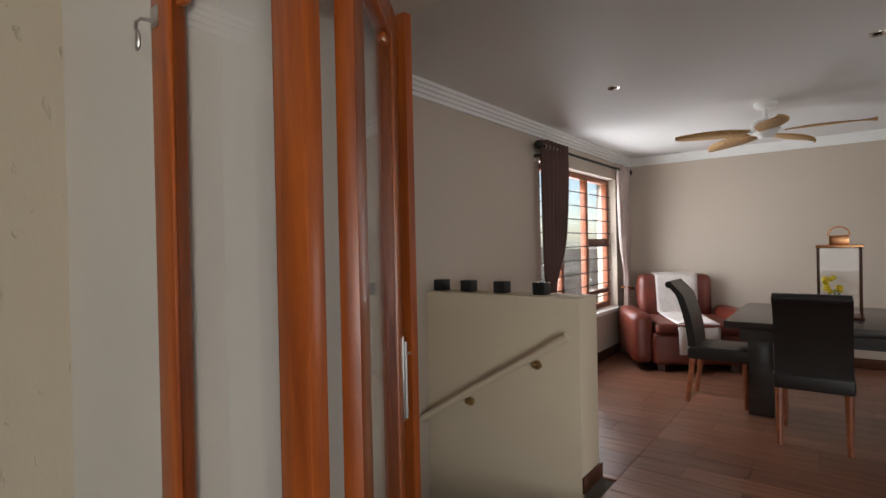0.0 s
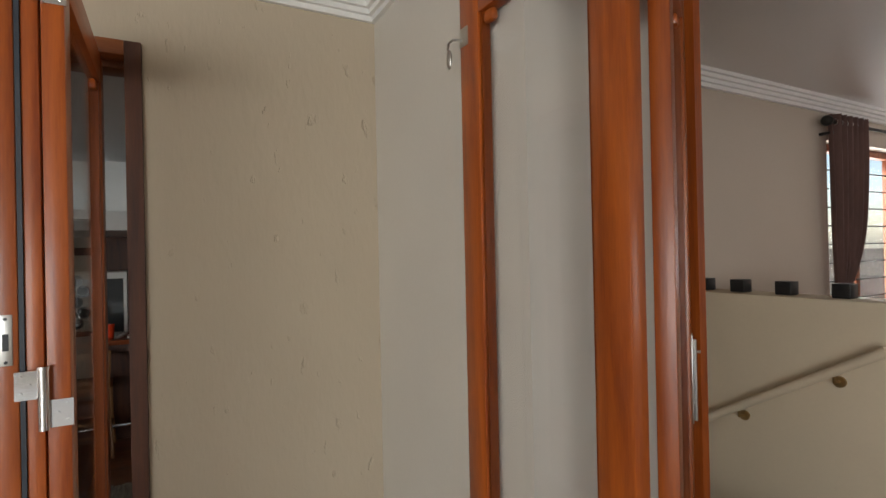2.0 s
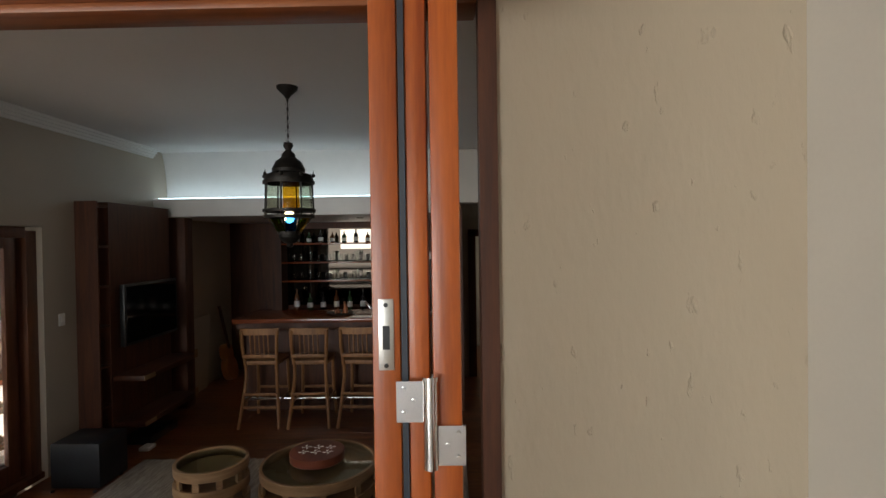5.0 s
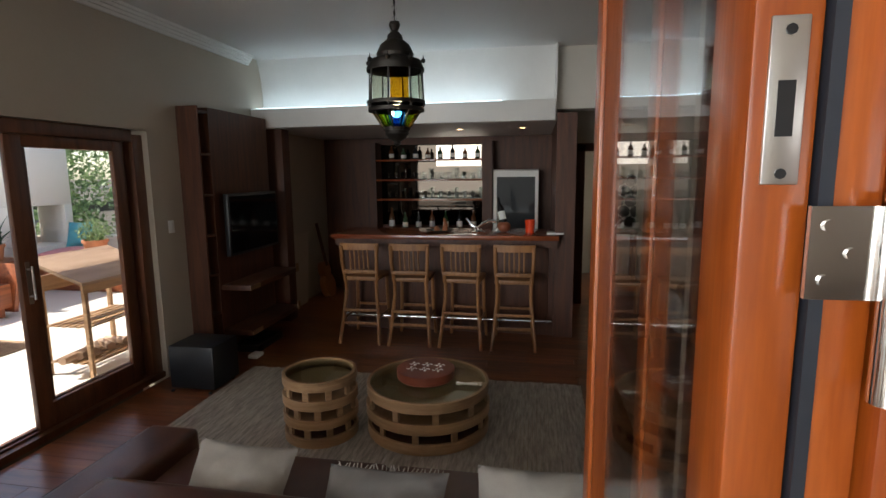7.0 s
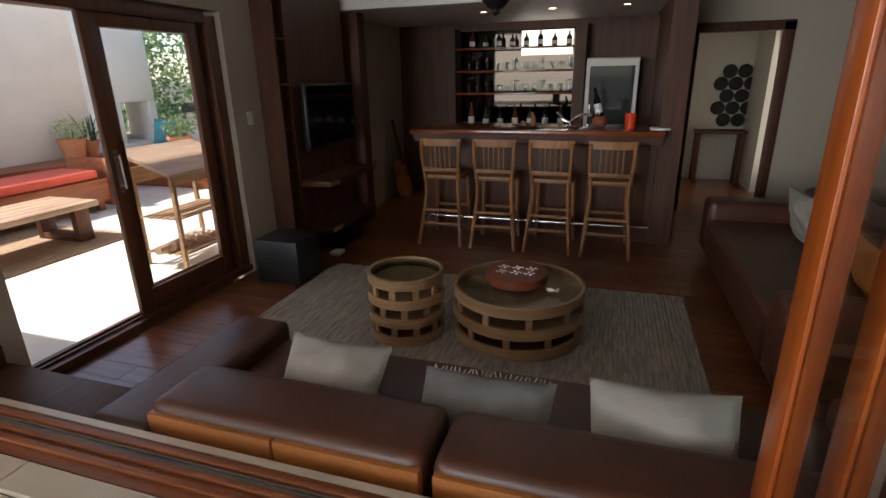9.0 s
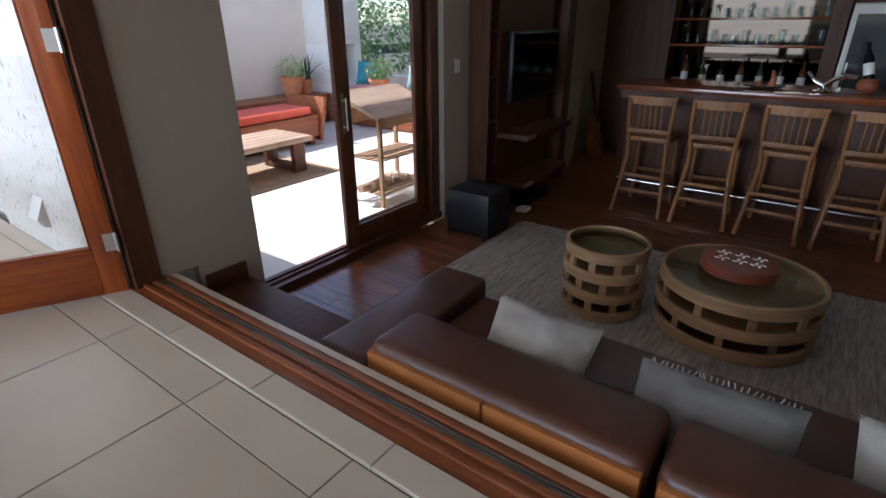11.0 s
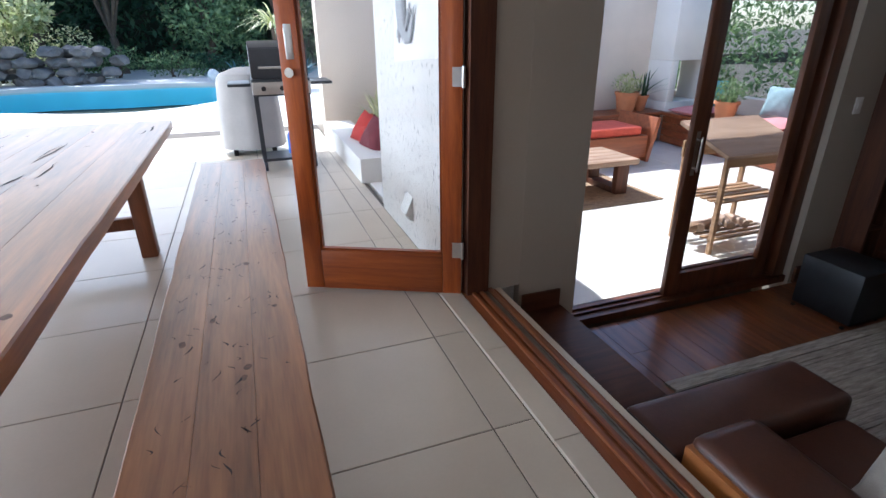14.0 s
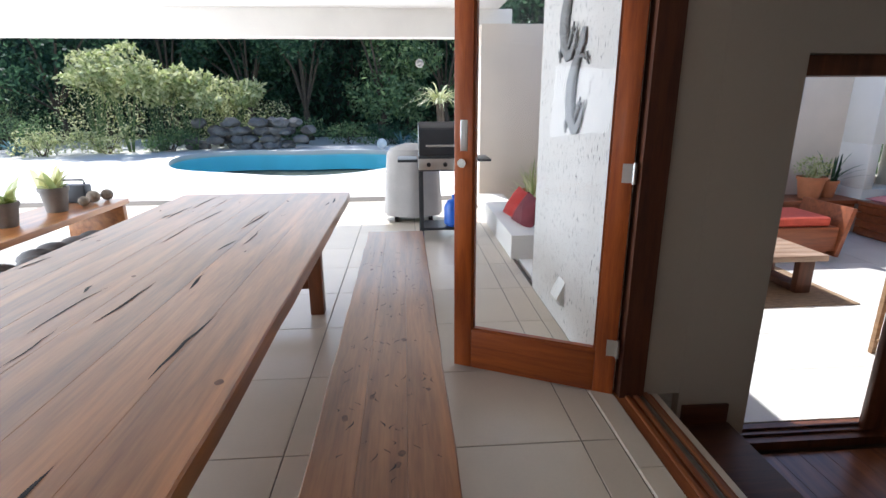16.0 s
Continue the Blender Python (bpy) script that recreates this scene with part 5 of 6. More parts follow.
M_BOTTLE = [plain("bottle_green", (0.02, 0.05, 0.02), 0.1, vary=0.1), plain("bottle_brown", (0.09, 0.03, 0.01), 0.1, vary=0.1), plain("bottle_black", (0.01, 0.01, 0.012), 0.15, vary=0.1)]
for k in range(8):
    bottle(7.2, 1.0 + 0.18 * k, LF + 1.95, 0.036, 0.16 + 0.05 * rnd.random(), M_BOTTLE[k % 3], "dark spirit bottle on the upper bar shelf")
for k in range(7):
    bottle(7.1, 1.05 + 0.2 * k, LF + 0.941, 0.04, 0.26 + 0.08 * rnd.random(), M_BOTTLE[(k + 1) % 3], "dark bottle on the back counter")
# drinks fridge
fr_ = thing("drinks_fridge", (0, 0, LF), "tall glass-door drinks fridge behind the bar", "fridge")
quick("cabinet", M_METAL, (6.98, 0.14, 0, 7.34, 0.76, 1.80), parent=fr_, bev=0.01)
quick("door_frame", M_WHITE, (6.95, 0.15, 0.05, 6.978, 0.19, 1.78), (6.95, 0.71, 0.05, 6.978, 0.75, 1.78), (6.95, 0.19, 1.70, 6.978, 0.71, 1.78), (6.95, 0.19, 0.05, 6.978, 0.71, 0.12), parent=fr_)
quick("door_glass", plain("fridge_glass", (0.05, 0.055, 0.06), 0.05, vary=0.05), (6.958, 0.191, 0.121, 6.974, 0.709, 1.699), parent=fr_)
quick("door_handle", M_CHROME, (6.92, 0.68, 0.8, 6.948, 0.70, 1.25), parent=fr_)
# things on the counter
BT = LF + 1.111
rc = thing("red_cup", (5.42, 0.24, BT), "translucent red plastic cup on the bar top", "cup")
bm = bmesh.new()
lathe(bm, [(0.045, 0), (0.055, 0.14), (0.05, 0.14), (0.042, 0.01), (0, 0.01)], 20)
part("beaker", bm, plain("red_plastic", (0.75, 0.06, 0.015), 0.25, vary=0.05), rc)
wb = thing("wine_bottle_holder", (5.45, 0.52, BT), "wine bottle tilted in a round clay holder", "wine holder")
bm = bmesh.new()
ball(bm, (0, 0, 0.06), 0.075, 1, 1, 0.8, 14)
part("holder", bm, plain("terracotta_dark", (0.25, 0.07, 0.03), 0.6), wb)
bm = bmesh.new()
R = pose(0, 0, 0.09, -14, 10, 0)
lathe(bm, [(0.037, 0), (0.037, 0.17), (0.014, 0.23), (0.014, 0.30), (0, 0.30)], 16, m=R)
part("bottle_body", bm, M_BOTTLE[2], wb)
bm = bmesh.new()
lathe(bm, [(0.0375, 0.05), (0.0375, 0.14)], 16, m=R)
part("paper_label", bm, M_WHITE, wb)
cp = thing("chrome_stand", (5.40, 0.80, BT), "polished chrome bottle stand on the bar top", "bottle stand")
bm = bmesh.new()
lathe(bm, [(0.07, 0), (0.075, 0.01), (0.02, 0.03), (0.015, 0.06)], 18)
tube(bm, [(0, 0, 0.05), (0, -0.06, 0.10), (0, -0.13, 0.13), (0, -0.2, 0.12)], 0.018)
tube(bm, [(0, 0, 0.05), (0, 0.07, 0.08), (0, 0.13, 0.15)], 0.015)
part("stand", bm, M_CHROME, cp)
pl = thing("serving_platter", (5.40, 1.22, BT), "dark platter with carved wooden ornaments on the bar", "platter")
bm = bmesh.new()
lathe(bm, [(0.08, 0), (0.16, 0.025), (0.155, 0.03), (0.08, 0.008), (0, 0.008)], 24)
part("dish", bm, M_IRON, pl)
bm = bmesh.new()
tube(bm, [(0, -0.05, 0.01), (0.01, -0.06, 0.09), (0, -0.045, 0.15)], 0.032, 10, 0.012)
tube(bm, [(0.03, 0.04, 0.01), (0.03, 0.05, 0.06)], 0.035, 10, 0.02)
part("ornament", bm, plain("terracotta", (0.35, 0.12, 0.05), 0.6, vary=0.2), pl)
pp = thing("paper_stack", (5.35, -0.02, BT), "white folded papers on the bar top", "papers")
quick("sheets", M_WHITE, (-0.09, -0.09, 0.0, 0.09, 0.08, 0.015), parent=pp)
# lights in the bulkhead soffit
for y in (0.35, 1.1, 1.85):
    dl = thing("downlight", (6.1, y, 1.88), "small lit recessed downlight over the bar", "downlight", "bar downlights")
    bm = bmesh.new()
    lathe(bm, [(0.03, -0.001), (0.046, -0.006), (0.048, 0.0), (0.03, 0.0), (0.03, -0.001)], 20)
    part("ring", bm, M_CHROME, dl)
    bm = bmesh.new()
    lathe(bm, [(0.0, -0.002), (0.03, -0.002)], 16)
    part("lens", bm, glow("downlight_lens", (1, 0.8, 0.55), 4), dl)
    lamp("downlight_beam", "SPOT", (6.1, y, 1.87), 2.0, (1, 0.74, 0.45), 0.03, (6.1, y, 0), 100)
ls = thing("cove_strip_light", (0, 0, 0), "cool white strip light along the bulkhead lip", "strip light")
quick("strip", glow("cool_strip", (0.62, 0.85, 1.0), 3.0), (5.40, 0.55, 2.091, 5.418, 3.35, 2.106), parent=ls)
lamp("cove_glow", "AREA", (5.45, 1.95, 2.09), 0.9, (0.68, 0.87, 1.0), (2.9, 0.03), (5.75, 1.95, 2.6))
# posts, guitar and boards in the nook left of the bar
pt = thing("timber_post", (0, 0, LF), "dark timber post beside the wall unit", "post")
quick("shaft", M_DARK, (5.44, 3.07, 0, 5.62, 3.358, 2.279), parent=pt, bev=0.004)
bd = thing("leaning_board", (0, 0, LF), "pale board leaning on the nook wall", "board")
bm = bmesh.new()
box(bm, 0, -0.02, 0, 0.62, 0.0, 1.0, bev=0.004, m=pose(5.75, 3.30, 0.002, 3, 0, 0))
part("panel", bm, M_WALLDINE, bd)
gt = thing("guitar", (6.75, 3.1, LF), "small acoustic guitar leaning in the nook", "guitar")
bm = bmesh.new()
R = pose(0, 0, 0.0, -12, 0, 0)
for cz, r in ((0.17, 0.17), (0.40, 0.125)):
    rod(bm, R @ Vector((0, -0.045, cz)), R @ Vector((0, 0.045, cz)), r, n=24)
part("sound_box", bm, plain("guitar_top", (0.36, 0.13, 0.04), 0.3, vary=0.1), gt)
bm = bmesh.new()
box(bm, -0.025, -0.06, 0.45, 0.025, -0.035, 0.95, m=R)
box(bm, -0.035, -0.055, 0.95, 0.035, -0.04, 1.08, m=R)
part("neck", bm, M_DARK, gt)
# passage door, mirror and console
setting("door_frame_passage", M_DARK, "dark timber door frame", (6.77, -0.44, LF, 6.80, -0.33, 1.70), (6.77, -1.36, LF, 6.80, -1.25, 1.70), (6.77, -1.36, 1.62, 6.80, -0.33, 1.72), bev=0.003)
sw = thing("light_switch", (3.86, 3.358, 0.91), "white light switch plate on the lounge wall", "switch")
quick("plate", M_WHITE, (-0.035, -0.008, -0.055, 0.035, 0, 0.055), parent=sw, bev=0.002)
quick("rocker", M_WHITE, (-0.012, -0.012, -0.02, 0.012, -0.008, 0.02), parent=sw)
pd = thing("passage_door", (7.6, -0.385, LF), "white panelled passage door", "door")
quick("slab", M_WHITE, (0, -0.02, 0.01, 0.8, 0.0, 1.98), parent=pd, bev=0.003)
quick("door_handle", M_CHROME, (0.06, -0.06, 0.98, 0.18, -0.045, 1.0), (0.06, -0.045, 0.98, 0.075, -0.02, 1.0), parent=pd)
lt = thing("lattice_ornament", (8.985, -1.30, 0.86), "dark openwork ring lattice hung on the passage wall", "ornament")
for r_, k in [(r_, k) for r_ in range(5) for k in range(2 + r_ % 2)]:
    bm = bmesh.new()
    lathe(bm, [(0.078, -0.008), (0.098, -0.008), (0.098, 0.008), (0.078, 0.008), (0.078, -0.008)], 16, m=pose(0, (k - (1 + r_ % 2) / 2) * 0.20, (r_ - 2) * 0.175, 0, 90, 0))
    bmesh.ops.remove_doubles(bm, verts=bm.verts, dist=1e-5)
    part("ring", bm, M_IRON, lt)
ht = thing("hall_table", (8.75, -1.2, LF), "narrow dark timber hall table in the passage", "table")
quick("tabletop", M_DARKH, (-0.17, -0.28, 0.74, 0.20, 0.40, 0.78), parent=ht, bev=0.004)
for x, y in ((-0.15, -0.26), (0.13, -0.26), (-0.15, 0.33), (0.13, 0.33)):
    quick("leg", M_DARK, (x, y, 0, x + 0.05, y + 0.05, 0.739), parent=ht, bev=0.003)
# side sofa along the south of the lounge
s2 = thing("side_sofa", (0, 0, LF), "dark brown leather sofa beside the rug", "sofa")
for nm, b, r in (("seat", (2.9, -1.15, 0.08, 4.9, -0.45, 0.40), 0.06), ("backrest", (2.9, -1.45, 0.08, 4.9, -1.12, 0.72), 0.08), ("arm", (4.88, -1.45, 0.08, 5.16, -0.45, 0.56), 0.07), ("arm", (2.64, -1.45, 0.08, 2.92, -0.45, 0.56), 0.07)):
    bm = bmesh.new()
    soft_box(bm, *b, r, 4)
    part(nm, bm, M_LEATHER, s2)
for corner in ((2.75, -0.6, 0, 2.82, -0.53, 0.085), (4.98, -0.6, 0, 5.05, -0.53, 0.085), (2.75, -1.4, 0, 2.82, -1.33, 0.085), (4.98, -1.4, 0, 5.05, -1.33, 0.085)):
    quick("foot", M_DARK, corner, parent=s2)
cushion(4.2, -0.98, LF + 0.60, 0.46, 0.44, 0.17, -22, 4, 0, M_LINEN, "pale linen cushion on the side sofa")
cushion(3.1, -0.96, LF + 0.60, 0.44, 0.42, 0.16, -22, -6, 0, M_LEATHERT, "tan leather cushion on the side sofa")
# game board tray on the big drum table
tray = thing("tray", (3.16, 0.92, LF + 0.353), "round red-brown lidded box with patterned top", "tray")
bm = bmesh.new()
lathe(bm, [(0.0, 0), (0.19, 0), (0.20, 0.01), (0.20, 0.065), (0.185, 0.07), (0.0, 0.07)], 32)
part("box", bm, plain("red_lacquer", (0.20, 0.05, 0.025), 0.35, vary=0.2), tray)
for i in range(3):
    for j in range(2):
        x, y = -0.045 + 0.09 * j, -0.09 + 0.09 * i
        bm = bmesh.new()
        for q in range(4):
            a = math.pi / 2 * q
            tube(bm, [(x + 0.010 * math.cos(a), y + 0.010 * math.sin(a), 0.071), (x + 0.026 * math.cos(a + 0.6), y + 0.026 * math.sin(a + 0.6), 0.071), (x + 0.036 * math.cos(a + 0.1), y + 0.036 * math.sin(a + 0.1), 0.071)], 0.0035, 5)
        part("inlay", bm, M_WHITE, tray, "white scrolled inlay")
# set-top box and shoe on the floor of the unit
db = thing("media_player", (4.35, 2.88, LF), "black media player on the floor under the unit", "player")
quick("case", M_BLACK, (0, 0, 0.0, 0.5, 0.28, 0.07), parent=db, bev=0.004)
ad = thing("router", (4.18, 2.80, LF), "small white box with cable under the wall unit", "router")
quick("case", M_WHITE, (0, 0, 0.0, 0.13, 0.10, 0.035), parent=ad, bev=0.008)

# ---- patio edge and low patio ----
gr = thing("gas_barbecue", (0.34, 6.95, 0), "grey gas barbecue on wheels with closed hood", "barbecue")
M_GREYM = plain("grey_enamel", (0.04, 0.042, 0.046), 0.4, 0.3, vary=0.15)
bm = bmesh.new()
hood = [(-0.22, 0.95), (-0.23, 1.08), (-0.17, 1.24), (-0.05, 1.31), (0.10, 1.30), (0.20, 1.20), (0.23, 1.02), (0.23, 0.95)]
a = [bm.verts.new((-0.28, y, z)) for y, z in hood]
b = [bm.verts.new((0.28, y, z)) for y, z in hood]
for i in range(len(hood)):
    j = (i + 1) % len(hood)
    bm.faces.new((a[i], a[j], b[j], b[i]))
bm.faces.new(a), bm.faces.new(b)
bmesh.ops.bevel(bm, geom=bm.edges[:], offset=0.01, segments=2, affect="EDGES")
part("hood", bm, M_GREYM, gr)
bm = bmesh.new()
rod(bm, (-0.2, -0.28, 1.06), (0.2, -0.28, 1.06), 0.012)
for x in (-0.2, 0.2):
    rod(bm, (x, -0.28, 1.06), (x, -0.22, 1.06), 0.008)
part("hood_handle", bm, M_METAL, gr)
quick("firebox", M_GREYM, (-0.29, -0.24, 0.78, 0.29, 0.24, 0.948), parent=gr, bev=0.01)
quick("control_panel", M_METAL, (-0.29, -0.27, 0.80, 0.29, -0.241, 0.92), parent=gr, bev=0.004)
for x in (-0.18, 0.0, 0.18):
    bm = bmesh.new()
    rod(bm, (x, -0.27, 0.86), (x, -0.30, 0.86), 0.024)
    part("knob", bm, M_BLACK, gr)
for s in (-1, 1):
    quick("side_shelf", M_GREYM, (s * 0.30, -0.22, 0.88, s * 0.52, 0.22, 0.91), parent=gr, bev=0.006)
    for y in (-0.2, 0.2):
        quick("leg", M_GREYM, (s * 0.26 - 0.02, y - 0.02, 0.06, s * 0.26 + 0.02, y + 0.02, 0.78), parent=gr)
    for y in (-0.2, 0.2):
        bm = bmesh.new()
        rod(bm, (s * 0.26 - 0.02, y, 0.05), (s * 0.26 + 0.02, y, 0.05), 0.05, n=18)
        part("wheel", bm, M_RUBBER, gr)
quick("shelf", M_GREYM, (-0.26, -0.2, 0.10, 0.26, 0.2, 0.13), parent=gr)
gb = thing("gas_bottle", (0.46, 6.86, 0.131), "blue gas bottle on the barbecue shelf", "gas bottle")
bm = bmesh.new()
lathe(bm, [(0.09, 0), (0.12, 0.03), (0.12, 0.22), (0.08, 0.29), (0.03, 0.31), (0.03, 0.36), (0, 0.36)], 20)
part("cylinder", bm, plain("blue_enamel", (0.02, 0.12, 0.55), 0.35, vary=0.1), gb)
bm = bmesh.new()
tube(bm, [(0, 0, 0.35), (0.05, -0.08, 0.45), (0.1, -0.08, 0.55), (0.02, -0.05, 0.66)], 0.01)
part("hose", bm, plain("orange_hose", (0.7, 0.14, 0.03), 0.5), gb)
cv = thing("covered_grill", (0.0, 7.85, 0), "pale grey fabric cover over a grill", "cover")
bm = bmesh.new()
nr, nt = 14, 40
rings = []
for i in range(nr + 1):
    u = i / nr
    z = 0.08 + 0.92 * u
    rr = (0.38 - 0.05 * u) * (1 if u < 0.85 else math.sqrt(max(0.02, 1 - ((u - 0.85) / 0.16) ** 2)))
    rings.append([bm.verts.new(((rr + 0.018 * math.sin(9 * t_ + u) * (1 - 0.7 * u)) * math.cos(t_), (0.8 * rr + 0.018 * math.sin(7 * t_) * (1 - 0.7 * u)) * math.sin(t_), z)) for t_ in [2 * math.pi * k / nt for k in range(nt)]])
for p, q in zip(rings, rings[1:]):
    for k in range(nt):
        bm.faces.new((p[k], p[(k + 1) % nt], q[(k + 1) % nt], q[k]))
bm.faces.new(rings[-1])
part("fabric", bm, plain("grey_canvas", (0.42, 0.40, 0.38), 0.9, vary=0.1, scale=4, bump=0.15), cv)
for corner in ((-0.25, -0.2, 0, -0.2, 0.2, 0.15), (0.2, -0.2, 0, 0.25, 0.2, 0.15)):
    quick("frame_foot", M_IRON, corner, parent=cv)
# metal geckos and a foot light on the pillar
M_PEWTER = plain("pewter", (0.20, 0.20, 0.20), 0.45, 0.8, vary=0.6, scale=60, bump=0.8, fine=140)
for y, z in ((4.22, 1.62), (4.42, 2.06)):
    gk = tagged(new("gecko_ornament"), "dark patterned metal gecko wall ornament on the pillar", "ornament", "wall geckos")
    gk.matrix_world = pose(0.945, y, z)
    bm = bmesh.new()
    # head at the top, the body bows away and the tail curls back up
    line = [(-0.10, 0.31), (-0.085, 0.25), (-0.04, 0.18), (0.03, 0.10), (0.075, 0.0), (0.085, -0.10), (0.05, -0.20), (-0.01, -0.26), (-0.07, -0.26), (-0.11, -0.21), (-0.15, -0.14), (-0.19, -0.09)]
    fat = [0.022, 0.042, 0.034, 0.052, 0.066, 0.068, 0.060, 0.046, 0.034, 0.024, 0.014, 0.004]
    rings = []
    for i, ((py, pz), r) in enumerate(zip(line, fat)):
        d = Vector((0, line[min(i + 1, 11)][0] - line[max(i - 1, 0)][0], line[min(i + 1, 11)][1] - line[max(i - 1, 0)][1])).normalized()
        n_ = Vector((0, -d.z, d.y))
        rings.append([bm.verts.new(Vector((0.45 * r * math.cos(t_), py, pz)) + n_ * (r * math.sin(t_))) for t_ in [2 * math.pi * k / 12 for k in range(12)]])
    for p, q in zip(rings, rings[1:]):
        for k in range(12):
            bm.faces.new((p[k], p[(k + 1) % 12], q[(k + 1) % 12], q[k]))
    bm.faces.new(rings[0]), bm.faces.new(rings[-1])
    for py, pz, dy, dz in ((-0.03, 0.16, -0.13, -0.02), (-0.05, 0.19, 0.10, 0.08), (0.03, -0.21, -0.12, 0.10), (0.06, -0.17, 0.09, -0.09)):
        tube(bm, [(0, py, pz), (0, py + dy * 0.55, pz + dz * 0.1), (0, py + dy, pz + dz)], 0.014, 6)
        for f in (-0.035, 0, 0.035):
            tube(bm, [(0, py + dy, pz + dz), (0, py + dy * 1.25 + f * 0.5, pz + dz + f)], 0.007, 5)
    part("body", bm, M_PEWTER, gk)
fl = thing("foot_light", (0.96, 4.30, 0.25), "angular steel wall foot light on the pillar", "wall light")
bm = bmesh.new()
v = [bm.verts.new(p) for p in ((0, -0.075, -0.09), (0, 0.075, -0.09), (0, 0.075, 0.09), (0, -0.075, 0.09), (-0.055, -0.075, -0.03), (-0.055, 0.075, -0.03))]
for f in ((0, 1, 2, 3), (3, 2, 5, 4), (4, 5, 1, 0), (0, 3, 4), (1, 5, 2)):
    bm.faces.new([v[i] for i in f])
part("hood", bm, M_METAL, fl)
quick("diffuser", M_LINEN, (-0.02, -0.05, -0.085, -0.001, 0.05, -0.07), parent=fl)
# console on the far side of the table with plant, radio and stones
cs = thing("patio_console", (0, 0, 0), "low chunky timber console bench at the patio edge", "console")
quick("tabletop", M_TABLE, (-4.0, 4.9, 0.40, -3.32, 7.2, 0.46), parent=cs, bev=0.006)
for y in (4.95, 7.08):
    quick("side", M_TABLE, (-3.98, y, 0, -3.34, y + 0.07, 0.40), parent=cs, bev=0.004)
for k in range(7):
    rnd = random.Random(k)
    sb = thing("shoe_bag", (-3.55 + rnd.uniform(-0.1, 0.12), 5.25 + k * 0.24, 0), "grey rolled canvas bundle under the console", "bundle", "bundles under the console")
    bm = bmesh.new()
    ball(bm, (0, 0, 0.10), 0.16, 1.2, 0.85, 0.62, 12)
    part("cloth", bm, M_GREYLINEN, sb)
rd = thing("radio", (-3.78, 6.98, 0.461), "grey portable radio on the console", "radio")
quick("case", M_GREYM, (-0.16, -0.07, 0, 0.16, 0.07, 0.2), parent=rd, bev=0.02)
bm = bmesh.new()
tube(bm, [(-0.13, 0, 0.2), (-0.12, 0, 0.25), (0.12, 0, 0.25), (0.13, 0, 0.2)], 0.01)
part("handle", bm, M_BLACK, rd)
for k, (x, y, r) in enumerate(((-3.55, 6.74, 0.055), (-3.56, 6.94, 0.07), (-3.50, 7.10, 0.065))):
    sb = thing("stone_ball", (x, y, 0.461), "rough stone ball on the console", "ornament", "stone balls")
    bm = bmesh.new()
    ball(bm, (0, 0, r * 0.95), r, 1, 1, 0.95, 14)
    part("ball", bm, plain("rough_stone", (0.22, 0.18, 0.14), 0.85, vary=0.4, scale=25, bump=0.6), sb)


# ---- plants ----
def leaves_mesh(name, mat, parent, spots, seed, flat=0.0):
    """Many small folded leaves: spots are rows of centre, spread, count, leaf length."""
    r = np.random.RandomState(seed)
    V, F = [], []
    for (c, s, cnt, ln) in spots:
        d = r.normal(size=(cnt, 3))
        d /= np.linalg.norm(d, axis=1)[:, None]
        rad = r.uniform(0.35, 1.0, (cnt, 1)) ** 0.5
        p = np.array(c) + d * rad * np.array(s)
        for q in p:
            a = r.normal(size=3)
            a[2] -= flat
            a /= np.linalg.norm(a)
            b = np.cross(a, r.normal(size=3))
            b /= np.linalg.norm(b)
            k = ln * r.uniform(0.6, 1.3)
            i = len(V)
            V += [q, q + a * k * 0.5 + b * k * 0.22, q + a * k, q + a * k * 0.5 - b * k * 0.22]
            F.append((i, i + 1, i + 2, i + 3))
    me = bpy.data.meshes.new(name)
    me.from_pydata([tuple(v) for v in V], [], F)
    me.materials.append(mat)
    ob = new(name, me)
    ob.parent = parent
    return ob


def blades_mesh(name, mat, parent, n, length, width, seed, droop=0.5, up=0.6, z=0.0, spread=0.05):
    """Strap leaves that arch out from one crown."""
    r = random.Random(seed)
    bm = bmesh.new()
    for k in range(n):
        a, L_, e = r.uniform(0, 2 * math.pi), length * r.uniform(0.6, 1.1), up * r.uniform(0.6, 1.3)
        ox, oy = r.uniform(-spread, spread), r.uniform(-spread, spread)
        prev = None
        for i in range(6):
            u = i / 5
            h = L_ * (e * u - droop * u * u)
            o = L_ * u * math.sqrt(max(0.05, 1 - min(0.9, e * e)))
            w = width * (1 - u) ** 0.6 * (0.5 + min(0.5, 2 * u))
            c = Vector((ox + o * math.cos(a), oy + o * math.sin(a), z + h))
            s = Vector((-math.sin(a), math.cos(a), 0)) * w
            cur = (bm.verts.new(c - s), bm.verts.new(c + s))
            if prev:
                bm.faces.new((prev[0], prev[1], cur[1], cur[0]))
            prev = cur
    return part(name, bm, mat, parent)


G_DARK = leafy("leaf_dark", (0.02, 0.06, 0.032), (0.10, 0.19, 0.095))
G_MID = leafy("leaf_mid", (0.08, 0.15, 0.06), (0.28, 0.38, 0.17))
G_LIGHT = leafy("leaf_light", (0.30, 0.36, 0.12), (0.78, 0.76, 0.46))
G_BLUE = leafy("leaf_bluish", (0.06, 0.14, 0.16), (0.20, 0.36, 0.40))
M_BARK = plain("bark", (0.11, 0.08, 0.055), 0.9, vary=0.4, scale=8, bump=0.6, stretch=(3, 3, 0.5))


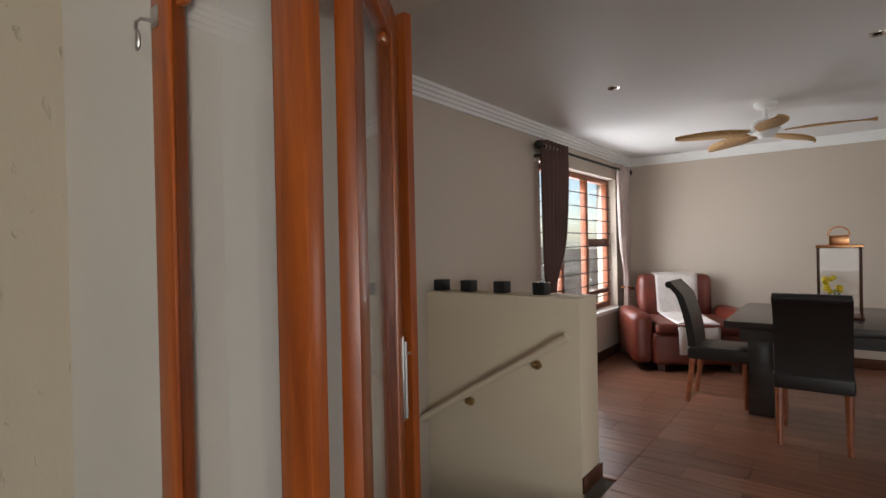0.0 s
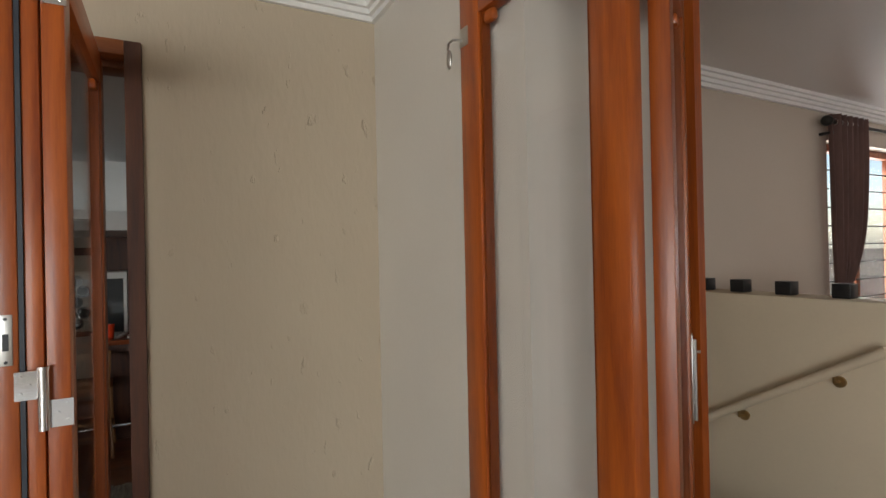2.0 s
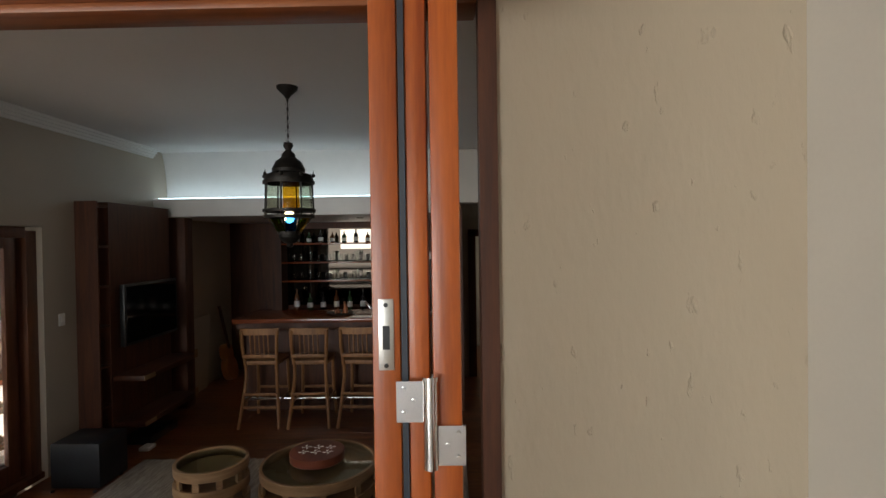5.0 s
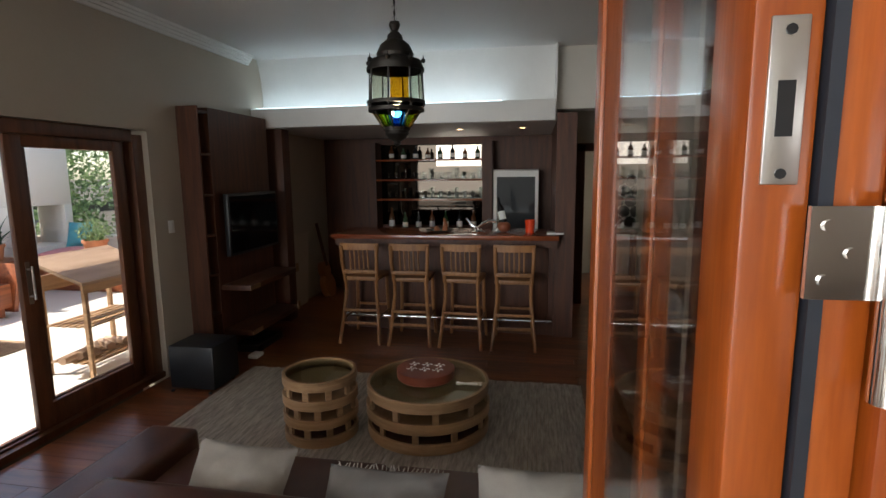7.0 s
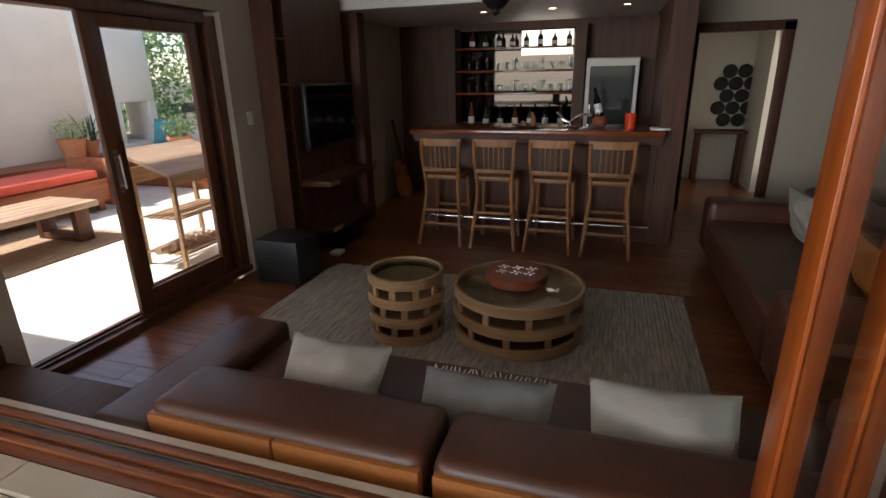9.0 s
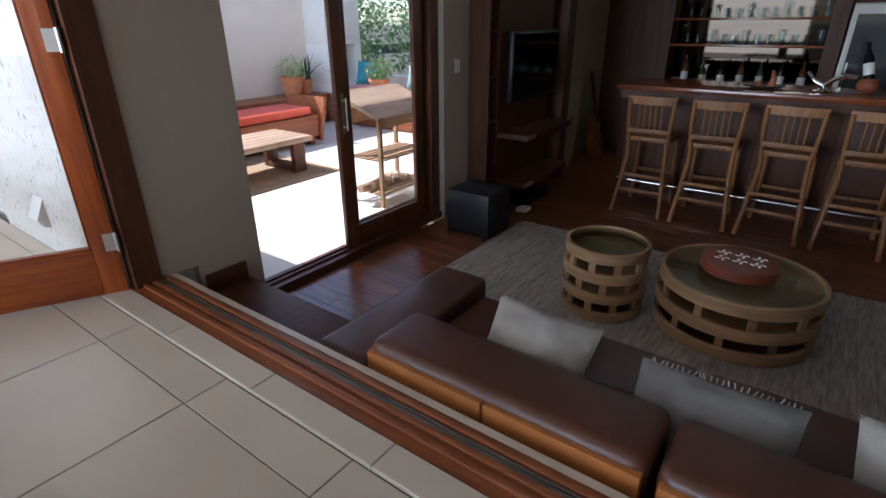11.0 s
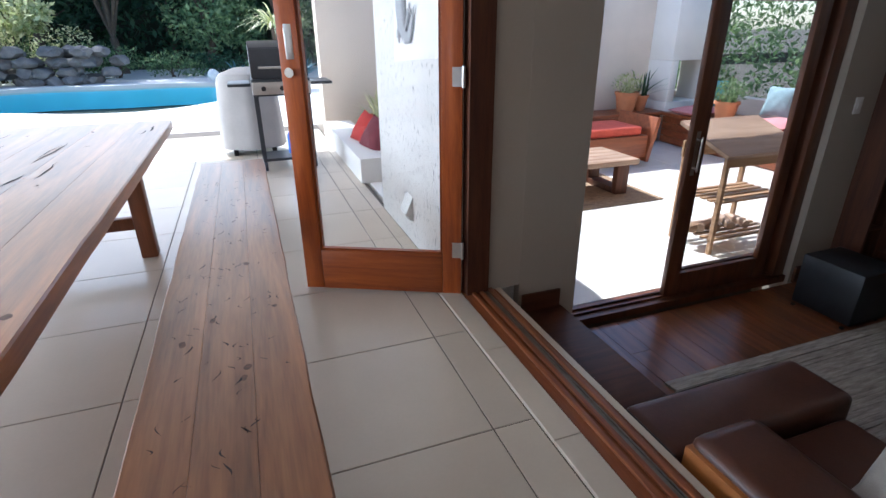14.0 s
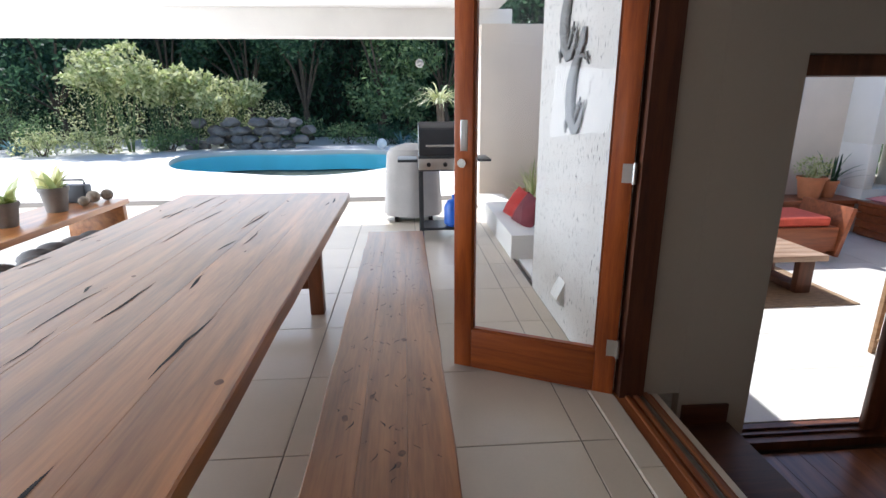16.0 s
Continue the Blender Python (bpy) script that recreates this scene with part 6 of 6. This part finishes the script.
def tree(x, y, h, r, mat, seed, label, dens=2200, trunk=0.16, z0=-0.06):
    t = thing("tree", (x, y, z0), label, "tree", "garden trees")
    q = random.Random(seed)
    bm = bmesh.new()
    fork = h * 0.2
    pts = [(0, 0, 0), (q.uniform(-0.1, 0.1), q.uniform(-0.1, 0.1), fork * 0.5), (q.uniform(-0.2, 0.2), 0, fork)]
    tube(bm, pts, trunk, 10, trunk * 0.75)
    spots = []
    for k in range(9):
        a = 2 * math.pi * k / 9 + q.uniform(-0.3, 0.3)
        o, z = r * q.uniform(0.25, 0.8), h * q.uniform(0.30, 0.92)
        end = (pts[-1][0] + o * math.cos(a), o * math.sin(a), z)
        tube(bm, [pts[-1], (end[0] * 0.45, end[1] * 0.45, fork + (z - fork) * 0.6), end], trunk * 0.4, 6, 0.02)
        s = r * q.uniform(0.32, 0.55)
        spots.append((end, (s, s, s * 0.8), dens // 9, 0.24))
        spots.append(((end[0] * 1.2, end[1] * 1.2, z - s * 0.6), (s * 0.6, s * 0.6, s * 0.5), dens // 22, 0.2))
    part("trunk", bm, M_BARK, t)
    leaves_mesh("crown", mat, t, spots, seed)


def shrub(x, y, w, h, mat, seed, label, dens=900, ln=0.10, z0=-0.06):
    t = thing("shrub", (x, y, z0), label, "shrub", "garden shrubs")
    q = random.Random(seed)
    spots = [((q.uniform(-w, w) * 0.6, q.uniform(-w, w) * 0.4, h * q.uniform(0.25, 0.75)), (w * 0.45, w * 0.4, h * 0.32), dens // 8, ln) for k in range(8)]
    leaves_mesh("foliage", mat, t, spots, seed)
    bm = bmesh.new()
    for k in range(7):
        tube(bm, [(q.uniform(-0.1, 0.1), q.uniform(-0.1, 0.1), 0), (q.uniform(-w, w) * 0.4, q.uniform(-w, w) * 0.3, h * 0.6)], 0.02, 5, 0.006)
    part("stems", bm, M_BARK, t)


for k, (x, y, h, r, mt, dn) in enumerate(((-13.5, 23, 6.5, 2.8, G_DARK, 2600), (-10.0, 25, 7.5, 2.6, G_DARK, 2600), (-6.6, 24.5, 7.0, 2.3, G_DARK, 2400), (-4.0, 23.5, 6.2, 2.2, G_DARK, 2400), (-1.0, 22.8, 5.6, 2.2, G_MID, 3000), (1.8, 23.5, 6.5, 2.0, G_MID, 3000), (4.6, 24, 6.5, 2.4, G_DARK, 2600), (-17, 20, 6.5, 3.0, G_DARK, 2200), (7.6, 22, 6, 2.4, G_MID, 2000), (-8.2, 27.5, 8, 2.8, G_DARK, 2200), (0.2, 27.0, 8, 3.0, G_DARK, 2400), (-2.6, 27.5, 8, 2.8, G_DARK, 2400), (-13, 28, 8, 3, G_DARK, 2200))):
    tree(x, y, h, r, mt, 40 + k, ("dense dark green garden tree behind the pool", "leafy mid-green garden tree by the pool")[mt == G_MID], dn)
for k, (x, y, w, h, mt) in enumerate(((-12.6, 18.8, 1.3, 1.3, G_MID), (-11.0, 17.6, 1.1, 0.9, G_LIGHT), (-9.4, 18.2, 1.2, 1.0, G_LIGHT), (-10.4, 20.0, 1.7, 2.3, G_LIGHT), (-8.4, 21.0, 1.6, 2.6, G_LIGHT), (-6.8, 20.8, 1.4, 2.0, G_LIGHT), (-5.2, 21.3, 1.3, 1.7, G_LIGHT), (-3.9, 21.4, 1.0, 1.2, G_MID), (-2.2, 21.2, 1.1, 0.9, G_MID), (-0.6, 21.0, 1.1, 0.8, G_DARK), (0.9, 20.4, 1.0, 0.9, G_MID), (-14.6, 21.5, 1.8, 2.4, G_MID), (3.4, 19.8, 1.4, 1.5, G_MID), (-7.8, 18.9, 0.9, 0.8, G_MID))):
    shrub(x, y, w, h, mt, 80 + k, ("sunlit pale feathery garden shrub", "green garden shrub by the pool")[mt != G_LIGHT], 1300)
bh = tagged(new("boundary_hedge"), "dense dark green boundary hedge behind the garden", "hedge", kind="stuff")
q = random.Random(31)
leaves_mesh("boundary_hedge_leaves", G_DARK, bh, [((-22 + 1.1 * k, 26.0 + q.uniform(-0.6, 0.6), z + q.uniform(-0.3, 0.3)), (1.0, 0.7, 0.9), 95, 0.34) for k in range(30) for z in (0.4, 1.6, 2.8, 4.0, 5.2, 6.4)], 17)
# dark sheet added behind the trees so that no sky shows through
setting("wall_garden_boundary", plain("backdrop_dark", (0.05, 0.055, 0.035), 0.95, vary=0.4, scale=1.0), "dark backdrop sheet added to close off the sky", (-40, 28.8, -0.6, 20, 29.1, 9.0))
# tall reedy plants with feathery heads
for k, (x, y, h) in enumerate(((-9.9, 18.6, 2.9), (-9.0, 18.8, 3.2), (-8.1, 19.0, 2.7), (-7.2, 19.4, 2.4), (-6.2, 20.4, 2.2))):
    t = thing("papyrus", (x, y, -0.06), "tall papyrus clump with feathery pale heads", "papyrus", "papyrus clumps")
    q = random.Random(k)
    for j in range(16):
        ex, ey, ez = q.uniform(-0.9, 0.9), q.uniform(-0.6, 0.6), h * q.uniform(0.65, 1.0)
        bm = bmesh.new()
        tube(bm, [(ex * 0.1, ey * 0.1, 0), (ex * 0.5, ey * 0.5, ez * 0.6), (ex, ey, ez)], 0.014, 5, 0.008)
        part("stalk", bm, G_MID, t)
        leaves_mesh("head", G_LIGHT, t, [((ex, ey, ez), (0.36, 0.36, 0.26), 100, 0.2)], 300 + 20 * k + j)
for k, (x, y, s) in enumerate(((-13.2, 17.2, 1.0), (-12.0, 18.0, 0.9), (0.6, 19.4, 1.0), (1.5, 18.6, 1.0), (-0.2, 20.2, 0.8), (1.9, 19.7, 1.1))):
    t = thing("agave", (x, y, -0.04), "blue-green agave rosette by the pool", "agave", "agaves")
    blades_mesh("leaves", G_BLUE, t, 34, s, 0.055, k, 0.25, 0.75)
t = thing("palm", (0.95, 16.6, -0.04), "spiky pale green palm beside the pool", "palm")
bm = bmesh.new()
tube(bm, [(0, 0, 0), (0.05, 0, 0.7), (0, 0, 1.5)], 0.14, 10, 0.10)
part("trunk", bm, M_BARK, t)
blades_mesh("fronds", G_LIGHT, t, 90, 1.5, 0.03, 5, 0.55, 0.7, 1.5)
# rockery
M_ROCK = plain("garden_rock", (0.20, 0.18, 0.16), 0.9, vary=0.4, scale=5, bump=0.6)
q = random.Random(6)
for k in range(46):
    x, y = -7.6 + 4.2 * q.random(), 19.3 + 0.8 * q.random()
    z = max(0, 0.28 * (k % 4) - 0.05)
    t = thing("rock", (x, y, z - 0.05), "weathered grey-brown rock of the pool rockery", "rock", "rockery", q.uniform(0, 360))
    bm = bmesh.new()
    bmesh.ops.create_icosphere(bm, subdivisions=2, radius=1)
    for v in bm.verts:
        nn = noise.noise(v.co * 1.4 + Vector((k, 0, 0)))
        v.co = Vector((v.co.x * 0.30, v.co.y * 0.24, v.co.z * 0.17)) * (1 + 0.45 * nn)
        v.co.z += 0.12
    part("stone", bm, M_ROCK, t)
for nm, x, y, z, r, mat, lb in (("globe_lamp", -0.85, 18.6, -0.02, 0.17, M_WHITE, "white garden globe on the terrace"),):
    t = thing(nm, (x, y, z), lb, "globe")
    bm = bmesh.new()
    lathe(bm, [(0.06, 0), (0.06, 0.04), (0.02, 0.04)], 16)
    ball(bm, (0, 0, r + 0.03), r, n=24)
    part("globe", bm, mat, t)
wc = thing("hanging_disc", (0.15, 8.98, 2.06), "round star ornament hanging from the roof beam", "ornament")
bm = bmesh.new()
lathe(bm, [(0.045, -0.008), (0.06, -0.008), (0.06, 0.008), (0.045, 0.008), (0.045, -0.008)], 24, m=pose(0, 0, 0, 90, 0, 0))
for k in range(5):
    a = 2 * math.pi * k / 5
    rod(bm, (0, 0, 0), (0.05 * math.cos(a), 0, 0.05 * math.sin(a)), 0.010, 0.002, 6)
part("disc", bm, M_OUTWHITE, wc)
bm = bmesh.new()
rod(bm, (0, 0, 0.06), (-0.1, 0.1, 0.40), 0.002, n=5)
part("cord", bm, M_IRON, wc)


def pot_plant(x, y, z, r, h, potmat, leafmat, seed, label, blades=26, ln=0.4, wid=0.018, bush=0):
    t = thing("potted_plant", (x, y, z), label, "potted plant")
    bm = bmesh.new()
    lathe(bm, [(r * 0.7, 0), (r * 0.72, 0.01), (r * 0.95, h - 0.04), (r * 1.05, h - 0.04), (r * 1.05, h), (r * 0.92, h), (r * 0.9, h - 0.05), (0.0, h - 0.05)], 22)
    part("pot", bm, potmat, t)
    blades_mesh("leaves", leafmat, t, blades, ln, wid, seed, 0.35, 0.85, h - 0.05, r * 0.5)
    if bush:
        leaves_mesh("foliage", leafmat, t, [((0, 0, h + ln * 0.35), (ln * 0.6, ln * 0.6, ln * 0.4), bush, 0.06)], seed)


M_TERRA = plain("terracotta_pot", (0.52, 0.20, 0.09), 0.75, vary=0.15, scale=8)
M_POTGREY = plain("grey_pot", (0.16, 0.14, 0.12), 0.6, vary=0.2)
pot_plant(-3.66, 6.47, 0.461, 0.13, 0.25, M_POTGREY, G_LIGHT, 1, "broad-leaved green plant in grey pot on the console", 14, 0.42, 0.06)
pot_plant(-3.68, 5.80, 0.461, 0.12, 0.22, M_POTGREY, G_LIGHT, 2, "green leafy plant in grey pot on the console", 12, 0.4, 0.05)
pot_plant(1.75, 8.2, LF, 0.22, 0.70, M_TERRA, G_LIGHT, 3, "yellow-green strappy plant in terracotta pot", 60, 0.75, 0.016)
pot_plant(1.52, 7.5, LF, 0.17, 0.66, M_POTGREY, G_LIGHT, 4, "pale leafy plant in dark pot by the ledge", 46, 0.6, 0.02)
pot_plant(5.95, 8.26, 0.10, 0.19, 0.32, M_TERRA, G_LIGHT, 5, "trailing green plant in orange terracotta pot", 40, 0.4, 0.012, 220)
pot_plant(6.28, 8.33, 0.10, 0.14, 0.25, M_TERRA, G_DARK, 6, "tall snake plant in terracotta pot", 14, 0.8, 0.02)
pot_plant(6.62, 6.85, 0.10, 0.17, 0.30, M_TERRA, G_MID, 7, "bushy green plant in terracotta pot on the bench", 30, 0.4, 0.014, 420)
# built-in timber bench, cushions, table, rug and rack on the low patio
bb = thing("built_in_bench", (0, 0, LF), "reddish slatted timber bench round the low patio", "bench")
for k in range(5):
    quick("seat_slat", M_REDWOOD, (4.6, 8.0 + 0.115 * k, 0.45, 6.6, 8.11 + 0.115 * k, 0.50), parent=bb, bev=0.004)
    quick("seat_slat", M_REDWOOD, (6.50 + 0.19 * k, 5.3, 0.45, 6.68 + 0.19 * k, 7.98, 0.50), parent=bb, bev=0.004)
for k in range(4):
    quick("front_board", M_REDWOOD, (4.6, 8.02, 0.02 + 0.107 * k, 6.5, 8.04, 0.12 + 0.107 * k), parent=bb, bev=0.003)
    quick("front_board", M_REDWOOD, (6.52, 5.3, 0.02 + 0.107 * k, 6.54, 7.98, 0.12 + 0.107 * k), parent=bb, bev=0.003)
quick("frame", M_REDWOOD, (4.65, 8.05, 0, 6.5, 8.58, 0.44), (6.56, 5.35, 0, 7.45, 7.95, 0.44), parent=bb)
ch = thing("planter_sofa", (0.82, 0, LF), "reddish timber outdoor sofa with red cushion", "sofa")
quick("base", M_REDWOOD, (2.5, 6.75, 0.12, 4.35, 7.5, 0.42), parent=ch, bev=0.006)
bm = bmesh.new()
box(bm, 0, -0.03, 0, 0.82, 0.03, 0.62, bev=0.006, m=pose(4.36, 6.72, 0.05, 0, 0, 90) @ pose(0, 0, 0, 12, 0, 0))
part("side_board", bm, M_REDWOOD, ch)
for x in (2.6, 4.2):
    for corner in ((x, 6.8, 0, x + 0.08, 6.88, 0.12), (x, 7.36, 0, x + 0.08, 7.44, 0.12)):
        quick("foot", M_REDWOOD, corner, parent=ch)
bm = bmesh.new()
soft_box(bm, 2.55, 6.80, 0.42, 4.28, 7.45, 0.54, 0.04, 3)
part("cushion", bm, plain("coral_canvas", (0.62, 0.10, 0.06), 0.85, vary=0.12, scale=12), ch, "coral red seat cushion")
M_PINK = plain("rose_canvas", (0.55, 0.22, 0.22), 0.9, vary=0.12, scale=10, bump=0.2)
for (x, y, z, w, h, d, r, mt, lb) in ((6.75, 7.5, 0.17, 0.7, 0.55, 0.16, 0, M_PINK, "rose pink seat cushion on the patio bench"), (6.8, 6.1, 0.17, 0.7, 0.6, 0.15, 0, M_PINK, "rose pink seat cushion on the patio bench")):
    t = thing("seat_cushion", (x, y, z), lb, "cushion", "bench cushions")
    bm = bmesh.new()
    cushiony(bm, 0, 0, 0, w, h, d, m=pose(0, 0, 0, 90, 0, r))
    part("cover", bm, mt, t)
for (x, y, mt, lb) in ((7.1, 7.6, plain("teal_canvas", (0.06, 0.28, 0.34), 0.9, vary=0.2, scale=14), "teal patterned scatter cushion on the bench"), (7.1, 6.4, plain("teal_grey", (0.25, 0.34, 0.36), 0.9, vary=0.2, scale=14), "grey-blue scatter cushion on the bench")):
    t = thing("scatter_cushion", (x, y, 0.42), lb, "cushion", "bench cushions")
    bm = bmesh.new()
    cushiony(bm, 0, 0, 0, 0.42, 0.42, 0.15, m=pose(0, 0, 0, -18, 0, -80))
    part("cover", bm, mt, t)
for (x, y, mt) in ((1.22, 6.4, plain("maroon_canvas", (0.16, 0.03, 0.04), 0.9, vary=0.2)), (1.20, 6.8, plain("red_canvas", (0.5, 0.04, 0.03), 0.9, vary=0.2))):
    t = thing("scatter_cushion", (x, y, 0.37), "dark red scatter cushion on the white ledge", "cushion", "ledge cushions")
    bm = bmesh.new()
    cushiony(bm, 0, 0, 0, 0.42, 0.36, 0.15, m=pose(0, 0, 0, -30, 10, -75))
    part("cover", bm, mt, t)
ct = thing("patio_coffee_table", (0.14, 0.19, LF), "low weathered timber coffee table on a jute rug", "coffee table")
M_GREYWOOD = wood("weathered_timber", (0.25, 0.15, 0.09), (0.46, 0.32, 0.22), 0.5, (0.8, 8, 8), 2)
for k in range(5):
    quick("tabletop_board", M_GREYWOOD, (2.3, 5.46 + 0.145 * k, 0.36, 3.98, 5.60 + 0.145 * k, 0.42), parent=ct, bev=0.004)
for x in (2.45, 3.72):
    quick("leg_frame", M_DARK, (x, 5.50, 0.012, x + 0.16, 5.58, 0.359), (x, 6.04, 0.012, x + 0.16, 6.12, 0.359), (x, 5.58, 0.012, x + 0.16, 6.04, 0.08), parent=ct, bev=0.004)
jr = thing("jute_rug", (0.14, 0.19, LF), "brown woven jute rug on the patio tiles", "rug")
bm = bmesh.new()
for k in range(54):
    box(bm, 1.9, 5.18 + 0.03 * k, 0.0015, 4.15, 5.208 + 0.03 * k, 0.011)
part("weave", bm, plain("jute", (0.30, 0.20, 0.12), 0.95, vary=0.4, scale=30, bump=0.4, stretch=(0.4, 2, 1)), jr)
rk = thing("display_rack", (0.26, 0, LF), "pale timber rack with sloped lid outside the sliding door", "rack")
for x in (3.26, 3.98):
    for y in (3.98, 4.42):
        quick("leg", M_ASH, (x, y, 0, x + 0.035, y + 0.035, 0.86), parent=rk)
bm = bmesh.new()
box(bm, 3.20, 0, 0, 4.08, 0.58, 0.03, m=Matrix.Translation((0, 3.94, 0.84)) @ Matrix.Rotation(radians(20), 4, "X"))
part("lid", bm, M_GREYWOOD, rk)
quick("apron", M_ASH, (3.24, 3.97, 0.76, 4.03, 3.99, 0.86), parent=rk)
quick("apron", M_ASH, (3.24, 4.43, 0.76, 4.03, 4.45, 0.90), parent=rk)
for z in (0.12, 0.45):
    for k in range(6):
        quick("shelf_slat", M_ASH, (3.26, 3.99 + 0.075 * k, z, 4.015, 4.03 + 0.075 * k, z + 0.015), parent=rk)
for k in range(5):
    t = thing("firewood", (3.56 + 0.12 * k, 4.2, LF + 0.136), "split pale firewood piece on the rack", "firewood", "firewood on the rack", 20 * k)
    bm = bmesh.new()
    rod(bm, (-0.12, 0, 0.04), (0.12, 0.02, 0.045), 0.04, 0.035, 7)
    part("log", bm, M_GREYWOOD, t)
# hedge behind the low patio
hd = tagged(new("hedge"), "dense sunlit green hedge behind the low patio", "hedge", kind="stuff")
q = random.Random(12)
leaves_mesh("hedge_leaves", G_MID, hd, [((8.6 + q.uniform(-0.2, 0.5), 4.5 + 0.5 * k, z), (0.55, 0.5, 0.5), 240, 0.11) for k in range(12) for z in (-0.2, 0.6, 1.4, 2.2)] + [((5.4 + 0.5 * k, 9.7 + q.uniform(-0.2, 0.4), z), (0.5, 0.5, 0.5), 240, 0.11) for k in range(8) for z in (-0.2, 0.6, 1.4, 2.2)], 7)


# ---- floor pieces ----
def pieces(parent, name, mat, cells, z0, z1, gap, bev=0.002):
    """One mesh for each size of piece, shared by all the alike ones."""
    cache = {}
    for (x0, y0, x1, y1) in cells:
        w, h = round(x1 - x0 - gap, 4), round(y1 - y0 - gap, 4)
        if w < 0.02 or h < 0.02:
            continue
        if (w, h) not in cache:
            bm = bmesh.new()
            b_ = [(-w / 2, -h / 2), (w / 2, -h / 2), (w / 2, h / 2), (-w / 2, h / 2)]
            lo = [bm.verts.new((x, y, z0)) for x, y in b_]
            mi = [bm.verts.new((x, y, z1 - bev)) for x, y in b_]
            hi = [bm.verts.new((x - math.copysign(bev, x), y - math.copysign(bev, y), z1)) for x, y in b_]
            for p, q in ((lo, mi), (mi, hi)):
                for i in range(4):
                    bm.faces.new((p[i], p[(i + 1) % 4], q[(i + 1) % 4], q[i]))
            bm.faces.new(hi)
            me = bpy.data.meshes.new(name)
            bm.to_mesh(me)
            bm.free()
            me.materials.append(mat)
            cache[(w, h)] = me
        ob = new(name, cache[(w, h)])
        ob.location = ((x0 + x1) / 2, (y0 + y1) / 2, 0)
        ob.parent = parent


T = 0.682
xs = [0.69 - T * k for k in range(11)]
ys = [2.342 + T * k for k in range(-6, 11)]
cells = [(xs[i + 1], max(-1.22, ys[j]), xs[i], min(9.58, ys[j + 1])) for i in range(10) for j in range(16)]
cells += [(0.69, max(-1.22, ys[j]), 0.862, ys[j + 1]) for j in range(16) if ys[j] < 9.4]
pieces(floor, "tile", M_TILE, cells, -0.004, 0.0, 0.005)
pieces(floor, "edge_tile", M_TILE, [(0.862, max(3.42, ys[j]), 0.958, ys[j + 1]) for j in range(7, 16) if ys[j] < 9.4], -0.004, 0.0, 0.005)
pieces(floor, "edge_tile", M_TILE, [(0.864, -0.25 + 0.612 * k, 0.984, -0.25 + 0.612 * (k + 1)) for k in range(6)], -0.004, 0.014, 0.004)


def planks(parent_name, mat, x0, x1, y0, y1, w, ln, z0, z1, along, seed):
    q = random.Random(seed)
    cells = []
    if along == "y":
        x = x0
        while x < x1 - 0.01:
            y = y0 - q.choice((0, 0.25, 0.5, 0.75)) * ln
            while y < y1:
                cells.append((x, max(y, y0), min(x + w, x1), min(y + ln, y1)))
                y += ln
            x += w
    else:
        y = y0
        while y < y1 - 0.01:
            x = x0 - q.choice((0, 0.25, 0.5, 0.75)) * ln
            while x < x1:
                cells.append((max(x, x0), y, min(x + ln, x1), min(y + w, y1)))
                x += ln
            y += w
    pieces(bpy.data.objects[parent_name], "plank", mat, cells, z0, z1, 0.002, 0.001)


planks("floor_lounge", M_PLANK, 1.63, 9.0, -2.59, 3.35, 0.15, 1.6, LF - 0.015, LF, "y", 1)
planks("floor_dining", M_PLANKD, -3.9, -0.36, -7.55, -1.86, 0.19, 1.3, DF - 0.012, DF, "x", 2)
planks("floor_dining", M_PLANKD, -0.36, 0.83, -7.55, -3.51, 0.19, 1.3, DF - 0.012, DF, "x", 3)
pieces(bpy.data.objects["floor_low_patio"], "tile", M_TILEOUT, [(1.35 + 0.6 * i, 3.64 + 0.6 * j, 1.95 + 0.6 * i, 4.24 + 0.6 * j) for i in range(10) for j in range(8)], LF - 0.013, LF, 0.005)
